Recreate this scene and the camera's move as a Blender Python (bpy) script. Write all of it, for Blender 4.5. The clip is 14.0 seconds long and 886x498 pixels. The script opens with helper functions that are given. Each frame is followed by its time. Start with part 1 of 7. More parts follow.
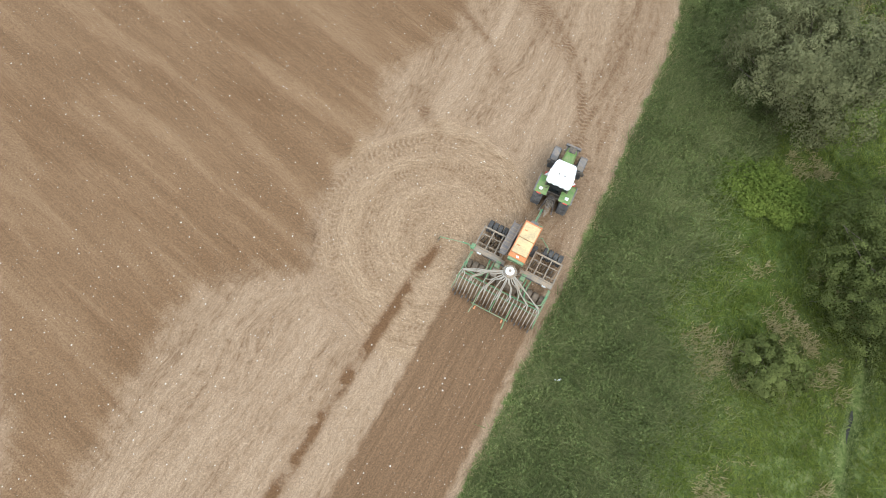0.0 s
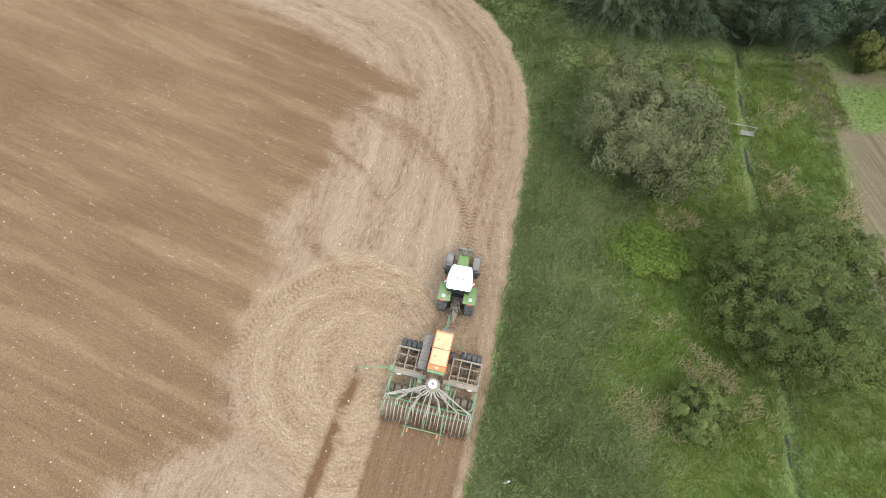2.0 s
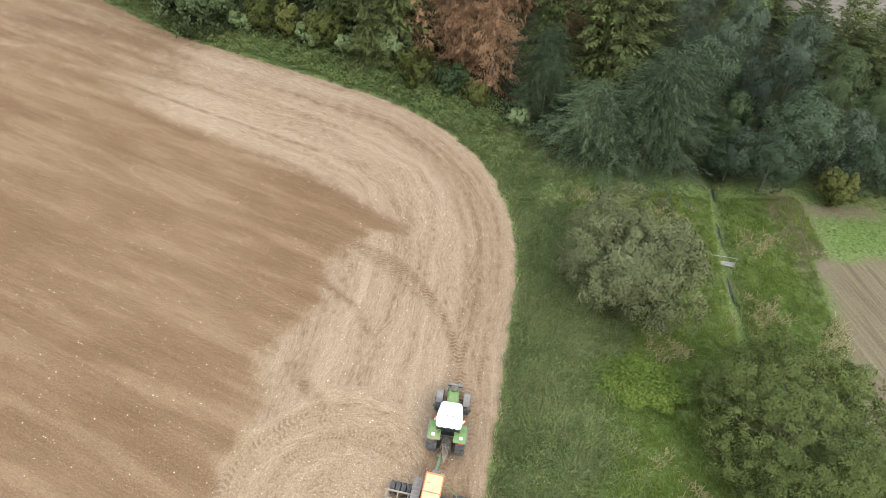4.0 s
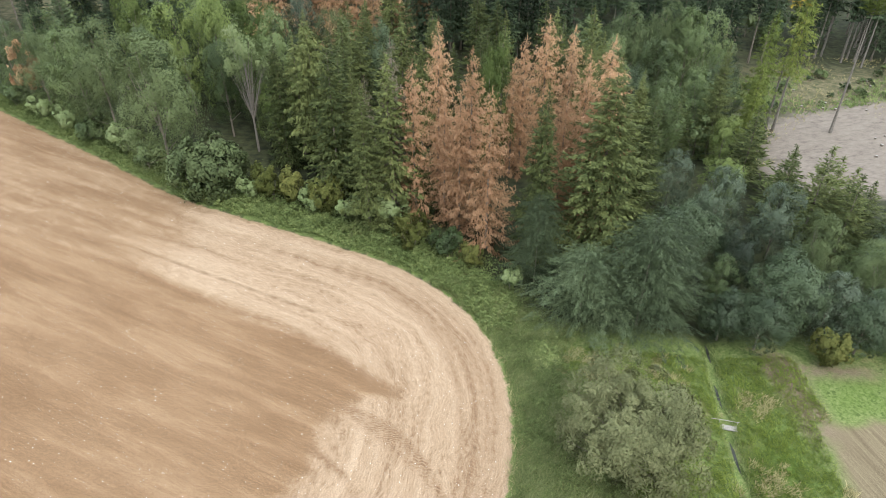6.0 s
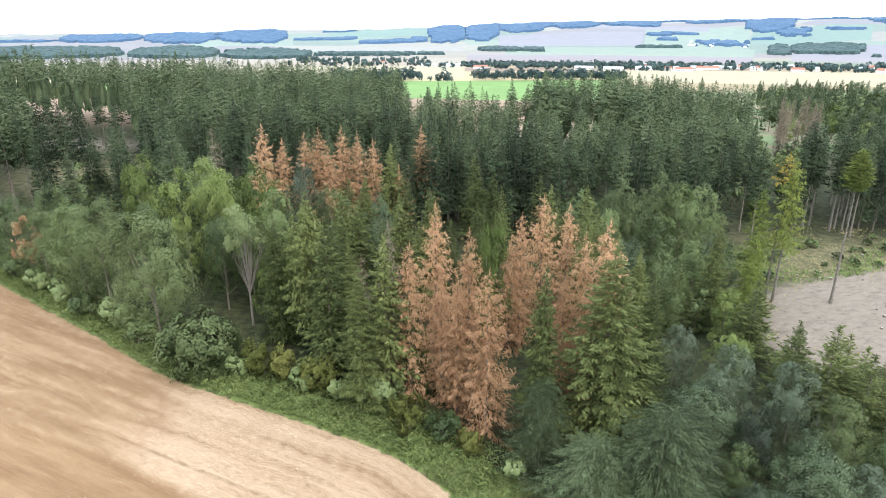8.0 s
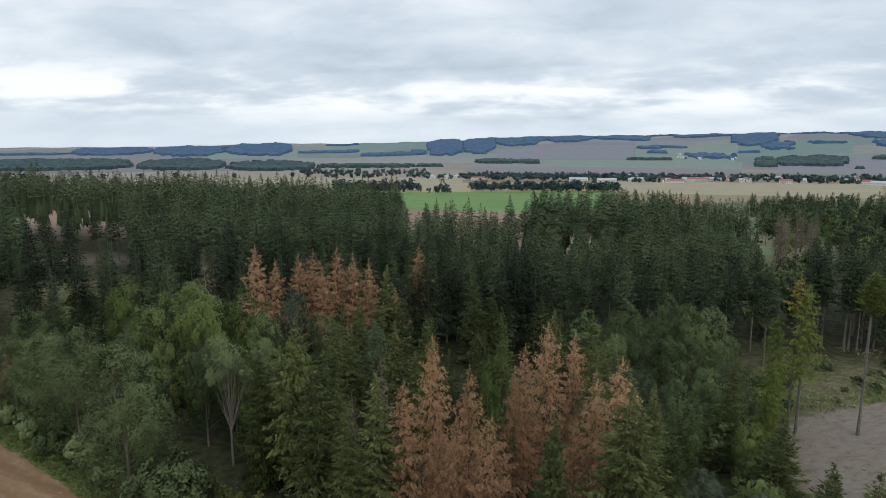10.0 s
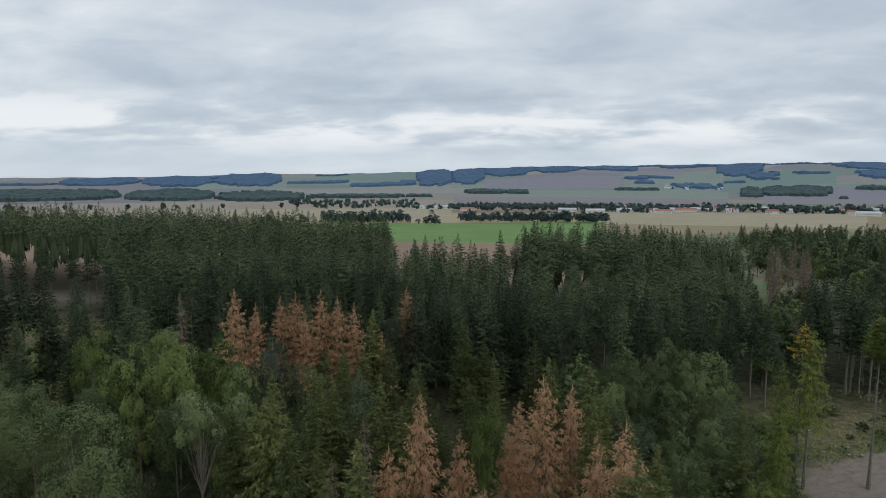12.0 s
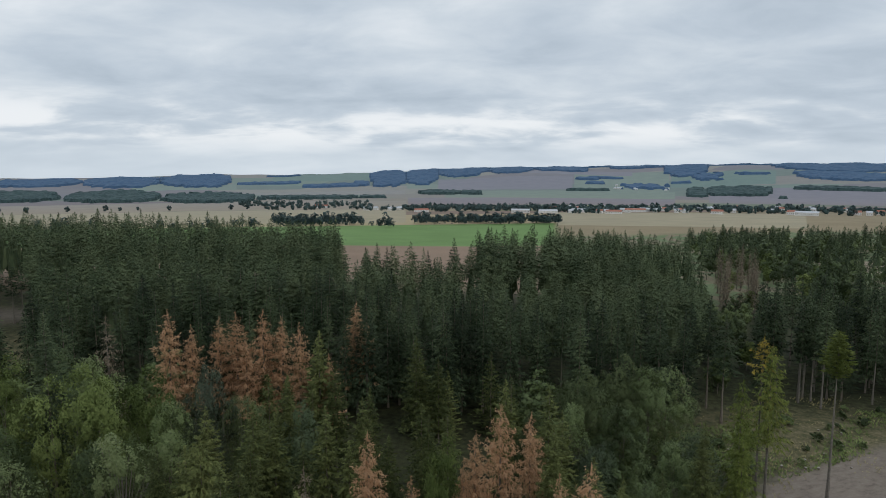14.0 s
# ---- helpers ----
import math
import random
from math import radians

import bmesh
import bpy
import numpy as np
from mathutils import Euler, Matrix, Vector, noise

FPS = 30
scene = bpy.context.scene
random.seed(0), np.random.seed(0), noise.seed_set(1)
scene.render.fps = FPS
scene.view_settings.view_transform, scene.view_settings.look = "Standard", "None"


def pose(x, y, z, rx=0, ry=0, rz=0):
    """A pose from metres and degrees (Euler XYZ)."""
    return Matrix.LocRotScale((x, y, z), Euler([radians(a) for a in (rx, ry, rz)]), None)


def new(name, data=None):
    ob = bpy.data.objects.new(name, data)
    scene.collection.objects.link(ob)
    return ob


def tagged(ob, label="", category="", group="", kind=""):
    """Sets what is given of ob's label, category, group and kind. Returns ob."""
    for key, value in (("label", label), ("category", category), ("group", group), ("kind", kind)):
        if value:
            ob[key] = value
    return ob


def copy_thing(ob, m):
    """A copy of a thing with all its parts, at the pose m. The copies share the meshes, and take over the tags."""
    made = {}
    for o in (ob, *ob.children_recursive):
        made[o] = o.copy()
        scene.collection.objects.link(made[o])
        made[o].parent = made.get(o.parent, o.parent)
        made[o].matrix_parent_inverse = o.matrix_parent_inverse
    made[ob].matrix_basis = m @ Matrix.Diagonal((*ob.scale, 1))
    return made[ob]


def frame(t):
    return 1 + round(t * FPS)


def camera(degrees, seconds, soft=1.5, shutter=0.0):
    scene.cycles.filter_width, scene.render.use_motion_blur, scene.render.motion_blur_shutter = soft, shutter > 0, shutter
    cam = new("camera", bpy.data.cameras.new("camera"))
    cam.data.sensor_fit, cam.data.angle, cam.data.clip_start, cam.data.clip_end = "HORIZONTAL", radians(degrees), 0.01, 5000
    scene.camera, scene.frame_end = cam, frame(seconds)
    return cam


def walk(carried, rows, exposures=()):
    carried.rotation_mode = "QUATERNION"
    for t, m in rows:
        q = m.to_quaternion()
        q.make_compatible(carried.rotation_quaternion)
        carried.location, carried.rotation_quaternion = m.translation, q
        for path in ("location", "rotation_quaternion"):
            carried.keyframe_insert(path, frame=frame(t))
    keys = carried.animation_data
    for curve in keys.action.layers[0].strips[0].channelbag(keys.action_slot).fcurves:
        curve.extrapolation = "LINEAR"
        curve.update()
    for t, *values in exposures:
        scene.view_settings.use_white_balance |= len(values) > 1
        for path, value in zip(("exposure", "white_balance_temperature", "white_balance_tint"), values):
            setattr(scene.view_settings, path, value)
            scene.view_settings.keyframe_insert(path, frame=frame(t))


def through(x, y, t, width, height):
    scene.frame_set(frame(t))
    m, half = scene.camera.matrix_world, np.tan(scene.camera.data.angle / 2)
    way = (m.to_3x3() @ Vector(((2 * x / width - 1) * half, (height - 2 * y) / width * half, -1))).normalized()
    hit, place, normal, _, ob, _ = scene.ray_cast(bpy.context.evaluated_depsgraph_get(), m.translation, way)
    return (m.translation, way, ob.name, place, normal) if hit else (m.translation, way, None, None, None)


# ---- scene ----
from collections import defaultdict

# ---- camera: seconds, x, y, z, pitch, yaw ----
cam = camera(69.9, 14.0, soft=0.8)
ROWS = [
    (0.0, 0.00, -0.00, 42.00, -67.60, 16.12),
    (0.5, 0.42, 0.19, 42.07, -65.11, 9.46),
    (1.0, 0.73, 0.25, 42.20, -62.58, 5.04),
    (1.5, 0.94, 0.29, 42.36, -60.02, 2.73),
    (2.0, 1.10, 0.32, 42.53, -57.38, 0.93),
    (4.5, 1.54, 0.72, 43.70, -43.04, -0.00),
    (5.0, 1.61, 0.87, 44.15, -39.87, -0.08),
    (5.5, 1.72, 1.03, 44.60, -36.57, -0.14),
    (6.0, 1.81, 1.30, 45.03, -33.16, -0.19),
    (6.5, 1.90, 1.77, 45.45, -29.70, -0.20),
    (7.0, 1.97, 2.46, 45.89, -26.26, -0.21),
    (7.5, 2.03, 3.40, 46.34, -22.82, -0.23),
    (8.0, 2.08, 4.53, 46.78, -19.33, -0.26),
    (8.5, 2.12, 5.80, 47.24, -16.21, -0.28),
    (9.0, 2.17, 7.20, 47.67, -13.72, -0.33),
    (11.5, 2.31, 13.35, 49.63, -7.05, -0.73),
    (12.0, 2.42, 14.68, 50.05, -7.06, -1.34),
    (12.5, 2.55, 16.04, 50.44, -7.04, -2.20),
    (13.0, 2.72, 17.45, 50.86, -7.02, -3.29),
    (13.5, 2.94, 18.92, 51.33, -7.04, -4.40),
    (14.0, 3.19, 20.47, 51.79, -7.02, -5.48),
]
# the camera of the drone darkens its picture as the sky comes into view
EXPOSURES = [(0.0, -0.50), (2.0, -0.34), (4.5, -0.12), (5.0, 0.0), (6.5, 0.31), (7.3, 0.60), (7.8, 0.54), (8.4, -0.12), (9.0, -0.9), (9.8, -1.3), (11.3, -1.62), (14.0, -1.6)]
walk(cam, [(t, pose(x, y, z, 90 + pitch, 0, yaw)) for t, x, y, z, pitch, yaw in ROWS], EXPOSURES)

# ---- node helpers ----
def put(nt, socket, v):
    """Link a socket, or set a plain value."""
    if isinstance(v, bpy.types.NodeSocket):
        nt.links.new(v, socket)
    elif isinstance(v, tuple) and len(v) == 3 and socket.type == "RGBA":
        socket.default_value = (*v, 1.0)
    else:
        socket.default_value = v


def mathn(nt, op, a, b=0.0, clamp=False):
    n = nt.nodes.new("ShaderNodeMath")
    n.operation, n.use_clamp = op, clamp
    put(nt, n.inputs[0], a)
    put(nt, n.inputs[1], b)
    return n.outputs[0]


def mixc(nt, fac, a, b, blend="MIX"):
    n = nt.nodes.new("ShaderNodeMix")
    n.data_type, n.blend_type = "RGBA", blend
    put(nt, n.inputs[0], fac)
    put(nt, n.inputs[6], a)
    put(nt, n.inputs[7], b)
    return n.outputs[2]


def noisen(nt, vec, scale, detail=3.0, rough=0.55, dist=0.0):
    n = nt.nodes.new("ShaderNodeTexNoise")
    n.inputs["Scale"].default_value = scale
    n.inputs["Detail"].default_value = detail
    n.inputs["Roughness"].default_value = rough
    n.inputs["Distortion"].default_value = dist
    if vec is not None:
        nt.links.new(vec, n.inputs["Vector"])
    return n.outputs["Fac"]


def rampn(nt, fac, stops):
    n = nt.nodes.new("ShaderNodeValToRGB")
    el = n.color_ramp.elements
    while len(el) < len(stops):
        el.new(0.5)
    for e, (p, c) in zip(el, stops):
        e.position = p
        e.color = (*c, 1.0) if isinstance(c, tuple) else (c, c, c, 1.0)
    put(nt, n.inputs[0], fac)
    return n.outputs[0]


def stepn(nt, v, lo, hi):
    """0 below lo, 1 above hi."""
    n = nt.nodes.new("ShaderNodeMapRange")
    n.interpolation_type = "SMOOTHSTEP"
    put(nt, n.inputs[0], v)
    n.inputs[1].default_value, n.inputs[2].default_value = lo, hi
    return n.outputs[0]


def mapn(nt, vec, scale=(1, 1, 1), turn=0.0, loc=(0, 0, 0)):
    """Turn by degrees about z, then scale and shift."""
    if turn:
        r = nt.nodes.new("ShaderNodeMapping")
        r.inputs["Rotation"].default_value = (0, 0, radians(turn))
        nt.links.new(vec, r.inputs["Vector"])
        vec = r.outputs[0]
    n = nt.nodes.new("ShaderNodeMapping")
    n.inputs["Location"].default_value = loc
    n.inputs["Scale"].default_value = scale
    nt.links.new(vec, n.inputs["Vector"])
    return n.outputs[0]


def coords(nt):
    return nt.nodes.new("ShaderNodeTexCoord").outputs["Object"]


def attrn(nt, name):
    n = nt.nodes.new("ShaderNodeAttribute")
    n.attribute_name = name
    return n.outputs["Fac"]


def bumpn(nt, height, strength=0.5, dist=0.05):
    n = nt.nodes.new("ShaderNodeBump")
    n.inputs["Strength"].default_value = strength
    n.inputs["Distance"].default_value = dist
    put(nt, n.inputs["Height"], height)
    return n.outputs[0]


def fresh(name):
    m = bpy.data.materials.new(name)
    m.use_nodes = True
    return m, m.node_tree, m.node_tree.nodes["Principled BSDF"]


# ---- sky: an overcast sky, layered cloud over a pale haze ----
world = bpy.data.worlds.new("sky")
scene.world = world
world.use_nodes = True
wt = world.node_tree
wt.nodes.clear()
SUN_UP, SUN_ROUND = 48.0, 150.0
sky = wt.nodes.new("ShaderNodeTexSky")
sky.sky_type, sky.sun_disc = "NISHITA", False
sky.sun_elevation, sky.sun_rotation = radians(SUN_UP), radians(SUN_ROUND)
clear = wt.nodes.new("ShaderNodeBackground")
wt.links.new(sky.outputs[0], clear.inputs[0])
clear.inputs[1].default_value = 0.12
gen = wt.nodes.new("ShaderNodeTexCoord").outputs["Generated"]
sep = wt.nodes.new("ShaderNodeSeparateXYZ")
wt.links.new(gen, sep.inputs[0])
lift = mathn(wt, "ADD", mathn(wt, "MAXIMUM", sep.outputs[2], 0.0), 0.2)
comb = wt.nodes.new("ShaderNodeCombineXYZ")
put(wt, comb.inputs[0], mathn(wt, "DIVIDE", sep.outputs[0], lift))
put(wt, comb.inputs[1], mathn(wt, "DIVIDE", sep.outputs[1], lift))
layer = comb.outputs[0]
big = noisen(wt, mapn(wt, layer, (0.70, 0.80, 1.0), 8, (3.1, 1.7, 0.4)), 1.0, 3.0, 0.5, 0.3)
small = noisen(wt, mapn(wt, layer, (2.1, 2.6, 1.0), 8, (7.7, 0.4, 0.2)), 1.0, 6.0, 0.55, 0.3)
dens = mathn(wt, "ADD", mathn(wt, "MULTIPLY", big, 0.6), mathn(wt, "MULTIPLY", small, 0.4))
tone = rampn(wt, dens, [(0.36, (0.53, 0.625, 0.73)), (0.46, (0.66, 0.755, 0.86)), (0.54, (0.785, 0.87, 0.955)), (0.64, (0.97, 1.03, 1.09))])
gap_low = mathn(wt, "MULTIPLY", stepn(wt, sep.outputs[2], 0.025, 0.055), stepn(wt, sep.outputs[2], 0.125, 0.07))
tone = mixc(wt, mathn(wt, "MULTIPLY", gap_low, stepn(wt, dens, 0.47, 0.58)), tone, (1.06, 1.10, 1.14))
low = stepn(wt, sep.outputs[2], 0.06, 0.0)
tone = mixc(wt, mathn(wt, "MULTIPLY", low, 0.7), tone, (0.79, 0.89, 0.98))
cloud = wt.nodes.new("ShaderNodeBackground")
wt.links.new(tone, cloud.inputs[0])
# an overcast sky is brightest overhead
put(wt, cloud.inputs[1], mathn(wt, "MULTIPLY", mathn(wt, "ADD", mathn(wt, "MULTIPLY", stepn(wt, sep.outputs[2], 0.26, 0.95), 0.6), 1.0), 2.5))
blend = wt.nodes.new("ShaderNodeMixShader")
blend.inputs[0].default_value = 0.94
wt.links.new(clear.outputs[0], blend.inputs[1])
wt.links.new(cloud.outputs[0], blend.inputs[2])
wout = wt.nodes.new("ShaderNodeOutputWorld")
wt.links.new(blend.outputs[0], wout.inputs[0])

sun = new("sun", bpy.data.lights.new("sun", "SUN"))
sun.data.energy, sun.data.angle, sun.data.color = 1.9, radians(16), (1.0, 0.96, 0.9)
sun.matrix_world = pose(0, 0, 80, 90 - SUN_UP, 0, 180 - SUN_ROUND)


# ---- materials ----
def leaf_material(name, dark, light, tip=None, through=0.3, spread=0.35, gap_speckle=1.0, groves=0.4, relief=0.9, gloss=0.08, leafy=0.28):
    """Foliage: each leaf a little different, each plant too."""
    m, nt, b = fresh(name)
    geo = nt.nodes.new("ShaderNodeNewGeometry")
    info = nt.nodes.new("ShaderNodeObjectInfo")
    isl, rnd = geo.outputs["Random Per Island"], info.outputs["Random"]
    co = coords(nt)
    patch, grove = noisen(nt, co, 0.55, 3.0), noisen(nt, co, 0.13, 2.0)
    # fine specks paint the dark gaps between leaves into the colour, and into the relief
    gap_speck = noisen(nt, co, 5.5, 4.0, 0.8)
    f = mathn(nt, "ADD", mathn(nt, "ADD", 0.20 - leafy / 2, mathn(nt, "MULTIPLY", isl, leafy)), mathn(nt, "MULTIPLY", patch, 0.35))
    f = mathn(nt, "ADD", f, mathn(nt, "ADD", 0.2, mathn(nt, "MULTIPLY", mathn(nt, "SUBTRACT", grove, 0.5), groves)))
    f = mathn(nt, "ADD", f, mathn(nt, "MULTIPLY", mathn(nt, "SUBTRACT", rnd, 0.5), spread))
    f = mathn(nt, "ADD", f, mathn(nt, "MULTIPLY", mathn(nt, "SUBTRACT", gap_speck, 0.5), gap_speckle))
    # the lowest stop is darkened further, as shaded gaps would look
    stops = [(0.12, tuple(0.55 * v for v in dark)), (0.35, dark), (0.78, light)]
    if tip:
        stops.append((1.0, tip))
    col = rampn(nt, f, stops)
    put(nt, b.inputs["Base Color"], col)
    put(nt, b.inputs["Normal"], bumpn(nt, gap_speck, relief, 0.12))
    b.inputs["Roughness"].default_value = 0.7 if gloss < 0.2 else 0.5
    b.inputs["Specular IOR Level"].default_value = gloss
    tr = nt.nodes.new("ShaderNodeBsdfTranslucent")
    put(nt, tr.inputs[0], mixc(nt, 0.5, col, light))
    ms = nt.nodes.new("ShaderNodeMixShader")
    ms.inputs[0].default_value = through
    nt.links.new(b.outputs[0], ms.inputs[1])
    nt.links.new(tr.outputs[0], ms.inputs[2])
    nt.links.new(ms.outputs[0], nt.nodes["Material Output"].inputs[0])
    return m


def rough_material(name, a, b_col, scale=4.0, rough=0.85, bump=0.3, dist=0.03, metal=0.0, fine=30.0):
    """Two tones at two scales with fine relief."""
    m, nt, b = fresh(name)
    co = coords(nt)
    n1, n2 = noisen(nt, co, scale, 4.0), noisen(nt, co, fine, 3.0)
    f = mathn(nt, "ADD", mathn(nt, "MULTIPLY", n1, 0.6), mathn(nt, "MULTIPLY", n2, 0.4))
    put(nt, b.inputs["Base Color"], rampn(nt, f, [(0.36, a), (0.64, b_col)]))
    put(nt, b.inputs["Roughness"], rampn(nt, n2, [(0.3, rough - 0.08), (0.7, min(1.0, rough + 0.08))]))
    b.inputs["Metallic"].default_value = metal
    put(nt, b.inputs["Normal"], bumpn(nt, f, bump, dist))
    return m


def paint_material(name, col, dust=(0.36, 0.27, 0.18), dirt=0.35, rough=0.35, metal=0.0):
    """Machine paint with field dust lying on it."""
    m, nt, b = fresh(name)
    co = coords(nt)
    n1, n2 = noisen(nt, co, 1.8, 4.0), noisen(nt, co, 14.0, 4.0)
    f = mathn(nt, "MULTIPLY", mathn(nt, "ADD", n1, n2), 0.5)
    f = mathn(nt, "MULTIPLY", stepn(nt, f, 0.36, 0.66), dirt * 1.4, True)
    put(nt, b.inputs["Base Color"], mixc(nt, f, col, dust))
    put(nt, b.inputs["Roughness"], mathn(nt, "ADD", mathn(nt, "MULTIPLY", f, 0.5), rough))
    b.inputs["Metallic"].default_value = metal
    put(nt, b.inputs["Normal"], bumpn(nt, n2, 0.08, 0.01))
    return m


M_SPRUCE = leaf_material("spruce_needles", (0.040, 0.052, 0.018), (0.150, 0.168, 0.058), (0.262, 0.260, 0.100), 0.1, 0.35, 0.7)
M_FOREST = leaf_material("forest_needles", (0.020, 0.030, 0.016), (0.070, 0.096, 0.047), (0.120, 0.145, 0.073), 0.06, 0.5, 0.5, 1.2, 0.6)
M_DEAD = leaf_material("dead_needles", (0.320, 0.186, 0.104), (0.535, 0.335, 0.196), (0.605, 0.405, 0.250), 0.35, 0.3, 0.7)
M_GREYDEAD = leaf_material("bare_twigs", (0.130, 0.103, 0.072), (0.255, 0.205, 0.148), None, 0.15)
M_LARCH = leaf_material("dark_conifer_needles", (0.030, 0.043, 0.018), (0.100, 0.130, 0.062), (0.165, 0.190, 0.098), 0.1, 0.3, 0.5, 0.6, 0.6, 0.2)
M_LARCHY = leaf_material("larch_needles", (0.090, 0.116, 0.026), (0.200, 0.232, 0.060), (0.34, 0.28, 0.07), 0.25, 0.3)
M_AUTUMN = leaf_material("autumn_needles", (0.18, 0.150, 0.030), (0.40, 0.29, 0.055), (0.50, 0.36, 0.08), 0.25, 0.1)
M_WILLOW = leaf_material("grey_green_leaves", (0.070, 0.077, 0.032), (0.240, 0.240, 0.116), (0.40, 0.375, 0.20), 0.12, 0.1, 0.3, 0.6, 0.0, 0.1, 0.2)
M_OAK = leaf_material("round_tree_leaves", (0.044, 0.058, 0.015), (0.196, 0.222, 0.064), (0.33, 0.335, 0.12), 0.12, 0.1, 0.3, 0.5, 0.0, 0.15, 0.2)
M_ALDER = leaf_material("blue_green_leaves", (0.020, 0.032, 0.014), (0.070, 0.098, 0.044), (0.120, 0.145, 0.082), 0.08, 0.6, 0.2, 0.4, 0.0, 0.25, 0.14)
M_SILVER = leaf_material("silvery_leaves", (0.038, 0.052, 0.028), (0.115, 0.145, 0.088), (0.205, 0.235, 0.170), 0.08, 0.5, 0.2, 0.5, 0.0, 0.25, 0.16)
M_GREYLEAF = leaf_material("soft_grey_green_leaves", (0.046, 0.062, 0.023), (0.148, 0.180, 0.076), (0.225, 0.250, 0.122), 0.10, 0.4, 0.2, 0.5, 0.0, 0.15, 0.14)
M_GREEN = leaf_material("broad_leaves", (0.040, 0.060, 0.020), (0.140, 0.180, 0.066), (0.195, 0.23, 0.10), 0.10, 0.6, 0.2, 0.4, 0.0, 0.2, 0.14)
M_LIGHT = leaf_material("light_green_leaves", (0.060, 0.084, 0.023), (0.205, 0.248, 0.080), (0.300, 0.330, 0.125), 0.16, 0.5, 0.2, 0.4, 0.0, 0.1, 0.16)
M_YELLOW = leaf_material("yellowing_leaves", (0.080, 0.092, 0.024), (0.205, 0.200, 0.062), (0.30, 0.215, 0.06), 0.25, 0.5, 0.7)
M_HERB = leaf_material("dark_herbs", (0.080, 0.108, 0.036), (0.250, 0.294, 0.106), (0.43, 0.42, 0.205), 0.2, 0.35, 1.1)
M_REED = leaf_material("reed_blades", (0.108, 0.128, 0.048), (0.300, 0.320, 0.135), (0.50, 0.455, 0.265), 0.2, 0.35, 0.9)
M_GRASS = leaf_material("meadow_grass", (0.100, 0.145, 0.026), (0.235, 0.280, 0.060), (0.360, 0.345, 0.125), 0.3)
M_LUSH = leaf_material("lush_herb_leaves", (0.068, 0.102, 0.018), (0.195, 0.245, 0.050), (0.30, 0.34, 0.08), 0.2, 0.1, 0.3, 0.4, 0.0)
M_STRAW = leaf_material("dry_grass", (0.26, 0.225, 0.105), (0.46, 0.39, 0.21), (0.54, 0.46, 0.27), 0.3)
M_BARK = rough_material("bark", (0.10, 0.08, 0.06), (0.22, 0.18, 0.145), 3.0, 0.9, 0.6, 0.03)
M_BARKPALE = rough_material("pale_bark", (0.10, 0.086, 0.070), (0.200, 0.172, 0.142), 3.0, 0.9, 0.5, 0.02)
M_STONE = rough_material("pale_field_stone", (0.46, 0.42, 0.36), (0.70, 0.66, 0.58), 6.0, 0.85)
M_CLOD = rough_material("soil_clod", (0.15, 0.10, 0.065), (0.27, 0.20, 0.135), 6.0, 0.95)
M_WOOD = rough_material("weathered_planks", (0.20, 0.18, 0.15), (0.36, 0.33, 0.29), 5.0, 0.85)
# far hill woods: the blue of distance haze is put into the leaf colour
M_HAZEWOOD = leaf_material("haze_blue_woods", (0.046, 0.088, 0.150), (0.066, 0.115, 0.185), None, 0.0, 0.3, 0.3, 0.8, 0.0)
# valley trees: dark green, with a bluish tint of haze mixed into the colour
M_MIDWOOD = leaf_material("haze_tinted_valley_woods", (0.032, 0.056, 0.058), (0.066, 0.100, 0.094), None, 0.0, 0.3, 0.3, 1.2, 0.0)


# ---- plan ----
def smooth_line(points, n=10):
    """A Catmull-Rom line through the points."""
    p = np.array(points, float)
    p = np.vstack([2 * p[0] - p[1], p, 2 * p[-1] - p[-2]])
    out = []
    for i in range(1, len(p) - 2):
        t = np.linspace(0, 1, n, endpoint=False)[:, None]
        a, b, c, d = p[i - 1], p[i], p[i + 1], p[i + 2]
        out.append(0.5 * (2 * b + (c - a) * t + (2 * a - 5 * b + 4 * c - d) * t**2 + (3 * b - a - 3 * c + d) * t**3))
    return np.vstack(out + [p[-2][None]])


def line_distance(x, y, line):
    """Distance of many points to a polyline."""
    best = np.full(np.shape(x), 1e9)
    for (ax, ay), (bx, by) in zip(line[:-1], line[1:]):
        dx, dy = bx - ax, by - ay
        t = np.clip(((x - ax) * dx + (y - ay) * dy) / (dx * dx + dy * dy + 1e-12), 0, 1)
        best = np.minimum(best, np.hypot(x - ax - t * dx, y - ay - t * dy))
    return best


def inside(x, y, poly):
    """Which of many points lie in a polygon."""
    r = np.zeros(np.shape(x), bool)
    for (ax, ay), (bx, by) in zip(poly, np.roll(poly, -1, 0)):
        cross = (ay > y) != (by > y)
        r ^= cross & (x < (bx - ax) * (y - ay) / (by - ay + 1e-12) + ax)
    return r


def signed(x, y, poly, closed=True):
    poly = np.array(poly, float)
    d = line_distance(x, y, np.vstack([poly, poly[:1]]) if closed else poly)
    return np.where(inside(x, y, poly), d, -d)


def sstep(v, lo, hi):
    t = np.clip((v - lo) / (hi - lo), 0, 1)
    return t * t * (3 - 2 * t)


EDGE = smooth_line([(-230, 215), (-130, 140), (-68, 98.5), (-46, 84), (-33.7, 75.6), (-23, 70.8), (-10.8, 65.7), (-3.8, 62.3), (1.4, 58.3), (5.4, 53), (7.3, 47.6),
                    (8.0, 42.5), (7.7, 36.8), (6.7, 31.5), (5.5, 24.5), (4.0, 16.5), (2.6, 10.3), (1.2, 3.9), (-0.2, -2), (-7, -28), (-24, -95)], 8)
FIELD = np.vstack([EDGE, [(-300, -260), (-420, 240)]])
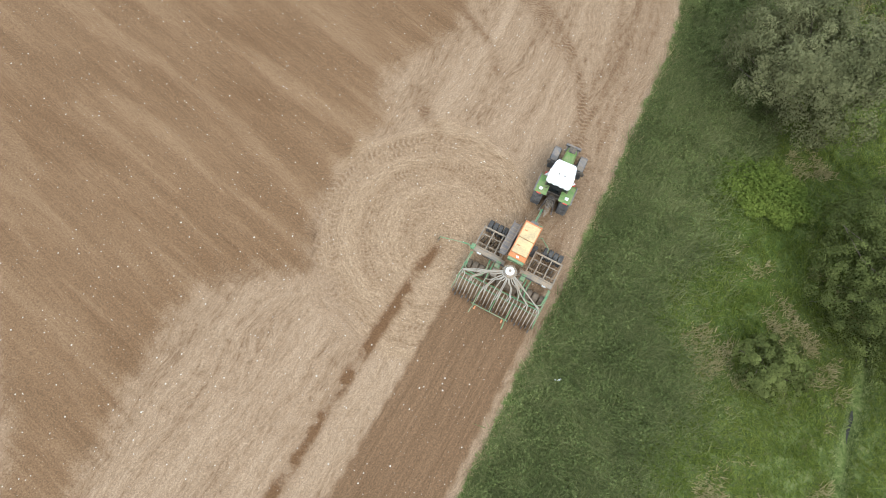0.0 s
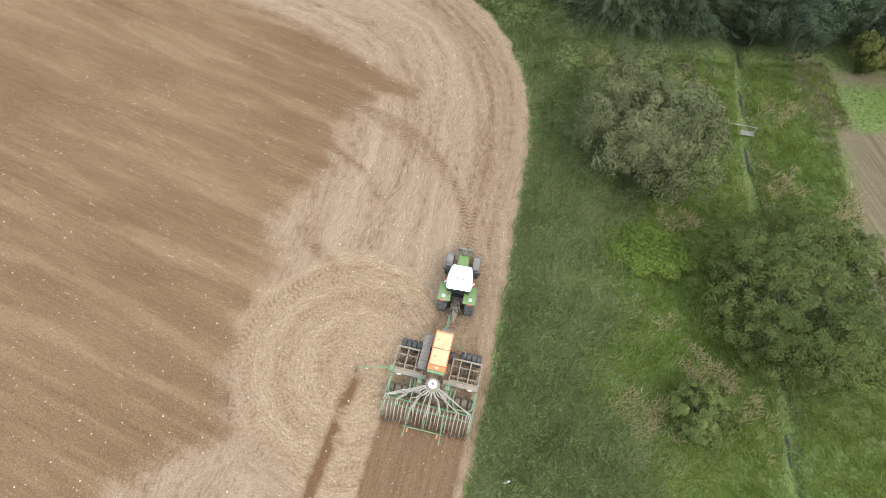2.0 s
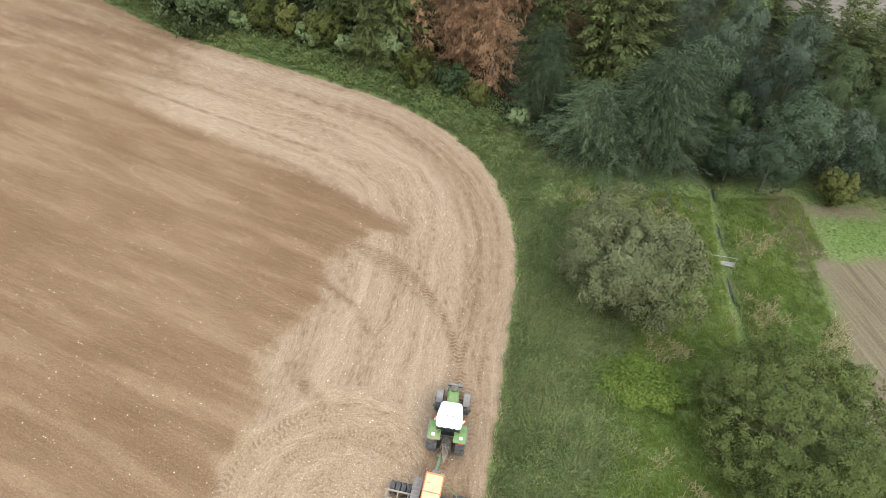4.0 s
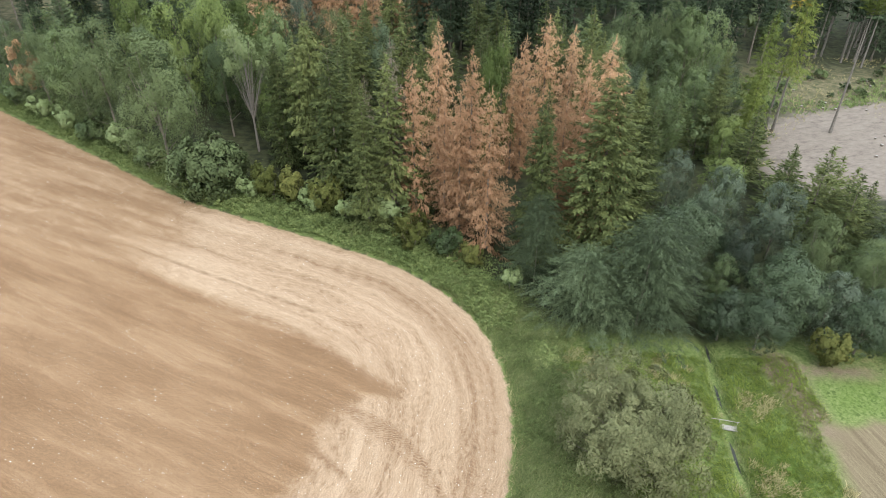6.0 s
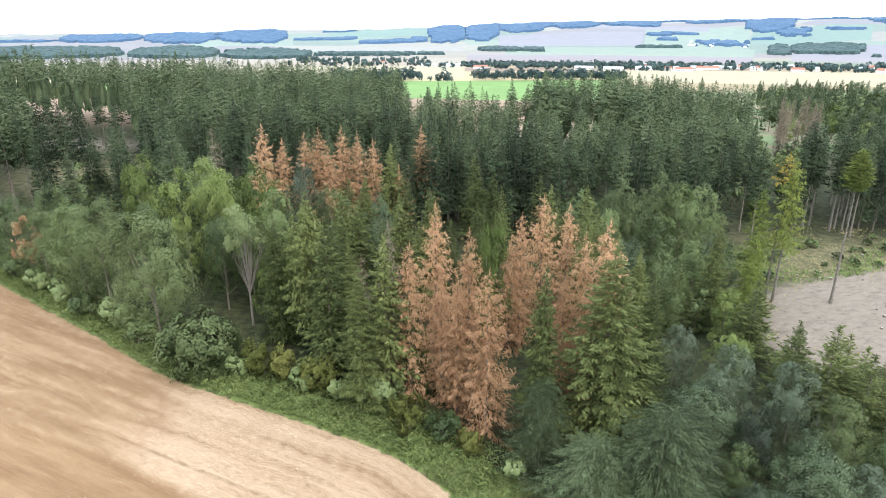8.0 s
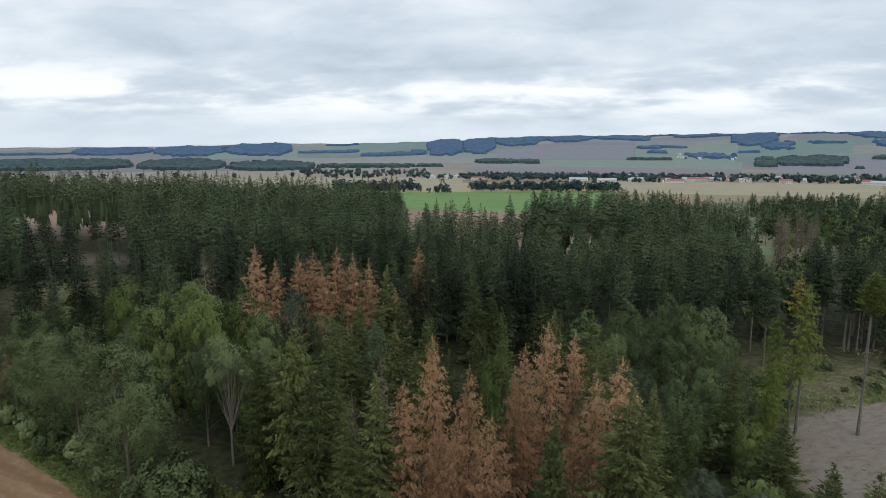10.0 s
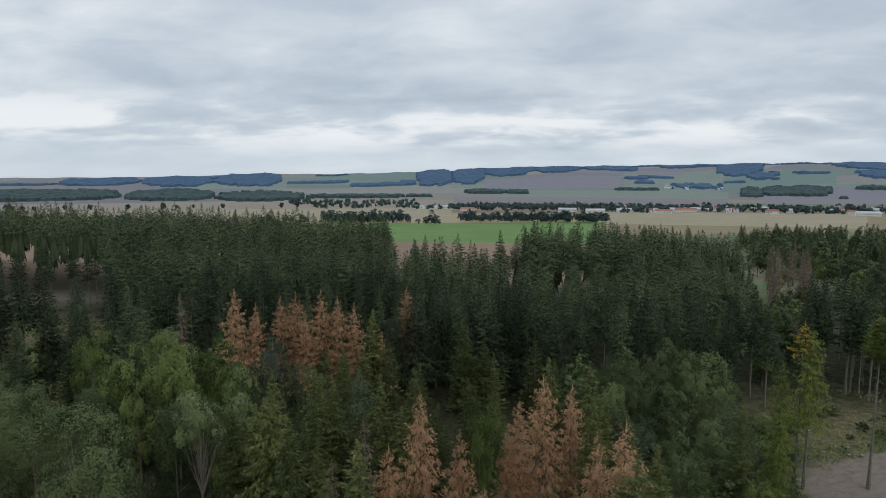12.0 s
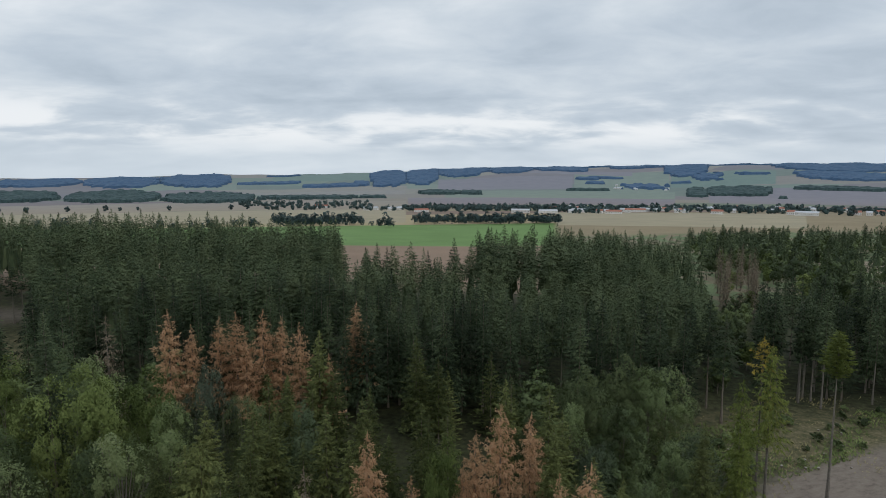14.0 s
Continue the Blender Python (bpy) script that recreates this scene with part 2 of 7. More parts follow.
STREAM = smooth_line([(21, -30), (23.2, -4), (24.6, 10.4), (25.7, 16.7), (27.3, 32.6), (28.4, 41.3), (29.7, 49.6), (33, 66), (40, 90), (52, 120), (60, 160)], 6)
TILLED = [(36.6, 41.2), (35.2, 32), (32.5, 14), (29, -20), (70, -40), (90, 38), (52, 41)]
CUTOVER = [(52, 84), (54.5, 96), (58, 108.5), (74, 117), (95, 125), (150, 138), (160, 95), (84, 82)]
FWD_Y = [-3000, -300, 0, 110, 150, 210, 300, 420, 610, 1000, 1500, 1900, 2400, 3000, 6000]
FWD_Z = [-30, -12, 0, 4.5, 6.0, 6.0, 4.5, -5, -15, -30, -46, -57, -64, -66, -66]


def height(x, y):
    """The lie of the land: a field sloping to a brook, a wood, a wide valley and hills."""
    x, y = np.asarray(x, float), np.asarray(y, float)
    r = np.hypot(x, y)
    ahead = np.where(y > 0, np.maximum(y, 0.82 * r * sstep(y, 0, 600)), y)
    z = np.zeros(np.broadcast(x, y).shape)
    for k in (-36, -18, 0, 18, 36):
        z = z + np.interp(ahead + k * np.clip(np.abs(ahead) / 150, 0.2, 4), FWD_Y, FWD_Z) / 5
    z = z - 0.057 * 130 * np.tanh(x / 130) * (1 - sstep(r, 250, 900))
    d = line_distance(x, y, STREAM)
    near = np.exp(-((y - 30) / 70) ** 2)
    z = z - (0.9 * np.exp(-(d / 6.0) ** 2) + 0.75 * np.exp(-(d / 0.75) ** 2)) * near
    az = np.degrees(np.arctan2(x, np.maximum(y, 1)))
    crest = np.interp(az, [-60, -36, -30, -24, -20, -14, -9, -4, 3, 10, 18, 26, 33, 60], [-8, -8, -4, 0, 8, 26, 22, 32, 52, 68, 74, 84, 90, 90])
    crest = crest + 2.5 * np.sin(az * 1.7) + 1.2 * np.sin(az * 4.1 + 1)
    rise = sstep(r, 2900, 4650) * (1 + 0.10 * np.sin(az * 0.35 + r / 420.0) * (1 - sstep(r, 4200, 4600)))
    return z + np.where(y > 0, (crest + 66) * rise, 0)


def hz(x, y):
    return float(height(x, y))


# ---- ground: one sheet to the horizon ----
def axis_lines(fine_lo, fine_hi, fine, mid_lo, mid_hi, mid, far_lo, far_hi, grow, cap):
    a = list(np.arange(fine_lo, fine_hi, fine))
    lo, hi = list(np.arange(fine_lo - mid, mid_lo, -mid)), list(np.arange(fine_hi, mid_hi, mid))
    s, v = mid, hi[-1]
    while v < far_hi:
        s = min(s * grow, cap)
        v += s
        hi.append(v)
    s, v = mid, lo[-1]
    while v > far_lo:
        s = min(s * grow, cap)
        v -= s
        lo.append(v)
    return np.array(lo[::-1] + a + hi)


GX = axis_lines(-24, 10, 0.34, -70, 46, 1.0, -4800, 4800, 1.16, 130)
GY = axis_lines(-2, 58, 0.34, -20, 112, 1.0, -1500, 4900, 1.16, 75)
gx, gy = [a.ravel() for a in np.meshgrid(GX, GY)]
gz = height(gx, gy)
d_field = signed(gx, gy, FIELD)
near_field = (np.abs(gx + 20) < 80) & (gy > -40) & (gy < 130)


def wobble(x, y, s, k):
    return np.sin(x * s + 1.3 * np.sin(y * s * 0.7 + k)) * np.sin(y * s * 1.1 + 1.7 * np.sin(x * s * 0.6 + 2 * k))


# pale dusty headland and turning places
wob = 1.6 * wobble(gx, gy, 0.35, 1.0) + 0.7 * wobble(gx, gy, 1.1, 2.0)
head_line = smooth_line([(-120, 112), (-60, 72), (-37.5, 63.2), (-21.4, 54.9), (-11.8, 50), (-7.2, 46.9), (-4, 44.8), (-1.9, 43.2), (-5.9, 41.8), (-8.0, 39.8), (-8.5, 36.5), (-9.0, 34), (-11.7, 30.2), (-12.7, 27.7),
                         (-11.3, 25.4), (-12.3, 22.4), (-13.8, 18.5), (-13.8, 15.3), (-13.2, 12.0), (-17, 10.4), (-19.6, 8.1), (-20.9, 3.2), (-21.1, -1.2), (-21.5, -5.5), (-20, -30)], 6)
d_head = signed(gx, gy, np.vstack([head_line, [(40, -60), (60, 140), (-120, 160)]]))
corner = signed(gx, gy, [(-34, 5), (-28, -1.5), (-24, -12), (-40, -25), (-60, 5)])
pale = np.minimum(np.clip(np.maximum(d_head, corner), -8, 8), 8 - 8.8 * sstep(-gx, 6, 36))
# places counted along and across the tractor's ways: round the turning ring, or beside the edge
RING = (-5.6, 17.0)
ring_r, ring_a = np.hypot(gx - RING[0], gy - RING[1]), np.arctan2(gy - RING[1], gx - RING[0])
steps = np.concatenate([[0], np.cumsum(np.hypot(*np.diff(EDGE, axis=0).T))])
nearest = np.argmin((gx[:, None] - EDGE[None, :, 0]) ** 2 + (gy[:, None] - EDGE[None, :, 1]) ** 2, 1)
tang = np.gradient(EDGE, axis=0)
tang /= np.hypot(*tang.T)[:, None]
along = steps[nearest] + (gx - EDGE[nearest, 0]) * tang[nearest, 0] + (gy - EDGE[nearest, 1]) * tang[nearest, 1]
in_ring = ring_r < 9.0 + 0.5 * np.sin(ring_a * 5)
in_ring &= d_field > 4.6
across = np.where(in_ring, ring_r, d_field)
along = np.where(in_ring, np.abs(ring_a) * 6.0, along)
# ring of the turning tractor and arcs beside the edge
track = np.zeros_like(gx)
lug = np.zeros_like(gx)


def arc_track(cx, cy, rx, ry, rot, a0, a1, width, deep, lugs):
    global track, lug
    c, s = math.cos(radians(rot)), math.sin(radians(rot))
    u, v = (gx - cx) * c + (gy - cy) * s, -(gx - cx) * s + (gy - cy) * c
    ang = np.degrees(np.arctan2(v / ry, u / rx)) % 360
    rad = np.hypot(u / rx, v / ry)
    d = np.abs(rad - 1) * min(rx, ry)
    span = ((ang - a0) % 360) < (a1 - a0)
    w = np.exp(-(d / width) ** 2) * span
    track = np.maximum(track, w * deep)
    lug = np.maximum(lug, w * lugs)


def line_track(points, width, deep, lugs):
    global track, lug
    w = np.exp(-(line_distance(gx, gy, smooth_line(points, 6)) / width) ** 2)
    track = np.maximum(track, w * deep)
    lug = np.maximum(lug, w * lugs)


for k, (r, ox, oy, a0, a1) in enumerate([(8.2, 0, 0, 60, 300), (7.3, 0.1, 0.1, 70, 330), (5.6, 0.5, 0.4, 20, 280), (4.7, 0.6, 0.4, 10, 300), (3.0, 0.9, 0.9, -60, 250), (2.1, 0.9, 0.9, -60, 270)]):
    arc_track(RING[0] + ox, RING[1] + oy, r, r * 0.93, 25, a0, a1, 0.40, 0.36 - 0.04 * k, 0.8 - 0.1 * k)
for off, deep in [(0.9, 0.25), (1.5, 0.6), (2.3, 0.45), (3.3, 0.6), (4.3, 0.5)]:
    w = np.exp(-((d_field - off - 0.25 * np.sin(gy * 0.21 + off)) / 0.30) ** 2) * sstep(gy, -5, 3) * (1 - sstep(gy, 44 + 4 * off, 58 + 4 * off))
    track, lug = np.maximum(track, w * deep * 0.8), np.maximum(lug, w * 0.3)
for k in range(4):
    line_track([(-8.2 + 1.1 * k, 41.8 - 0.9 * k), (-3.4 + 0.8 * k, 39.6 - 1.3 * k), (0.4 + 0.55 * k, 35.5 - 1.2 * k), (2.2 + 0.4 * k, 30.5 - k), (2.4 + 0.5 * k, 25), (1.2 + 0.5 * k, 18)], 0.30, 0.6 - 0.08 * k, 0.5)
line_track([(-9.2, 36.5), (-6.2, 34.2), (-4.6, 31.2)], 0.28, 0.6, 0.3)
line_track([(-10.6, 28.3), (-8.8, 26.8), (-7.2, 24.4)], 0.25, 0.55, 0.4)
line_track([(-9.8, 27.0), (-8.4, 25.6)], 0.4, 0.5, 0.4)
MARKED = [(-5.3, 16.3), (-6.1, 13.2), (-7.3, 9.2), (-8.9, 3.2), (-10.3, -2.2), (-12.5, -10)]
beside = 1 - np.exp(-(line_distance(gx, gy, smooth_line(MARKED, 6)) / 1.3) ** 2)
track, lug = track * beside, lug * beside
line_track(MARKED, 0.42, 1.0, 0.0)
# freshly sown strip behind the drill
SOWN = [(-3.3, 13.9), (2.55, 12.75), (1.0, 5.4), (0.0, 0.7), (-1.6, -6), (-8, -30), (-16, -30), (-9, -8), (-7.0, -1.3), (-4.9, 7.0)]
sown = sstep(signed(gx, gy, SOWN), -0.12, 0.12)
track = np.where(near_field & (d_field > -0.3), track * (1 - 0.9 * sown), 0)
lug = np.where(near_field & (d_field > -0.3), lug * (1 - sown), 0)
lug = lug * (1 - np.exp(-((ring_r - 9) / 0.7) ** 2)) * (1 - np.exp(-((d_field - 4.6) / 0.5) ** 2) * (ring_r < 10))
# zones outside the field
tilled = sstep(signed(gx, gy, TILLED) + 0.5 * wob, -0.6, 0.6)
cut = sstep(signed(gx, gy, CUTOVER) + 1.2 * wob, -1.0, 1.5)
cut = np.maximum(cut, np.exp(-((gx + 112) / 20) ** 4 - ((gy - 207) / 9) ** 4))
lush = np.exp(-((gx - 15.5) / 5.2) ** 2 - ((gy - 22) / 7.5) ** 2) + 0.6 * np.exp(-((gx - 44) / 6.0) ** 4 - ((gy - 45) / 2.3) ** 4) + np.exp(-((gx - 32) / 2.2) ** 2 - ((gy - 36) / 8.0) ** 2)
meadow = sstep(53.5 - gy - 0.02 * gx, -1.5, 2) * (gx > -5) + sstep(6.5 + d_field, 0, 2) * (d_field < 0)
meadow = np.clip(meadow, 0, 1)
clearing = np.exp(-((gx - 85) / 28) ** 4 - ((gy - 128) / 14) ** 4) + np.exp(-((gx + 90) / 20) ** 4 - ((gy - 165) / 20) ** 4)
dist = np.hypot(gx, gy)
far = sstep(gy, 205, 300) * sstep(dist, 255, 310)
# how much haze is mixed into the land's colour, growing with distance
far_haze = sstep(dist, 1100, 3600)

ground_mesh = bpy.data.meshes.new("ground")
nx, ny = len(GX), len(GY)
idx = np.arange(nx * ny).reshape(ny, nx)
quads = np.stack([idx[:-1, :-1], idx[:-1, 1:], idx[1:, 1:], idx[1:, :-1]], -1).reshape(-1, 4)
low = gz - 0.05 * np.clip(track, 0, 1) * (gx > -24) * (gx < 10) * (gy > -2) * (gy < 58)
ground_mesh.from_pydata(np.stack([gx, gy, low], 1).tolist(), [], quads.tolist())
ground_mesh.polygons.foreach_set("use_smooth", [True] * len(ground_mesh.polygons))
for name, values in (("d_field", np.clip(d_field, -30, 30)), ("pale", pale), ("track", track), ("lug", lug), ("sown", sown), ("tilled", tilled), ("cut", cut),
                     ("lush", lush), ("earth", np.exp(-((gx - 36.3) / 1.6) ** 4 - ((gy - 45) / 6) ** 4) * 1.2 + 0.9 * np.exp(-((gy - 48.8 + 0.02 * gx) / 1.0) ** 2 - ((gx - 40) / 6) ** 4)), ("meadow", meadow), ("clearing", clearing), ("ringed", sstep(9.0 - ring_r + 0.6 * wob, 0, 1.2) * (d_field > 1)), ("across", across), ("along", along), ("far", far), ("far_haze", far_haze)):
    ground_mesh.attributes.new(name, "FLOAT", "POINT").data.foreach_set("value", np.asarray(values, np.float32))


def ground_material():
    m, nt, b = fresh("ground")
    co = coords(nt)
    fine, grain = noisen(nt, co, 9.0, 5.0, 0.65), noisen(nt, co, 30.0, 3.0, 0.75)
    mid, wide = noisen(nt, co, 0.8, 4.0, 0.6), noisen(nt, co, 0.11, 3.0)
    # stripes of the last pass of the cultivator
    run = mapn(nt, co, (0.035, 0.55, 1.0), 24)
    stripe = noisen(nt, run, 1.0, 4.0, 0.55, 0.3)
    comb_lines = noisen(nt, mapn(nt, co, (0.22, 5.5, 1.0), 24), 1.0, 3.0, 0.7)
    soil = rampn(nt, stripe, [(0.38, (0.124, 0.074, 0.038)), (0.5, (0.182, 0.115, 0.064)), (0.61, (0.280, 0.198, 0.123))])
    broad = noisen(nt, mapn(nt, co, (0.012, 0.14, 1.0), 24), 1.0, 3.0, 0.5)
    soil = mixc(nt, 0.36, soil, rampn(nt, broad, [(0.40, (0.129, 0.077, 0.039)), (0.60, (0.262, 0.184, 0.113))]))
    soil = mixc(nt, 0.38, soil, rampn(nt, comb_lines, [(0.35, (0.12, 0.072, 0.037)), (0.65, (0.22, 0.148, 0.086))]))
    soil = mixc(nt, 0.3, soil, rampn(nt, fine, [(0.35, (0.11, 0.066, 0.034)), (0.65, (0.26, 0.18, 0.11))]))
    dust = rampn(nt, mathn(nt, "ADD", mathn(nt, "MULTIPLY", mid, 0.6), mathn(nt, "MULTIPLY", fine, 0.4)),
                 [(0.34, (0.205, 0.143, 0.090)), (0.5, (0.290, 0.214, 0.143)), (0.68, (0.365, 0.282, 0.197))])
    d = attrn(nt, "d_field")
    ac, al = attrn(nt, "across"), attrn(nt, "along")
    way = nt.nodes.new("ShaderNodeCombineXYZ")
    sway = mathn(nt, "MULTIPLY", mathn(nt, "SUBTRACT", noisen(nt, mapn(nt, co, (0.20, 0.13, 1.0), 35), 1.0, 2.0), 0.5), 2.6)
    put(nt, way.inputs[0], mathn(nt, "ADD", ac, sway))
    put(nt, way.inputs[1], al)
    drag = noisen(nt, mapn(nt, way.outputs[0], (1.5, 0.10, 1.0)), 1.0, 4.0, 0.6)
    drag_fine = noisen(nt, mapn(nt, way.outputs[0], (6.0, 1.3, 1.0)), 1.0, 3.0, 0.6)
    drag_wide = noisen(nt, mapn(nt, way.outputs[0], (0.42, 0.022, 1.0)), 1.0, 3.0, 0.5)
    worn = mathn(nt, "ADD", mathn(nt, "MULTIPLY", drag, 0.30), mathn(nt, "MULTIPLY", drag_fine, 0.38))
    worn = mathn(nt, "ADD", worn, mathn(nt, "MULTIPLY", drag_wide, 0.32))
    dust = mixc(nt, 0.75, dust, rampn(nt, worn, [(0.39, (0.150, 0.098, 0.058)), (0.47, (0.246, 0.180, 0.119)), (0.58, (0.330, 0.256, 0.180))]))
    pale_f = mathn(nt, "ADD", attrn(nt, "pale"), mathn(nt, "MULTIPLY", mathn(nt, "SUBTRACT", mid, 0.5), 2.0))
    pale_f = mathn(nt, "ADD", pale_f, mathn(nt, "MULTIPLY", mathn(nt, "SUBTRACT", stripe, 0.5), 3.0))
    pale_f = mathn(nt, "ADD", pale_f, mathn(nt, "MULTIPLY", mathn(nt, "SUBTRACT", fine, 0.5), 2.0))
    field = mixc(nt, stepn(nt, pale_f, -1.4, 1.2), soil, dust)
    round_f = stepn(nt, attrn(nt, "ringed"), 0.2, 0.8)
    field = mixc(nt, mathn(nt, "MULTIPLY", round_f, 0.35), field, rampn(nt, mathn(nt, "ADD", mathn(nt, "MULTIPLY", drag_fine, 0.5), mathn(nt, "MULTIPLY", fine, 0.5)), [(0.38, (0.20, 0.135, 0.078)), (0.6, (0.42, 0.325, 0.215))]))
    # tyre prints: chevrons of the lugs
    vee = mathn(nt, "ABSOLUTE", mathn(nt, "SUBTRACT", mathn(nt, "FRACT", mathn(nt, "MULTIPLY", ac, 1.25)), 0.5))
    chev = mathn(nt, "SINE", mathn(nt, "ADD", mathn(nt, "MULTIPLY", al, 19.0), mathn(nt, "MULTIPLY", vee, 7.0)))
    chev = stepn(nt, mathn(nt, "ADD", chev, mathn(nt, "MULTIPLY", mathn(nt, "SUBTRACT", fine, 0.5), 3.0)), -0.3, 0.9)
    prints = mathn(nt, "MULTIPLY", attrn(nt, "lug"), chev)
    prints = mathn(nt, "MULTIPLY", prints, stepn(nt, mid, 0.30, 0.6))
    tr = mathn(nt, "MULTIPLY", attrn(nt, "track"), mathn(nt, "ADD", mathn(nt, "MULTIPLY", stepn(nt, mid, 0.35, 0.62), 0.85), 0.3))
    field = mixc(nt, mathn(nt, "MULTIPLY", tr, 1.35, True), field, (0.135, 0.080, 0.042))
    field = mixc(nt, mathn(nt, "MULTIPLY", prints, 0.8, True), field, (0.36, 0.28, 0.195))
    # a straight furrow beside the headland
    fx = nt.nodes.new("ShaderNodeSeparateXYZ")
    nt.links.new(mapn(nt, co, (1, 1, 1), 23.6), fx.inputs[0])
    off = mathn(nt, "ABSOLUTE", mathn(nt, "ADD", fx.outputs[1], mathn(nt, "ADD", -44.65, mathn(nt, "MULTIPLY", mathn(nt, "SUBTRACT", mid, 0.5), 0.35))))
    furrow = mathn(nt, "MULTIPLY", stepn(nt, off, 0.34, 0.08), mathn(nt, "MULTIPLY", stepn(nt, fx.outputs[0], -64, -50), stepn(nt, fx.outputs[0], -31.6, -32.4)))
    field = mixc(nt, mathn(nt, "MULTIPLY", mathn(nt, "MULTIPLY", furrow, stepn(nt, mid, 0.3, 0.62)), 0.6), field, (0.125, 0.078, 0.043))
    drill = noisen(nt, mapn(nt, co, (7.0, 0.25, 1.0), 14), 1.0, 2.0)
    new_soil = rampn(nt, mathn(nt, "ADD", mathn(nt, "MULTIPLY", drill, 0.5), mathn(nt, "MULTIPLY", fine, 0.5)), [(0.35, (0.125, 0.079, 0.044)), (0.65, (0.195, 0.130, 0.078))])
    field = mixc(nt, attrn(nt, "sown"), field, new_soil)
    crumb = noisen(nt, co, 10.0, 3.0, 0.8)
    field = mixc(nt, 1.0, field, rampn(nt, crumb, [(0.30, 0.66), (0.5, 1.0), (0.70, 1.32)]), "MULTIPLY")
    field = mixc(nt, 1.0, field, (1.05, 0.970, 0.915), "MULTIPLY")
    field = mixc(nt, 1.0, field, rampn(nt, grain, [(0.3, 0.66), (0.7, 1.34)]), "MULTIPLY")
    # grass, bare and wooded ground
    tuft = noisen(nt, mapn(nt, co, (1.0, 1.0, 1.0), 20), 3.2, 5.0, 0.7, 0.8)
    grass = rampn(nt, tuft, [(0.32, (0.044, 0.066, 0.016)), (0.5, (0.112, 0.148, 0.042)), (0.7, (0.205, 0.215, 0.092))])
    grass = mixc(nt, stepn(nt, mathn(nt, "ADD", mid, mathn(nt, "MULTIPLY", wide, 0.6)), 0.86, 1.06), grass, rampn(nt, tuft, [(0.32, (0.100, 0.105, 0.036)), (0.7, (0.230, 0.215, 0.10))]))
    grass = mixc(nt, mathn(nt, "MULTIPLY", attrn(nt, "lush"), stepn(nt, mid, 0.35, 0.6), True), grass, rampn(nt, tuft, [(0.3, (0.052, 0.088, 0.014)), (0.7, (0.115, 0.165, 0.036))]))
    wood = rampn(nt, mid, [(0.35, (0.020, 0.022, 0.012)), (0.65, (0.052, 0.056, 0.024))])
    out = mixc(nt, attrn(nt, "meadow"), wood, grass)
    out = mixc(nt, mathn(nt, "MULTIPLY", attrn(nt, "clearing"), 0.9, True), out, rampn(nt, mathn(nt, "MULTIPLY", mathn(nt, "ADD", mid, tuft), 0.5), [(0.38, (0.040, 0.050, 0.020)), (0.5, (0.105, 0.095, 0.048)), (0.62, (0.20, 0.155, 0.10))]))
    rows = noisen(nt, mapn(nt, co, (3.2, 0.12, 1.0), -14), 1.0, 2.0)
    till = rampn(nt, mathn(nt, "MULTIPLY", mathn(nt, "ADD", rows, fine), 0.5), [(0.34, (0.10, 0.075, 0.044)), (0.52, (0.165, 0.128, 0.078)), (0.7, (0.215, 0.185, 0.105))])
    out = mixc(nt, attrn(nt, "tilled"), out, till)
    out = mixc(nt, mathn(nt, "MULTIPLY", attrn(nt, "earth"), stepn(nt, mathn(nt, "ADD", mid, mathn(nt, "MULTIPLY", fine, 0.4)), 0.45, 0.75), True), out, rampn(nt, fine, [(0.35, (0.12, 0.085, 0.055)), (0.65, (0.21, 0.16, 0.11))]))
    bare = rampn(nt, noisen(nt, mapn(nt, co, (0.5, 1.1, 1), -18), 1.0, 8.0, 0.75, 0.3), [(0.30, (0.100, 0.079, 0.062)), (0.45, (0.160, 0.130, 0.105)), (0.7, (0.212, 0.178, 0.145))])
    out = mixc(nt, attrn(nt, "cut"), out, bare)
    rim = mathn(nt, "ADD", d, mathn(nt, "MULTIPLY", mathn(nt, "SUBTRACT", mathn(nt, "ADD", mid, fine), 1.0), 1.1))
    near = mixc(nt, stepn(nt, rim, -0.25, 0.1), out, field)
    # the valley: a patchwork of stubble, tilled land and pasture
    cell = nt.nodes.new("ShaderNodeTexVoronoi")
    cell.inputs["Scale"].default_value = 1.0
    nt.links.new(mapn(nt, co, (0.0013, 0.0030, 0.0), 7), cell.inputs["Vector"])
    pick = nt.nodes.new("ShaderNodeSeparateColor")
    nt.links.new(cell.outputs["Color"], pick.inputs[0])
    n = nt.nodes.new("ShaderNodeValToRGB")
    n.color_ramp.interpolation = "CONSTANT"
    cols = [(0.0, (0.27, 0.215, 0.135)), (0.2, (0.165, 0.18, 0.095)), (0.36, (0.225, 0.165, 0.125)), (0.55, (0.295, 0.245, 0.155)), (0.72, (0.19, 0.22, 0.12)), (0.85, (0.205, 0.155, 0.125))]
    while len(n.color_ramp.elements) < len(cols):
        n.color_ramp.elements.new(0.5)
    for e, (p, c) in zip(n.color_ramp.elements, cols):
        e.position, e.color = p, (*c, 1)
    nt.links.new(pick.outputs[0], n.inputs[0])
    patch = n.outputs[0]
    yx = nt.nodes.new("ShaderNodeSeparateXYZ")
    nt.links.new(co, yx.inputs[0])
    skew = mathn(nt, "ADD", yx.outputs[1], mathn(nt, "MULTIPLY", yx.outputs[0], -0.10))
    strip = mixc(nt, stepn(nt, skew, 560, 575), (0.26, 0.185, 0.13), (0.150, 0.250, 0.082))
    strip = mixc(nt, stepn(nt, skew, 960, 970), strip, (0.36, 0.30, 0.18))
    east = stepn(nt, mathn(nt, "SUBTRACT", yx.outputs[0], mathn(nt, "MULTIPLY", yx.outputs[1], 0.27)), 0, 10)
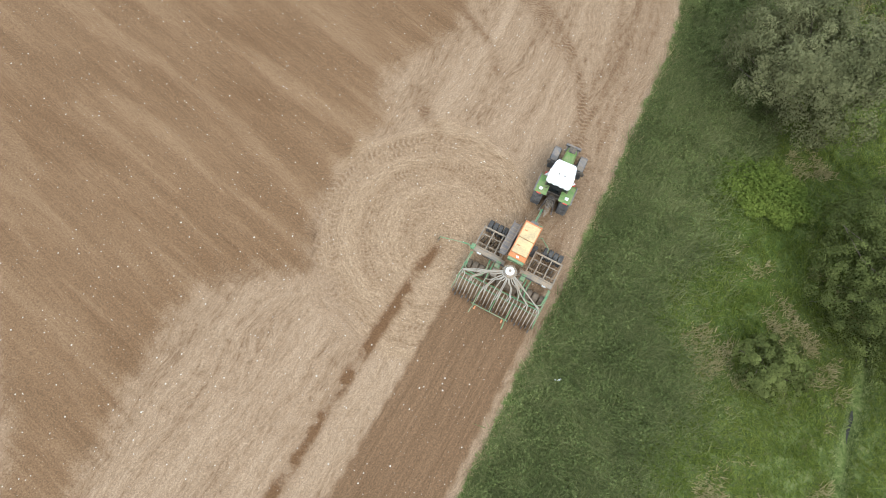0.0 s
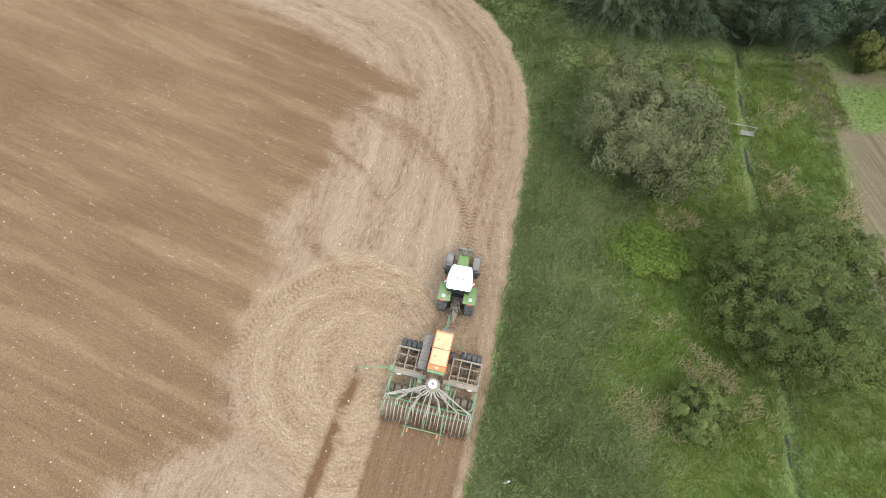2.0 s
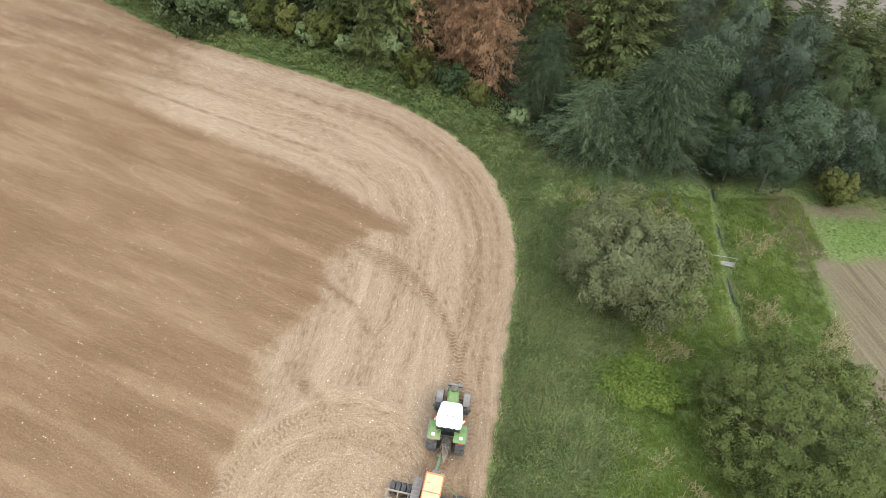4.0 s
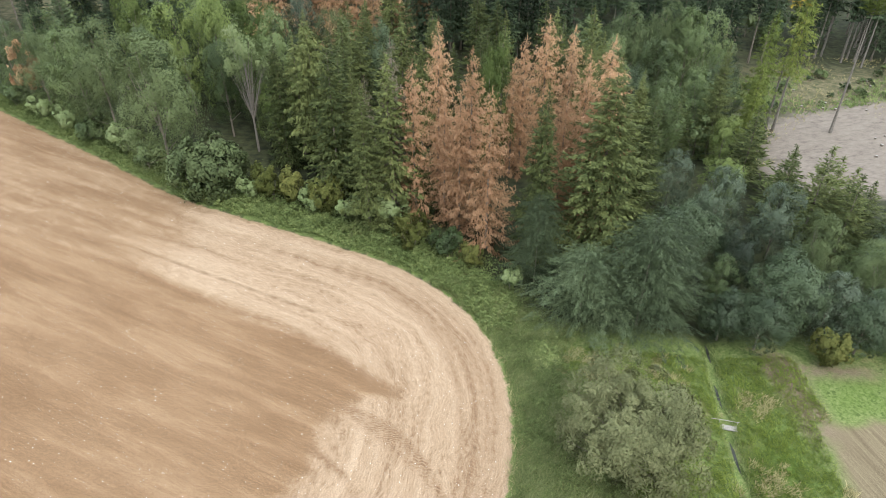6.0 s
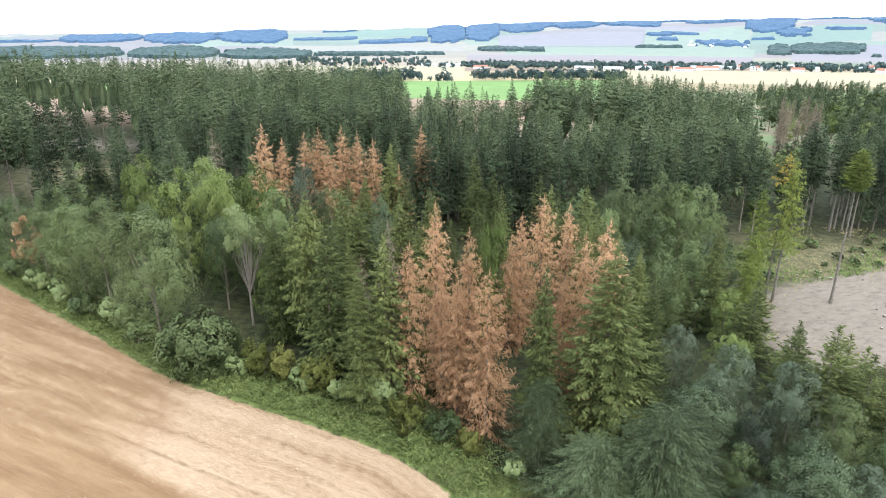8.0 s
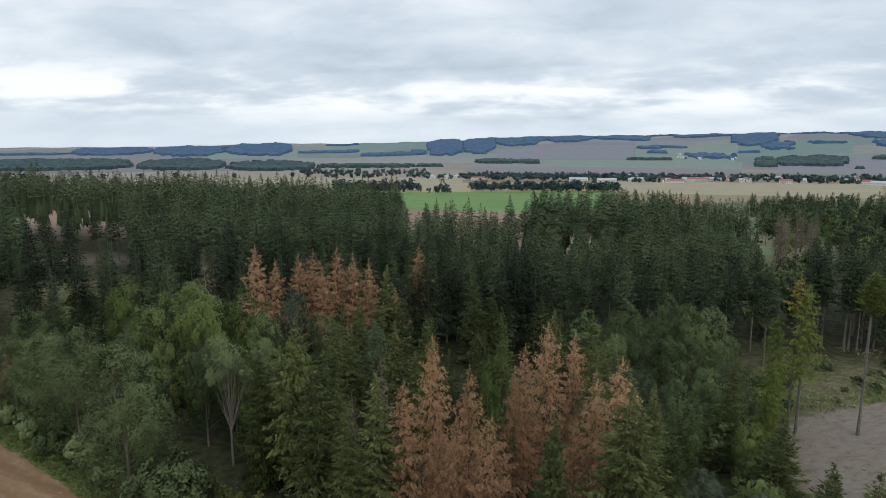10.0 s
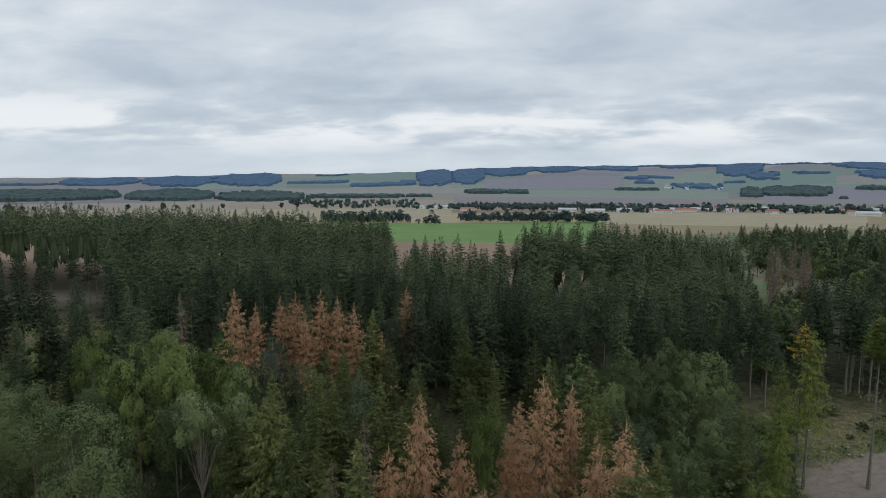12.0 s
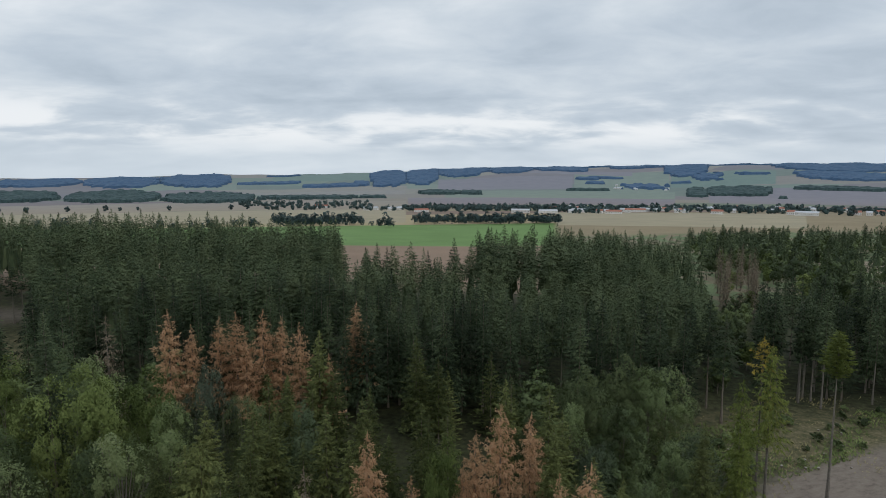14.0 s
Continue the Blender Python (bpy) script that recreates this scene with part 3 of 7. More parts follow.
    lines = noisen(nt, mapn(nt, co, (0.09, 0.004, 1), 20), 1.0, 1.0)
    strip = mixc(nt, east, strip, mixc(nt, stepn(nt, skew, 640, 700), mixc(nt, stepn(nt, lines, 0.45, 0.6), (0.135, 0.18, 0.085), (0.215, 0.18, 0.12)), (0.27, 0.22, 0.135)))
    farland = mixc(nt, stepn(nt, skew, 1380, 1400), strip, patch)
    # the larger fields, by bearing in degrees and distance in metres
    bearing = mathn(nt, "MULTIPLY", mathn(nt, "ARCTAN2", yx.outputs[0], yx.outputs[1]), 57.3)
    flat = nt.nodes.new("ShaderNodeVectorMath")
    flat.operation = "LENGTH"
    nt.links.new(mapn(nt, co, (1, 1, 0)), flat.inputs[0])
    bend = mathn(nt, "SUBTRACT", noisen(nt, mapn(nt, co, (0.0012, 0.0012, 0.0)), 1.0, 1.0), 0.5)
    reach = mathn(nt, "ADD", flat.outputs["Value"], mathn(nt, "MULTIPLY", bend, 240.0))
    TAN, ROSE, LEAF, GREEN, CORN = (0.30, 0.25, 0.18), (0.235, 0.185, 0.170), (0.215, 0.240, 0.135), (0.155, 0.205, 0.115), (0.345, 0.305, 0.205)
    for a0, a1, r0, r1, c in [(-37, 2.3, 1766, 2518, TAN), (-37, 2.3, 1054, 1766, CORN), (-12, 2.2, 3130, 3330, TAN), (2.3, 25.5, 2152, 2832, ROSE), (5.6, 25.5, 2848, 3288, LEAF), (5, 17, 3328, 3880, ROSE), (2.2, 5.1, 3400, 3640, LEAF),
                              (17, 25, 3239, 4183, LEAF), (25, 33, 3487, 4015, GREEN), (28, 41, 2430, 3382, ROSE), (-9.4, 0, 3847, 4640, GREEN), (-20.5, -12.3, 3454, 3782, LEAF), (15.5, 35, 970, 1527, CORN), (13, 22, 3990, 4240, ROSE), (36, 42, 430, 520, TAN)]:
        box = mathn(nt, "MULTIPLY", stepn(nt, bearing, a0, a0 + 0.15), stepn(nt, bearing, a1, a1 - 0.15))
        box = mathn(nt, "MULTIPLY", box, mathn(nt, "MULTIPLY", stepn(nt, reach, r0, r0 + 12), stepn(nt, reach, r1, r1 - 12)))
        farland = mixc(nt, box, farland, c)
    farland = mixc(nt, 0.4, farland, mixc(nt, 1.0, farland, rampn(nt, noisen(nt, co, 0.02, 4.0), [(0.3, 0.6), (0.7, 1.0)]), "MULTIPLY"))
    farland = mixc(nt, 1.0, farland, (0.92, 0.90, 0.90), "MULTIPLY")
    # distance haze painted in: far fields blended towards blue
    farland = mixc(nt, mathn(nt, "MULTIPLY", attrn(nt, "far_haze"), 0.34), farland, (0.17, 0.25, 0.34))
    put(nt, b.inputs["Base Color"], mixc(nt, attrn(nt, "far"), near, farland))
    b.inputs["Roughness"].default_value = 0.95
    b.inputs["Specular IOR Level"].default_value = 0.15
    relief = mathn(nt, "ADD", mathn(nt, "MULTIPLY", fine, 0.6), mathn(nt, "MULTIPLY", grain, 0.25))
    relief = mathn(nt, "ADD", relief, mathn(nt, "MULTIPLY", prints, 0.5))
    relief = mathn(nt, "ADD", relief, mathn(nt, "MULTIPLY", comb_lines, 0.35))
    put(nt, b.inputs["Normal"], bumpn(nt, relief, 0.8, 0.09))
    return m


ground_mesh.materials.append(ground_material())
ground = tagged(new("ground", ground_mesh), "brown tilled field, meadow, wood floor and wide valley", "ground", kind="structure")


# ---- mesh helpers ----
class Geo:
    """Collects vertices and faces of one mesh."""

    def __init__(self):
        self.v, self.f = [], []

    def add(self, verts, faces):
        o = len(self.v)
        self.v += [tuple(map(float, p)) for p in verts]
        self.f += [tuple(int(i) + o for i in q) for q in faces]
        return self

    def box(self, cx, cy, cz, sx, sy, sz, bevel=0.0, m=None):
        bm = bmesh.new()
        bmesh.ops.create_cube(bm, size=1.0)
        bmesh.ops.scale(bm, vec=(sx, sy, sz), verts=bm.verts)
        if bevel:
            bmesh.ops.bevel(bm, geom=bm.edges[:], offset=bevel, segments=2, affect="EDGES", profile=0.5)
        mat = Matrix.Translation((cx, cy, cz)) @ (m or Matrix())
        bm.verts.index_update()
        self.add([mat @ v.co for v in bm.verts], [[v.index for v in q.verts] for q in bm.faces])
        bm.free()
        return self

    def tube(self, points, radii, n=8, caps=True):
        """A round bar along points; radii one or one each."""
        p = [Vector(q) for q in points]
        radii = [radii] * len(p) if isinstance(radii, (int, float)) else radii
        ring, side = [], None
        for i, q in enumerate(p):
            d = (p[min(i + 1, len(p) - 1)] - p[max(i - 1, 0)]).normalized()
            if side is None:
                side = d.orthogonal().normalized()
            side = (side - d * side.dot(d)).normalized()
            other = d.cross(side)
            ring += [q + (side * math.cos(2 * math.pi * k / n) + other * math.sin(2 * math.pi * k / n)) * radii[i] for k in range(n)]
        faces = [(i * n + k, i * n + (k + 1) % n, (i + 1) * n + (k + 1) % n, (i + 1) * n + k) for i in range(len(p) - 1) for k in range(n)]
        if caps:
            faces += [tuple(range(n))[::-1], tuple((len(p) - 1) * n + k for k in range(n))]
        return self.add(ring, faces)

    def lathe(self, profile, n=24, axis="x", at=(0, 0, 0)):
        """A turned body: profile of (along, radius)."""
        v = []
        for a, r in profile:
            for k in range(n):
                c, s = r * math.cos(2 * math.pi * k / n), r * math.sin(2 * math.pi * k / n)
                q = (a, c, s) if axis == "x" else (c, a, s) if axis == "y" else (c, s, a)
                v.append((q[0] + at[0], q[1] + at[1], q[2] + at[2]))
        f = [(i * n + k, i * n + (k + 1) % n, (i + 1) * n + (k + 1) % n, (i + 1) * n + k) for i in range(len(profile) - 1) for k in range(n)]
        f += [tuple(range(n))[::-1], tuple((len(profile) - 1) * n + k for k in range(n))]
        return self.add(v, f)

    def prism(self, outline, z0, z1, top=1.0, at=(0, 0, 0)):
        """An upright body over an outline of (x, y); top scales the upper face."""
        n = len(outline)
        v = [(x + at[0], y + at[1], z0 + at[2]) for x, y in outline] + [(x * top + at[0], y * top + at[1], z1 + at[2]) for x, y in outline]
        return self.add(v, [(k, (k + 1) % n, n + (k + 1) % n, n + k) for k in range(n)] + [tuple(range(n))[::-1], tuple(range(n, 2 * n))])

    def mesh(self, name, material, smooth=False):
        me = bpy.data.meshes.new(name)
        me.from_pydata(self.v, [], self.f)
        me.materials.append(material)
        if smooth:
            me.polygons.foreach_set("use_smooth", [True] * len(me.polygons))
        return me


def part(name, geo, material, parent, label="", smooth=False):
    ob = new(name, geo.mesh(name, material, smooth) if isinstance(geo, Geo) else geo)
    ob.parent = parent
    return tagged(ob, label) if label else ob


def thing(name, label, category, group="", kind="", m=None):
    ob = tagged(new(name), label, category, group, kind)
    if m is not None:
        ob.matrix_basis = m
    return ob


def tri_mesh(name, v, material):
    """A mesh of separate triangles."""
    me = bpy.data.meshes.new(name)
    k = len(v) // 3
    me.vertices.add(3 * k)
    me.vertices.foreach_set("co", np.asarray(v, np.float32).ravel())
    me.loops.add(3 * k)
    me.loops.foreach_set("vertex_index", np.arange(3 * k, dtype=np.int32))
    me.polygons.add(k)
    me.polygons.foreach_set("loop_start", np.arange(0, 3 * k, 3, dtype=np.int32))
    me.update(calc_edges=True)
    me.materials.append(material)
    return me


def leaf_mesh(name, pos, normal, size, material, rng, long=1.5, loose=0.0):
    """Many separate leaves, each a pointed blade; loose leaves hang askew, but catch the light as their tuft does."""
    n = len(pos)
    normal = normal / (np.linalg.norm(normal, axis=1, keepdims=True) + 1e-9)
    face = normal + rng.normal(size=(n, 3)) * loose
    face /= np.linalg.norm(face, axis=1, keepdims=True) + 1e-9
    t = np.cross(face, rng.normal(size=(n, 3)))
    t /= np.linalg.norm(t, axis=1, keepdims=True) + 1e-9
    s = np.cross(face, t)
    size = np.broadcast_to(size, n)[:, None] * rng.uniform(0.7, 1.3, (n, 1))
    a, b = t * size * long * 0.55, s * size * 0.62
    me = tri_mesh(name, np.stack([pos - a * 0.7 + b, pos - a * 0.7 - b, pos + a], 1).reshape(-1, 3), material)
    if loose:
        me.polygons.foreach_set("use_smooth", [True] * n)
        me.normals_split_custom_set(np.repeat(normal + 0.8 * face, 3, 0).tolist())
    return me


class Kind:
    """A plant built once and then copied, at any pose."""

    def __init__(self, build):
        self.build, self.first, self.used = build, None, False

    def at(self, m, label="", group=""):
        if self.first is None:
            self.first = self.build()
            ob = self.first
            ob.matrix_basis = m
        else:
            ob = copy_thing(self.first, m @ Matrix.Diagonal((*[1 / k for k in self.first.scale], 1)))
        return tagged(ob, label, "", group)


def stand(x, y, scale=1.0, turn=None, rng=random, wide=1.0, lean=0.0):
    turn = rng.uniform(0, 360) if turn is None else turn
    return pose(x, y, hz(x, y) - 0.05, lean, 0, turn) @ Matrix.Diagonal((scale * wide, scale * wide, scale, 1))


# ---- trees ----
def boughs(rng, h, r, z0, gap, nb, per_m, size, curve=0.7, droop=0.5, lift=0.3, hang=0.4, fan=0.28, ragged=0.2, slim=0.3, loose=0.4, round_low=0.0):
    """Whorled branches of a conifer, each a drooping fan of short needled sprays."""
    zz, az, reach, part_up = [], [], [], []
    z, turn = z0, 0.0
    while z < h - 0.15:
        f = (h - z) / (h - z0)
        far_out = r * f**curve * (min(1.0, 0.55 + (1 - f) / round_low) if round_low else 1.0)
        turn += 2.4
        for k in range(nb if f > 0.12 else max(4, nb - 2)):
            zz.append(z + rng.uniform(-0.5, 0.5) * gap)
            az.append(turn + 2 * math.pi * (k + rng.uniform(-0.35, 0.35)) / nb)
            reach.append(max(0.25, far_out * rng.uniform(1 - 2 * ragged, 1 + ragged)))
            part_up.append(f)
        z += gap * rng.uniform(0.8, 1.2) * (0.45 + 0.55 * f)
    zz, az, reach, f = map(np.array, (zz, az, reach, part_up))
    count = np.maximum(3, (reach * per_m).astype(int))
    i = np.repeat(np.arange(len(zz)), count)
    n = len(i)
    e = np.stack([np.cos(az), np.sin(az), 0 * az], 1)[i]
    p = np.stack([-e[:, 1], e[:, 0], 0 * e[:, 0]], 1)
    up_v = np.array([0, 0, 1.0])
    dr = (droop * rng.uniform(0.75, 1.25, len(zz)) * (0.3 + 0.7 * f))[i]
    li = (lift * rng.uniform(0.6, 1.3, len(zz)))[i]
    L, s = reach[i], rng.uniform(0.1, 1.0, n) ** 0.75
    wide = fan * L * np.minimum(s * 2.4, (1.04 - s) * 1.5) + 0.05
    q = rng.uniform(-1, 1, n)
    drop = hang * size * rng.uniform(0, 1.6, n)
    c = e * (L * s)[:, None] + p * (q * wide)[:, None] + up_v * (zz[i] + L * (li * s * s - dr * s) - 0.3 * np.abs(q) * wide - drop)[:, None]
    d = e * (0.9 - 0.45 * hang) + p * (0.75 * q)[:, None] + up_v * (2 * li * s - dr - 0.9 * hang * rng.uniform(0.3, 1.3, n))[:, None] + rng.normal(size=(n, 3)) * 0.18
    d /= np.linalg.norm(d, axis=1, keepdims=True)
    w = np.cross(d, up_v + 0.45 * hang * e + rng.normal(size=(n, 3)) * loose)
    w /= np.linalg.norm(w, axis=1, keepdims=True) + 1e-9
    k = (size * rng.uniform(0.6, 1.4, n) * np.clip(0.55 + 0.25 * L, 0.5, 1.1))[:, None]
    sprays = np.stack([c - d * k * 0.45 - w * k * slim, c - d * k * 0.45 + w * k * slim, c + d * k * 0.75], 1).reshape(-1, 3)
    tip = [(0.08, 0, h - 0.9), (-0.05, 0.07, h - 0.9), (0, 0, h + 0.2), (-0.05, -0.07, h - 0.9), (0.08, 0, h - 0.9), (0, 0, h + 0.2)]
    return np.vstack([sprays, tip])


def trunk_geo(rng, h, r, wav=0.0, top=0.15, n=8):
    pts, rad = [], []
    for i in range(7):
        s = i / 6
        pts.append((wav * math.sin(3 * s + rng.uniform(-0.3, 0.3)), wav * math.cos(2.5 * s) - wav, -0.2 + h * s))
        rad.append(r * ((1 - s) * (1 - top) + top) * (1.35 if i == 0 else 1))
    return Geo().tube(pts, rad, n)


def make_conifer(name, label, seed, h, r, z0, material, bark, gap=0.6, nb=7, per_m=12, size=0.36, dead_to=0.0, **kw):
    """A trunk with dead stubs below and needled boughs above."""
    rng = np.random.default_rng(seed)
    ob = thing(name, label, "tree")
    wood = trunk_geo(rng, h * 0.98, 0.0075 * h + 0.04, 0.05, 0.05, 6)
    z = 1.5
    while z < dead_to:
        a, l = rng.uniform(0, 6.28), rng.uniform(0.5, 1.6)
        wood.tube([(0, 0, z), (l * math.cos(a), l * math.sin(a), z - 0.25 * l)], [0.03, 0.008], 4)
        z += rng.uniform(0.25, 0.6)
    part("trunk", wood, bark, ob)
    part("crown", tri_mesh("crown", boughs(rng, h, r, z0, gap, nb, per_m, size, **kw), material), material, ob)
    return ob


def crown_points(rng, clusters, leaves, rad, centre, rc, low=-0.55, lump=0.22, fill=1.12, tuft=(0.22, 0.40)):
    """Leaf places of a crown: a few great boughs, each carrying many small bunches of leaves."""
    total = clusters * leaves
    n = max(7, clusters // 11)
    i = np.arange(n) + 0.5
    zc = 1 - (1 - low) * i / n
    th = math.pi * (1 + 5**0.5) * i + rng.uniform(0, 6.28)
    d = np.stack([np.sqrt(1 - zc**2) * np.cos(th), np.sqrt(1 - zc**2) * np.sin(th), zc], 1) + rng.normal(size=(n, 3)) * 0.22
    d /= np.linalg.norm(d, axis=1, keepdims=True)
    rad, mid = np.array(rad), np.array(centre)
    bough = mid + d * rad * rng.uniform(0.62 - lump, 0.62 + 0.8 * lump, (n, 1))
    size = fill * rad.min() * rng.uniform(0.24, 0.30 + 0.8 * lump, n)
    # small bunches over the upper and outer side of each bough
    on = rng.choice(n, clusters, p=size**2 / (size**2).sum())
    out = rng.normal(size=(clusters, 3)) + 0.8 * d[on] + np.array([0, 0, 0.3])
    out /= np.linalg.norm(out, axis=1, keepdims=True)
    c = bough[on] + out * np.array([1, 1, 1.15]) * (size[on] * rng.uniform(0.75, 1.12, clusters))[:, None]
    small = size[on] * rng.uniform(*tuft, clusters) + 0.05
    pick = rng.integers(0, clusters, total)
    off = rng.normal(size=(total, 3))
    off /= np.linalg.norm(off, axis=1, keepdims=True)
    off[(off * out[pick]).sum(1) < -0.2] *= -1
    off[:, 2] *= 1.25
    pos = c[pick] + off * (small[pick] * (1.1 - 0.6 * rng.uniform(0, 1, total) ** 2))[:, None]
    core = rng.uniform(0, 1, total) < 0.18
    m = core.sum()
    pos[core] = bough[on[pick[core]]] + rng.normal(size=(m, 3)) * (0.4 * size[on[pick[core]]])[:, None]
    whole = (pos - mid) / rad
    whole /= np.linalg.norm(whole, axis=1, keepdims=True) + 1e-9
    nor = off * 0.55 + out[pick] * 0.35 + whole * 0.6 + np.array([0, 0, 0.15])
    return c, pos, nor


def make_broadleaf(name, label, seed, h, wide, material, bark, clusters=130, leaves=55, leaf=0.26, rc=0.95, trunk=0.2, stems=1, limbs=9, low=-0.9, lump=0.22, category="tree", bottom=None, long=1.5, fill=1.12, tuft=(0.22, 0.40)):
    """A broad-leaved tree or shrub: stems, limbs and bunches of leaves."""
    rng = np.random.default_rng(seed)
    ob = thing(name, label, category)
    base = h * 0.18 if bottom is None else bottom
    cz, rz = (h + base) / 2, (h - base) / 2
    c, pos, nor = crown_points(rng, clusters, leaves, (wide / 2 - rc * 0.6, wide / 2 - rc * 0.6, rz - rc * 0.5), (0, 0, cz), rc, low=low, lump=lump, fill=fill, tuft=tuft)
    mid = np.array([0, 0, cz])
    grow = np.array([wide / 2 / np.percentile(np.hypot(pos[:, 0], pos[:, 1]), 93), 0, (h - cz) / (np.percentile(pos[:, 2], 99.5) - cz)])
    grow[1] = grow[0]
    pos, c = mid + (pos - mid) * grow, mid + (c - mid) * grow
    deep = pos[:, 2] < 0.15
    pos[deep, 2] = rng.uniform(0.15, 0.25 * h, deep.sum())
    for s in range(stems):
        a = 2 * math.pi * s / stems + rng.uniform(0, 1)
        o = 0.0 if stems == 1 else 0.3
        g = Geo().tube([(o * math.cos(a), o * math.sin(a), -0.2), (o * 2 * math.cos(a), o * 2 * math.sin(a), cz * 0.5), (o * 4 * math.cos(a), o * 4 * math.sin(a), cz * 1.15)], [trunk, trunk * 0.75, trunk * 0.35], 8)
        for q in c[rng.permutation(len(c))[: limbs * 2 // stems]]:
            z = min(max(0.3 * q[2] + 0.1 * cz, 0.2), cz)
            g.tube([(0, 0, z), (q[0] * rng.uniform(0.3, 0.75), q[1] * rng.uniform(0.3, 0.75), z + (q[2] - z) * rng.uniform(0.4, 0.75)), tuple(q)], [trunk * 0.35, trunk * 0.2, 0.02], 5, False)
        part("trunk", g, bark, ob)
    part("crown", leaf_mesh("crown", pos, nor, leaf, material, rng, long, 0.45), material, ob)
    return ob


# ---- the wood ----
RNG = random.Random(7)
TALL = "tall dark green spruce standing in the wood"
spruce_a = Kind(lambda: make_conifer("spruce", TALL, 11, 24, 5.4, 0.6, M_SPRUCE, M_BARK, 0.66, 7, 19, 0.29, droop=0.62, lift=0.34, hang=0.55, curve=0.72, ragged=0.24))
spruce_b = Kind(lambda: make_conifer("spruce", TALL, 12, 24, 4.3, 1.2, M_SPRUCE, M_BARK, 0.62, 7, 14, 0.34, droop=0.6, lift=0.32, hang=0.6, curve=0.74, ragged=0.22))
spruce_c = Kind(lambda: make_conifer("spruce", "spruce growing between the taller trees", 48, 24, 4.6, 5.0, M_SPRUCE, M_BARK, 0.66, 7, 4.6, 0.55, droop=0.5, lift=0.32, hang=0.4, curve=0.74, ragged=0.24))
spruce_bare = Kind(lambda: make_conifer("spruce", "spruce with a long bare pale trunk", 13, 22, 4.4, 8.0, M_SPRUCE, M_BARKPALE, 0.72, 6, 15, 0.36, dead_to=8.5, droop=0.55, lift=0.2, hang=0.75, curve=0.5, ragged=0.3))
fir_dark = Kind(lambda: make_conifer("fir", "dark pointed fir above the leafy trees", 14, 27, 4.6, 2.0, M_FOREST, M_BARK, 0.7, 8, 8, 0.42, droop=0.12, lift=0.2, hang=0.15, curve=0.72, fan=0.4))
dead_a = Kind(lambda: make_conifer("dead_spruce", "dead spruce with rust-brown needles", 15, 23, 4.6, 1.2, M_DEAD, M_BARKPALE, 0.66, 6, 13, 0.34, droop=0.6, lift=0.42, hang=1.0, ragged=0.3, curve=0.62, fan=0.16, slim=0.2))
dead_b = Kind(lambda: make_conifer("dead_spruce", "dead spruce with rust-brown needles", 16, 23, 3.9, 1.0, M_DEAD, M_BARKPALE, 0.62, 6, 13, 0.34, droop=0.6, lift=0.42, hang=1.05, ragged=0.3, curve=0.58, fan=0.16, slim=0.2))
dead_far = Kind(lambda: make_conifer("dead_spruce", "dead brown spruce amid green trees deep in the wood", 26, 23, 3.5, 8.0, M_DEAD, M_BARKPALE, 0.7, 6, 10, 0.42, droop=0.55, lift=0.4, hang=0.8, ragged=0.3, curve=0.6, fan=0.2, slim=0.2))
dead_thin = Kind(lambda: make_conifer("dead_spruce", "thin dead spruce losing its brown needles", 17, 22, 2.4, 3.0, M_GREYDEAD, M_BARKPALE, 0.7, 5, 12, 0.32, dead_to=4.0, droop=0.5, lift=0.3, hang=0.9, ragged=0.34, curve=0.5, slim=0.18))
mound = Kind(lambda: make_conifer("spreading_conifer", "broad mounded grey-green conifer with feathery arching sprays", 18, 13, 7.4, 0.3, M_LARCH, M_BARK, 0.46, 10, 24, 0.21, droop=-0.30, lift=-0.26, hang=0.2, fan=0.22, curve=0.32, ragged=0.26, slim=0.15, loose=0.8))
larch_top = Kind(lambda: make_conifer("larch", "larch turning orange and yellow", 47, 25, 1.9, 20.5, M_AUTUMN, M_BARKPALE, 0.6, 6, 10, 0.34, dead_to=12, droop=0.3, lift=0.25, hang=0.6, curve=0.6, ragged=0.35, slim=0.22))
larch = Kind(lambda: make_conifer("larch", "slender yellow-green larch on a tall bare trunk", 19, 25, 3.0, 10.5, M_LARCHY, M_BARKPALE, 0.55, 7, 12, 0.36, dead_to=11, droop=0.4, lift=0.2, hang=0.7, curve=0.45, ragged=0.35, slim=0.2))
larch_full = Kind(lambda: make_conifer("larch", "soft green larch branched to the ground", 29, 22, 3.4, 1.5, M_LARCHY, M_BARKPALE, 0.62, 7, 10, 0.38, droop=0.45, lift=0.2, hang=0.75, curve=0.55, ragged=0.35, slim=0.2))
lone_pine = Kind(lambda: make_conifer("pine", "lone pine spared on the felled slope, small crown, bare trunk", 20, 28, 2.9, 21.0, M_LARCHY, M_BARKPALE, 0.42, 8, 12, 0.38, dead_to=22, droop=0.1, lift=0.2, hang=0.3, curve=0.5, round_low=0.6))
young_spruce = Kind(lambda: make_conifer("young_spruce", "young bushy dark green spruce", 21, 12, 3.0, 0.2, M_SPRUCE, M_BARK, 0.58, 7, 8, 0.36, droop=0.1, lift=0.25, hang=0.2, curve=0.78, ragged=0.24, fan=0.36))
mid_a = Kind(lambda: make_conifer("spruce", "dark spruce in the dense plantation", 22, 24, 3.6, 12, M_FOREST, M_BARK, 0.58, 7, 7.5, 0.40, droop=0.5, lift=0.3, hang=0.45, curve=0.88, ragged=0.18, slim=0.26))
mid_b = Kind(lambda: make_conifer("spruce", "dark spruce in the dense plantation", 23, 24, 4.2, 5, M_FOREST, M_BARK, 0.62, 7, 5.5, 0.44, droop=0.55, lift=0.3, hang=0.5, curve=0.92, ragged=0.18, slim=0.26))
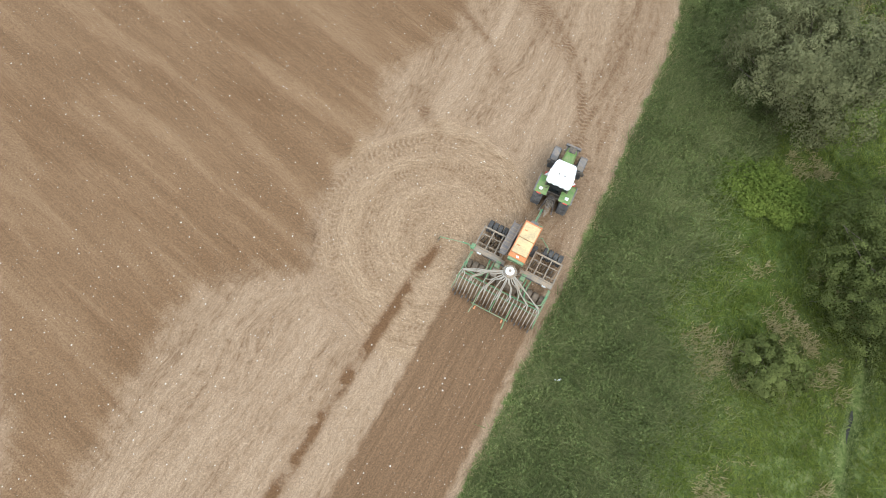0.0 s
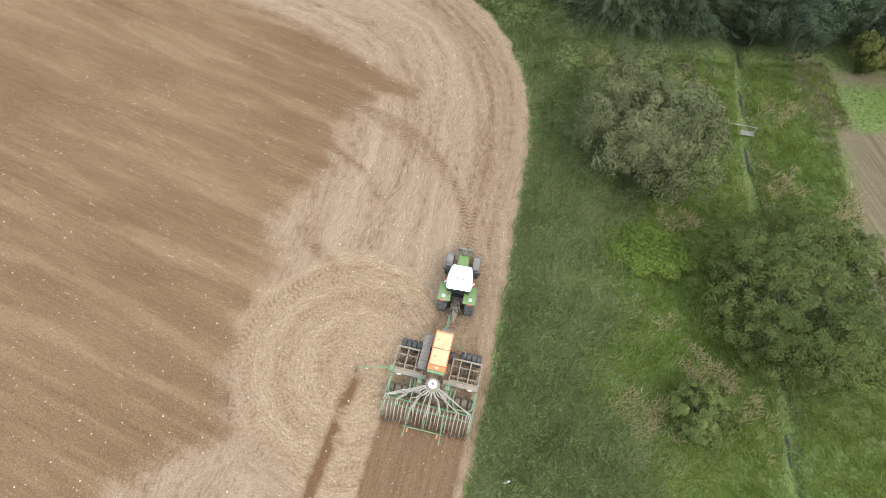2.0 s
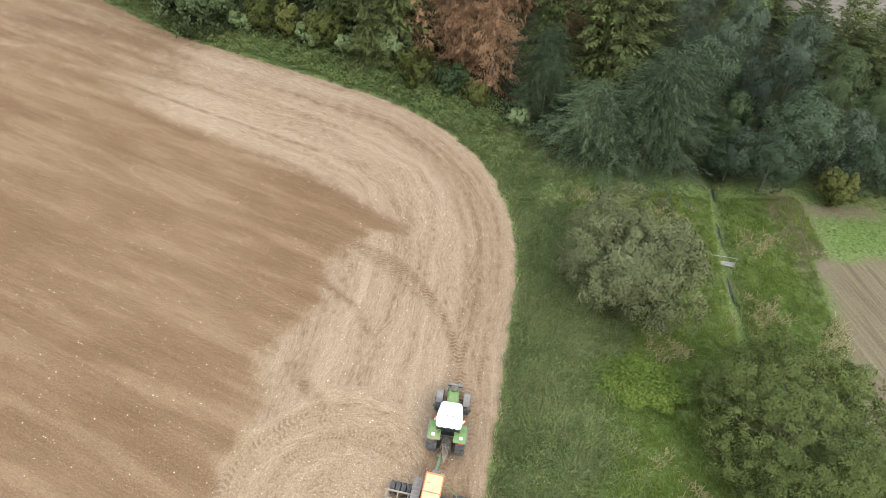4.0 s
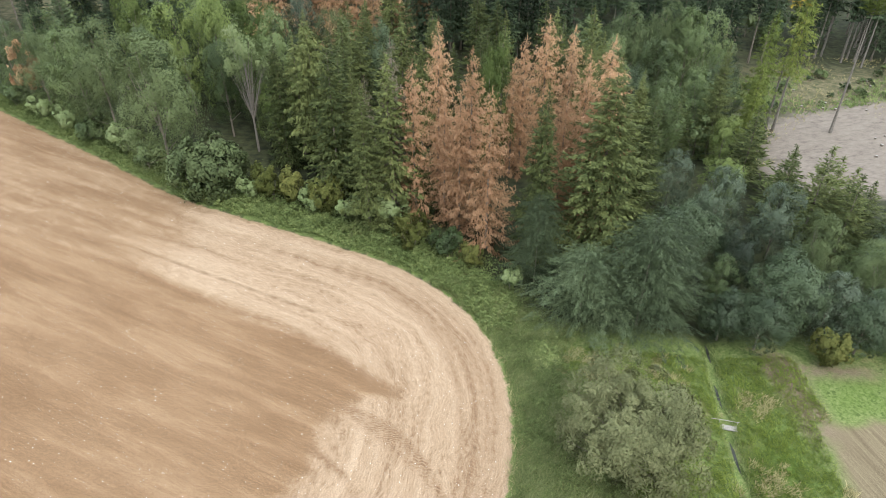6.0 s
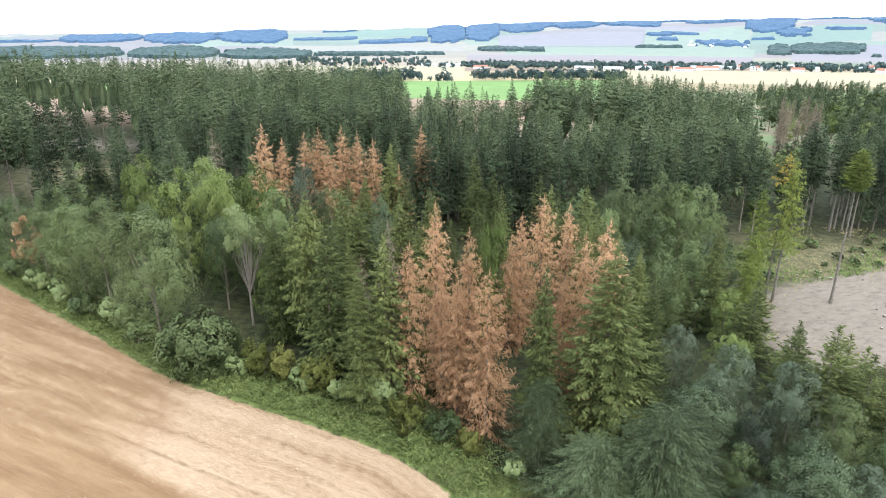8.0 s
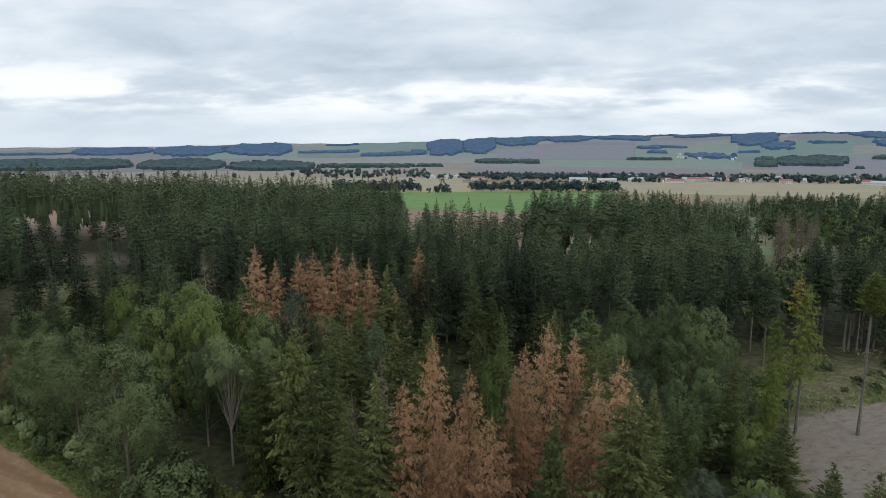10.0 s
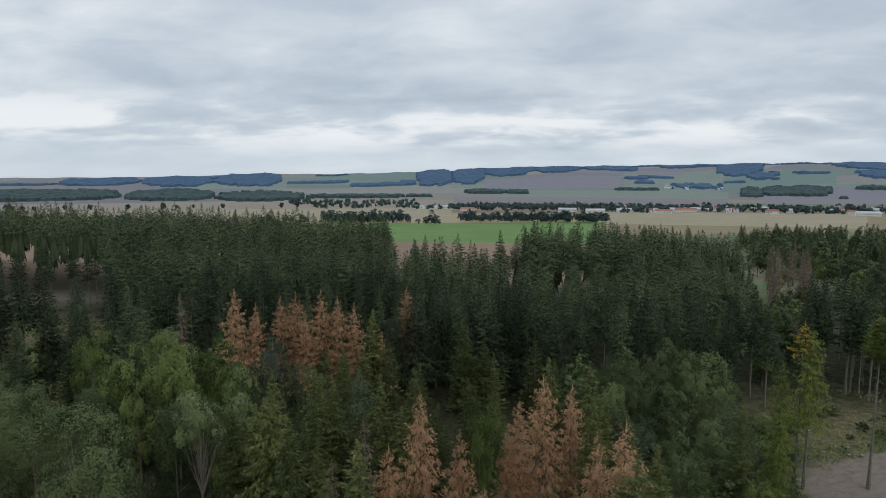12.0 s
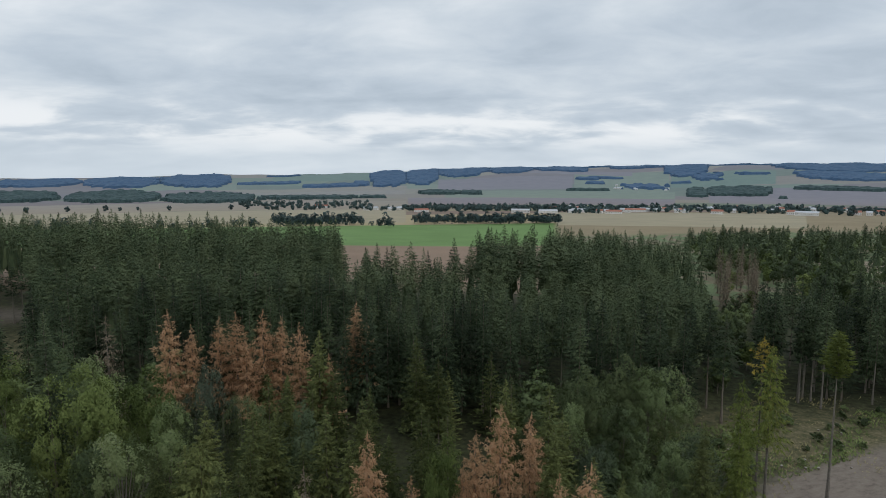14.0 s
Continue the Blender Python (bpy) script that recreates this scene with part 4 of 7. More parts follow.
mid_bare = Kind(lambda: make_conifer("spruce", "spruce with a bare trunk at the clearing", 25, 25, 3.0, 12.0, M_FOREST, M_BARKPALE, 0.75, 6, 5.5, 0.52, dead_to=12, droop=0.4, lift=0.25, hang=0.5, curve=0.6, ragged=0.3))

for x, y, h, kind, wide in [
    (-14.8, 81.2, 21.8, spruce_bare, 1.0), (-20.3, 85.5, 18.9, spruce_b, 1.0), (-7.2, 70.0, 19.4, spruce_a, 0.9), (13.0, 65.0, 22.0, spruce_b, 0.95), (20.0, 65.0, 24.6, spruce_a, 1.45),
    (-11.5, 88.0, 19.0, spruce_b, 1.0), (-17.5, 93.5, 20.0, spruce_a, 1.0), (-9.5, 79.5, 18.0, spruce_b, 0.9), (0.5, 96.0, 20.5, spruce_a, 0.9), (8.5, 94.0, 19.5, spruce_b, 1.0),
    (25.5, 68.5, 20.0, spruce_a, 0.9), (22.5, 88.5, 20.5, spruce_b, 1.0), (27.5, 80.0, 19.0, spruce_b, 1.0), (-41.0, 106.0, 26.8, fir_dark, 1.0), (-56.0, 118.0, 19.0, fir_dark, 1.05), (-64.0, 116.0, 19.0, fir_dark, 1.0),
    (-72.0, 120.0, 20.0, fir_dark, 0.9), (44.5, 95.5, 18.6, spruce_a, 0.85), (46.8, 86.5, 12.5, young_spruce, 1.3), (49.4, 72.0, 13.4, young_spruce, 1.4), (51.4, 68.0, 11.9, young_spruce, 1.4), (53.5, 75.5, 10.5, young_spruce, 1.4),
    (50.0, 80.5, 9.5, young_spruce, 1.4), (55.5, 66.0, 10.0, young_spruce, 1.4), (60.0, 69.0, 9.0, young_spruce, 1.5), (47.0, 75.5, 11.0, young_spruce, 1.4), (53.0, 71.5, 11.0, young_spruce, 1.4), (48.6, 90.0, 11.0, young_spruce, 1.3), (57.0, 73.0, 8.5, young_spruce, 1.5), (63.5, 72.0, 8.5, young_spruce, 1.5), (60.2, 106.0, 25.4, larch, 1.0), (59.6, 107.4, 26.6, larch_top, 1.0), (54.6, 104.0, 21.0, larch_full, 1.1), (52.0, 99.0, 15.5, larch_full, 1.0), (71.0, 106.8, 27.6, lone_pine, 1.0),
]:
    base = {spruce_bare: 22, fir_dark: 27, young_spruce: 12, larch: 25, larch_top: 25, larch_full: 22, lone_pine: 28}.get(kind, 24)
    kind.at(stand(x, y, h / base, rng=RNG, wide=wide), group="conifers at the edge of the wood")
for x, y, h, kind, wide in [
    (-4.0, 74.6, 22.8, dead_thin, 1.0), (-1.5, 73.5, 20.6, dead_a, 0.9), (1.5, 80.5, 23.2, dead_b, 1.0), (5.4, 73.2, 22.6, dead_a, 0.85), (7.3, 67.0, 20.4, dead_a, 1.05), (4.0, 70.0, 18.5, dead_b, 1.0), (2.2, 73.0, 17.5, dead_b, 0.9),
    (16.8, 91.0, 22.0, dead_b, 1.15), (13.4, 88.0, 20.0, dead_a, 0.9), (18.8, 73.4, 22.8, dead_a, 0.85), (20.4, 69.6, 25.8, dead_b, 1.15), (20.8, 92.5, 20.4, dead_b, 1.0), (11.8, 86.5, 17.0, dead_b, 1.0), (16.4, 71.5, 18.5, dead_b, 0.9),
    (-7.5, 76.5, 17.5, dead_thin, 0.9), (-31.4, 124.0, 23.0, dead_far, 1.0), (-27.8, 124.0, 20.6, dead_far, 1.0), (-21.2, 126.0, 22.4, dead_far, 1.1), (-16.8, 126.0, 23.0, dead_far, 1.0), (-13.8, 126.0, 22.0, dead_far, 1.0),
    (-10.6, 124.0, 21.6, dead_far, 0.9), (-5.6, 120.0, 17.8, dead_far, 1.0), (-1.9, 138.0, 22.0, dead_far, 1.2), (-24.4, 128.0, 21.0, dead_far, 1.0), (-18.8, 122.0, 20.0, dead_far, 1.0), (-40.0, 122.0, 22.4, dead_thin, 1.1),
]:
    base = 22 if kind is dead_thin else 23
    kind.at(stand(x, y, h / base, rng=RNG, wide=wide), group="dead spruces")
for x, y, h, wide in [(22.8, 54.0, 13.6, 0.9), (12.4, 60.0, 12.0, 0.56), (16.8, 55.0, 9.0, 0.85), (26.4, 57.5, 11.5, 0.7)]:
    mound.at(stand(x, y, h / 13, rng=RNG, wide=wide * 13 / h), group="spreading conifers")

# broad-leaved trees
leafy = "leafy tree with a full rounded crown at the wood edge"
green_a = Kind(lambda: make_broadleaf("broadleaf_tree", leafy, 31, 16, 10.5, M_GREEN, M_BARK, 190, 76, 0.135, 0.9, 0.2, bottom=0.4, limbs=3, fill=1.2))
green_b = Kind(lambda: make_broadleaf("broadleaf_tree", leafy, 32, 16, 8.5, M_GREEN, M_BARK, 170, 80, 0.135, 0.9, 0.2, bottom=0.6, lump=0.32, limbs=3, fill=1.2))
alder_a = Kind(lambda: make_broadleaf("alder", "blue-green leafy tree in the damp grove", 33, 10, 8.0, M_ALDER, M_BARK, 170, 80, 0.115, 0.6, 0.15, bottom=0.1, fill=1.55, lump=0.12, limbs=2))
alder_b = Kind(lambda: make_broadleaf("alder", "blue-green leafy tree in the damp grove", 34, 10, 7.0, M_ALDER, M_BARK, 150, 80, 0.115, 0.6, 0.15, bottom=0.1, fill=1.45, lump=0.16, limbs=2))
silver_a = Kind(lambda: make_broadleaf("silver_tree", "silvery grey-leaved tree with rounded tufted crown", 49, 10, 7.5, M_SILVER, M_BARK, 170, 80, 0.115, 0.6, 0.15, bottom=0.1, fill=1.5, lump=0.14, limbs=2))
grey_a = Kind(lambda: make_broadleaf("broadleaf_tree", "soft grey-green leafy tree with a billowing crown", 50, 16, 10.5, M_GREYLEAF, M_BARK, 220, 90, 0.125, 0.9, 0.2, bottom=0.4, limbs=4, lump=0.22, fill=1.3))
light_a = Kind(lambda: make_broadleaf("broadleaf_tree", "bright yellow-green leafy tree", 35, 16, 10, M_LIGHT, M_BARK, 130, 76, 0.175, 0.9, 0.2, bottom=1.0, lump=0.3, limbs=3))
willow_m = Kind(lambda: make_broadleaf("willow", "grey-green willow beyond the brown spruces", 36, 16, 11, M_GREYLEAF, M_BARK, 190, 84, 0.135, 0.95, 0.2, bottom=1.5, lump=0.3, long=2.2))
bare_leaf = Kind(lambda: make_broadleaf("broadleaf_tree", "thin-crowned tree with pale bare limbs showing", 37, 18, 9, M_GREYLEAF, M_BARKPALE, 85, 80, 0.15, 1.0, 0.2, bottom=4.5, limbs=10, low=0.0))
rowan = Kind(lambda: make_broadleaf("rowan", "small tree with reddish leaves", 38, 9, 4.5, M_DEAD, M_BARK, 40, 30, 0.3, 0.8, 0.1, bottom=2))
for x, y, h, kind, wide in [
    (-36.6, 83.5, 18.6, grey_a, 1.1), (-46.8, 91.0, 17.8, grey_a, 1.0), (-53.0, 95.8, 15.0, green_a, 0.9), (-60.8, 99.5, 13.0, grey_a, 1.0), (-69.0, 105.5, 12.5, green_a, 1.1), (-78.0, 112.0, 13, green_b, 1.2), (-86, 118.5, 13, green_a, 1.2), (-95, 125, 14, green_b, 1.2),
    (-62.5, 108.0, 14.0, green_a, 1.0), (-30.5, 94.0, 15.0, green_b, 0.9), (-27.5, 97.5, 14.0, green_a, 0.8), (-23.0, 91.5, 10.0, light_a, 0.8), (-41.5, 97.0, 15.5, green_b, 0.9), (-49.7, 111.0, 18.9, light_a, 0.75), (-33.2, 102.0, 21.6, light_a, 0.8), (-38.6, 101.5, 19.4, light_a, 0.8), (-28.0, 104.0, 20.0, light_a, 0.8),
    (-25.6, 89.5, 18.8, bare_leaf, 1.0), (-18.4, 87.4, 13.0, light_a, 0.8), (-21.0, 103.5, 20.5, silver_a, 0.75), (-23.5, 98.0, 18.0, green_b, 0.9), (-14.5, 101.0, 18.0, grey_a, 0.7), (8.8, 84.0, 20.6, light_a, 0.55),
    (-63.9, 101.0, 11.0, rowan, 1.0), (-8.0, 104.0, 16.0, alder_b, 0.8), (-37.0, 112.0, 19.0, green_b, 0.9), (-45, 117, 18, green_a, 0.9),
    (34.9, 117.5, 17.4, willow_m, 1.0), (43.1, 121.5, 18.2, willow_m, 0.85), (46.5, 117.0, 17.5, green_b, 1.0), (25.0, 105.0, 14.6, willow_m, 0.8), (52.0, 122.5, 16.0, green_a, 1.0), (39.0, 110.0, 14.0, green_a, 1.0), (30.5, 110.5, 14.0, green_b, 1.0),
    (33.2, 79.0, 10.0, silver_a, 0.9), (36.4, 70.6, 12.4, silver_a, 0.85), (42.6, 67.4, 11.6, silver_a, 0.9), (44.0, 60.8, 12.0, grey_a, 0.8), (38.0, 54.0, 11.0, alder_a, 1.0), (49.6, 57.4, 11.4, grey_a, 0.8), (31.2, 65.0, 11.6, alder_a, 0.95), (35.6, 61.2, 10.0, alder_b, 0.95),
    (34.1, 90.0, 12.8, green_a, 0.9), (43.6, 100.5, 12.9, green_b, 1.0), (40.6, 80.0, 9.2, light_a, 0.9), (37.0, 97.0, 12.0, green_a, 0.9), (31.0, 99.5, 13.0, alder_a, 0.9), (30.0, 85.5, 11.5, green_b, 0.9),
    (50.5, 60.0, 8.2, green_a, 1.2), (52.5, 54.5, 8.0, alder_b, 1.1), (58.0, 58.0, 8.5, green_b, 1.2), (64.5, 61.0, 9.0, green_a, 1.2), (48.0, 105.0, 13.0, alder_a, 1.0), (44.8, 91.0, 9.0, light_a, 0.8),
    (55, 51, 7, green_a, 1.2), (31.4, 53.0, 8.0, alder_b, 1.0), (34.6, 51.2, 8.5, alder_a, 1.0), (41.8, 52.6, 9.5, silver_a, 0.9), (48.2, 52.0, 9.0, alder_b, 1.0), (33.0, 58.6, 8.0, green_a, 0.8), (40.6, 58.8, 9.0, alder_b, 0.9), (55.0, 62.5, 10.0, silver_a, 1.0), (39.6, 75.6, 9.5, green_b, 0.8), (44.8, 50.6, 9.0, alder_a, 1.05), (50.8, 48.2, 7.4, alder_b, 1.0), (26.8, 60.0, 11, alder_a, 1.0),
]:
    base = {alder_a: 10, alder_b: 10, silver_a: 10, bare_leaf: 18, rowan: 9}.get(kind, 16)
    s = h / base
    w = wide * (1 / s) ** 0.35 * (1.02 if x > 28 and y < 84 else 0.9)
    s *= 0.86 if x > 28 and y < 84 else 1.0
    kind.at(stand(x, y, s, rng=RNG, wide=w), group="leafy trees")

# shrubs along the field edge
shrub_y = Kind(lambda: make_broadleaf("shrub", "shrub with yellowing leaves at the wood edge", 41, 4.5, 4.4, M_YELLOW, M_BARK, 60, 50, 0.18, 0.5, 0.06, 3, 6, bottom=0.05, fill=1.5, category="shrub"))
shrub_g = Kind(lambda: make_broadleaf("shrub", "rounded green shrub at the wood edge", 42, 4.0, 4.2, M_GREEN, M_BARK, 60, 50, 0.18, 0.5, 0.06, 3, 6, bottom=0.05, fill=1.5, category="shrub"))
shrub_w = Kind(lambda: make_broadleaf("shrub", "spreading grey-green willow shrub", 43, 8, 9.5, M_GREYLEAF, M_BARK, 170, 50, 0.22, 0.7, 0.1, 4, 9, bottom=0.05, fill=1.5, category="shrub", long=2.2))
for x, y, h, kind in [(-20.8, 76.0, 5.0, shrub_y), (-17.2, 75.2, 4.8, shrub_y), (-12.6, 73.6, 5.2, shrub_y), (-15.0, 73.4, 3.4, shrub_g), (-1.9, 66.0, 4.6, shrub_y), (2.6, 64.6, 3.8, shrub_g), (5.6, 62.8, 3.2, shrub_y), (-4.8, 70.6, 4.4, shrub_g),
                      (-10.0, 71.2, 3.6, shrub_g), (-28.5, 77.2, 7.8, shrub_w), (-44.0, 86.6, 4.6, shrub_g), (-49.5, 89.6, 4.2, shrub_g), (-55.0, 93.4, 4.2, shrub_g), (-39.0, 82.0, 4.2, shrub_g), (-33.2, 79.4, 4.6, shrub_g), (-61.0, 97.0, 4.0, shrub_g),
                      (-23.9, 75.9, 3.2, shrub_g), (9.6, 59.0, 3.0, shrub_g), (-67.0, 101.2, 3.8, shrub_g), (-74, 106, 4, shrub_g), (41.4, 49.0, 4.2, shrub_y)]:
    kind.at(stand(x, y, h / {shrub_w: 8, shrub_g: 4.0}.get(kind, 4.5), rng=RNG), group="shrubs at the field edge")

cheap_g = Kind(lambda: make_broadleaf("broadleaf_tree", "leafy green tree deep in the wood", 45, 16, 9.5, M_GREEN, M_BARK, 110, 18, 0.46, 0.9, 0.2, bottom=0.6, lump=0.3, limbs=2))
cheap_l = Kind(lambda: make_broadleaf("broadleaf_tree", "light green leafy tree deep in the wood", 46, 16, 9.5, M_LIGHT, M_BARK, 110, 18, 0.46, 0.9, 0.2, bottom=0.6, lump=0.3, limbs=2))
# younger growth filling the wood between the tall trees
for k in range(140):
    x, y = RNG.uniform(-72, 56), RNG.uniform(62, 133)
    if signed(np.array(x), np.array(y), FIELD) > -7.5 or (y < 84 and x > 30) or (y < 66 and x > 8) or (x > 50 and y > 80):
        continue
    if x < -24 and line_distance(x, y, EDGE) < 26:
        continue
    if x < -24:
        kind, s = RNG.choice([(cheap_g, 0.75), (cheap_g, 0.7), (cheap_g, 0.7), (cheap_l, 0.6)])
    elif x < 28:
        kind, s = RNG.choice([(spruce_c, 0.72), (spruce_c, 0.66), (young_spruce, 1.35), (young_spruce, 1.2), (spruce_c, 0.8)])
    else:
        kind, s = RNG.choice([(cheap_g, 0.6), (cheap_g, 0.65), (young_spruce, 0.9), (cheap_g, 0.6)])
    kind.at(stand(x, y, s * RNG.uniform(0.8, 1.15), rng=RNG), group="younger trees in the wood")

# dense plantation: the nearer trees one by one, the rest as one body
MASS = []
y = 118.0
while y < 330:
    x = -0.88 * y
    step = 5.6 if y < 170 else 6.4
    while x < 0.47 * y + 4:
        px, py = x + RNG.uniform(-2.4, 2.4), y + RNG.uniform(-2.4, 2.4)
        x += step
        ray = px / (py - 14)
        end = 212 if -0.05 < ray < 0.16 else 268 if ray < 0.30 and ray > 0 else 305
        start = 124 + 0.12 * abs(px + 40) if px < -48 else 133
        sight = (px - 2.5) / (py - 16)
        if py < start or py > end or (-0.69 < sight < -0.52 and 140 < py < 218) or any((px - dx) ** 2 + (py - dy) ** 2 < 5 for dx, dy in [(-16.2, 130), (-1.1, 131), (-32.5, 128)]):
            continue
        MASS.append((px, py, RNG.triangular(17.0, 26.5, 23.0) + 1.8 * math.sin(px * 0.05) * math.sin(py * 0.07) + (2.5 if ray < -0.05 and py > 200 else 5.5 - 32 * max(0, ray - 0.33) if ray > 0.16 and py > 190 else 0)))
    y += step * 0.9
MASS.sort(key=lambda q: q[1] + 0.25 * abs(q[0]))
for k, (x, y, h) in enumerate(MASS[:130]):
    kind = mid_b if k < 56 else mid_a
    kind.at(stand(x, y, h / 24, rng=RNG, wide=RNG.uniform(0.9, 1.15)), group="spruces of the plantation")


def joined_spruces(places, seed, material, name, label, low=15.5, per_m=7.0, size=0.40):
    """Many spruces in one body."""
    rng = np.random.default_rng(seed)
    shapes = [boughs(rng, 24, wide * ((24 - low) / 8.5) ** 0.85, low, 0.62, 6, per_m, size, curve=bend, droop=0.5, lift=0.3, hang=0.45, ragged=0.18, slim=0.26) for wide, bend in ((3.8, 0.82), (3.3, 0.88), (4.0, 0.84), (3.2, 0.9), (3.6, 0.8), (3.9, 0.86))]
    shapes = [np.vstack([q, [c for k in range(6) for c in ((0, 0, 18.0), (1.3 * math.cos(k * 1.047), 1.3 * math.sin(k * 1.047), 8 + 2 * (k % 2)), (1.3 * math.cos(k * 1.047 + 1.047), 1.3 * math.sin(k * 1.047 + 1.047), 10 - 2 * (k % 2)))]]) for q in shapes]
    out = []
    for k, (x, y, h) in enumerate(places):
        q = shapes[k % 6]
        a, s = RNG.uniform(0, 6.28), h / 24
        w = s * RNG.uniform(0.9, 1.2)
        out.append(np.stack([x + w * (q[:, 0] * math.cos(a) - q[:, 1] * math.sin(a)), y + w * (q[:, 0] * math.sin(a) + q[:, 1] * math.cos(a)), hz(x, y) + s * q[:, 2]], 1))
    return tagged(new(name, tri_mesh(name, np.vstack(out), material)), label, "forest", kind="stuff")


for x, y, h in [(25.0, 212, 27.5), (33.0, 213, 28.5), (-2.0, 214, 23), (1.5, 215, 24.5), (4.5, 213, 23.5), (36.5, 214, 25), (17.0, 212, 23)]:
    mid_a.at(stand(x, y, h / 24, rng=RNG, wide=1.0), group="spruces of the plantation")
joined_spruces(MASS[130:600], 51, M_FOREST, "spruce_forest", "dense dark spruce plantation behind the mixed wood")
joined_spruces(MASS[600:], 53, M_FOREST, "spruce_forest", "dense dark spruce plantation stretching to the valley", 17.6, 3.4, 0.52)

# right of the clearing: tall bare-trunked trees, and a leafy hollow behind
for k in range(110):
    x, y = RNG.uniform(84, 150), RNG.uniform(142, 185)
    if x < 0.625 * (y - 14):
        continue
    (mid_bare if RNG.random() < 0.7 else mid_b).at(stand(x, y, RNG.uniform(0.8, 1.0), rng=RNG), group="spruces by the clearing")
for x, y, h in [(-117, 199, 17), (-112, 203, 18), (-108, 200, 16), (-103, 204, 17.5), (-97, 200, 17), (-120, 206, 16), (-114, 209, 17), (-125, 203, 17), (-106, 208, 16.5), (-100, 210, 17), (-93, 205, 18)]:
    mid_bare.at(stand(x, y, h / 25, rng=RNG, wide=1.25), group="spruces by the clearing")
for k in range(26):
    y = RNG.uniform(118, 150)
    x = 2.5 + (y - 16) * RNG.uniform(-0.69, -0.52)
    young_spruce.at(stand(x, y, RNG.uniform(0.7, 1.0) * (0.95 - (y - 118) * 0.012), rng=RNG, wide=1.2), group="younger trees in the wood")
for k in range(70):
    y = RNG.uniform(150, 400)
    x = y * RNG.uniform(0.50, 0.78)
    if y < 185 and x > 0.625 * (y - 14):
        continue
    kind, s = RNG.choice([(cheap_g, 1.0), (cheap_g, 1.0), (mid_a, 0.85), (mid_b, 0.8), (cheap_l, 0.85), (cheap_g, 1.1), (mid_a, 0.9)])
    if x < 0.62 * y and y < 320:
        kind, s = (cheap_g, 0.6) if RNG.random() < 0.4 else (cheap_l, 0.55)
    kind.at(stand(x, y, s * RNG.uniform(0.75, 1.1), rng=RNG), group="mixed trees in the hollow")
for k in range(26):
    y = RNG.uniform(146, 235)
    cheap_g.at(stand((y - 14) * RNG.uniform(0.50, 0.61), y, RNG.uniform(0.38, 0.58), rng=RNG), group="mixed trees in the hollow")
for k in range(20):
    y = RNG.uniform(215, 300)
    dead_thin.at(stand(y * RNG.uniform(0.53, 0.595), y, RNG.uniform(0.8, 1.0), rng=RNG), group="bare larches")


# ---- meadow trees and plants ----
big_willow = make_broadleaf("willow", "large grey-green willow with a loose uneven crown in the meadow", 61, 9.2, 11.6, M_WILLOW, M_BARK, 620, 140, 0.08, 0.75, 0.28, 2, 14, bottom=0.3, lump=0.26, long=2.0, fill=1.25, tuft=(0.16, 0.30))
big_willow.matrix_basis = stand(17.4, 36.0, 1.0, 40)
round_tree = make_broadleaf("round_tree", "broad round dense green tree beside the brook", 62, 9.2, 13.6, M_OAK, M_BARK, 1250, 96, 0.080, 0.75, 0.32, 1, 14, bottom=0.2, lump=0.05, fill=1.9, tuft=(0.10, 0.16))
round_tree.matrix_basis = stand(26.5, 22.3, 1.0, 10)
small_bush = make_broadleaf("bush", "small rounded dark green bush in the meadow grass", 63, 3.6, 4.6, M_OAK, M_BARK, 170, 80, 0.075, 0.36, 0.07, 3, 8, bottom=0.05, lump=0.12, category="bush", long=2.0, fill=1.5, tuft=(0.16, 0.28))
small_bush.matrix_basis = stand(18.2, 14.2, 1.0, 70)


def make_herb_patch(name, label, seed, rx, ry, n, leaf, material, high):
    rng = np.random.default_rng(seed)
    a, r = rng.uniform(0, 6.28, n), np.sqrt(rng.uniform(0, 1, n))
    lump = 0.8 + 0.2 * np.sin(3 * a + 1) * np.sin(5 * a)
    x, y = rx * r * np.cos(a) * lump, ry * r * np.sin(a) * lump
    z = high * (1 - 0.6 * r**2) * rng.uniform(0.35, 1.0, n)
    ob = thing(name, label, "plants", kind="stuff")
    part("leaves", leaf_mesh("leaves", np.stack([x, y, z], 1), rng.normal(size=(n, 3)) * 0.45 + np.array([0, 0, 1.0]), leaf, material, rng, 1.3), material, ob)
    return ob


make_herb_patch("broad_leaved_herbs", "patch of bright green large-leaved plants below the willow", 64, 4.7, 3.2, 9500, 0.15, M_LUSH, 1.2).matrix_basis = stand(16.3, 27.7, 1.0, -32)
make_herb_patch("bramble_patch", "low bramble thicket at the corner of the field", 65, 2.4, 3.0, 1500, 0.20, M_HERB, 0.9).matrix_basis = stand(11.8, 48.6, 1.0, 0)


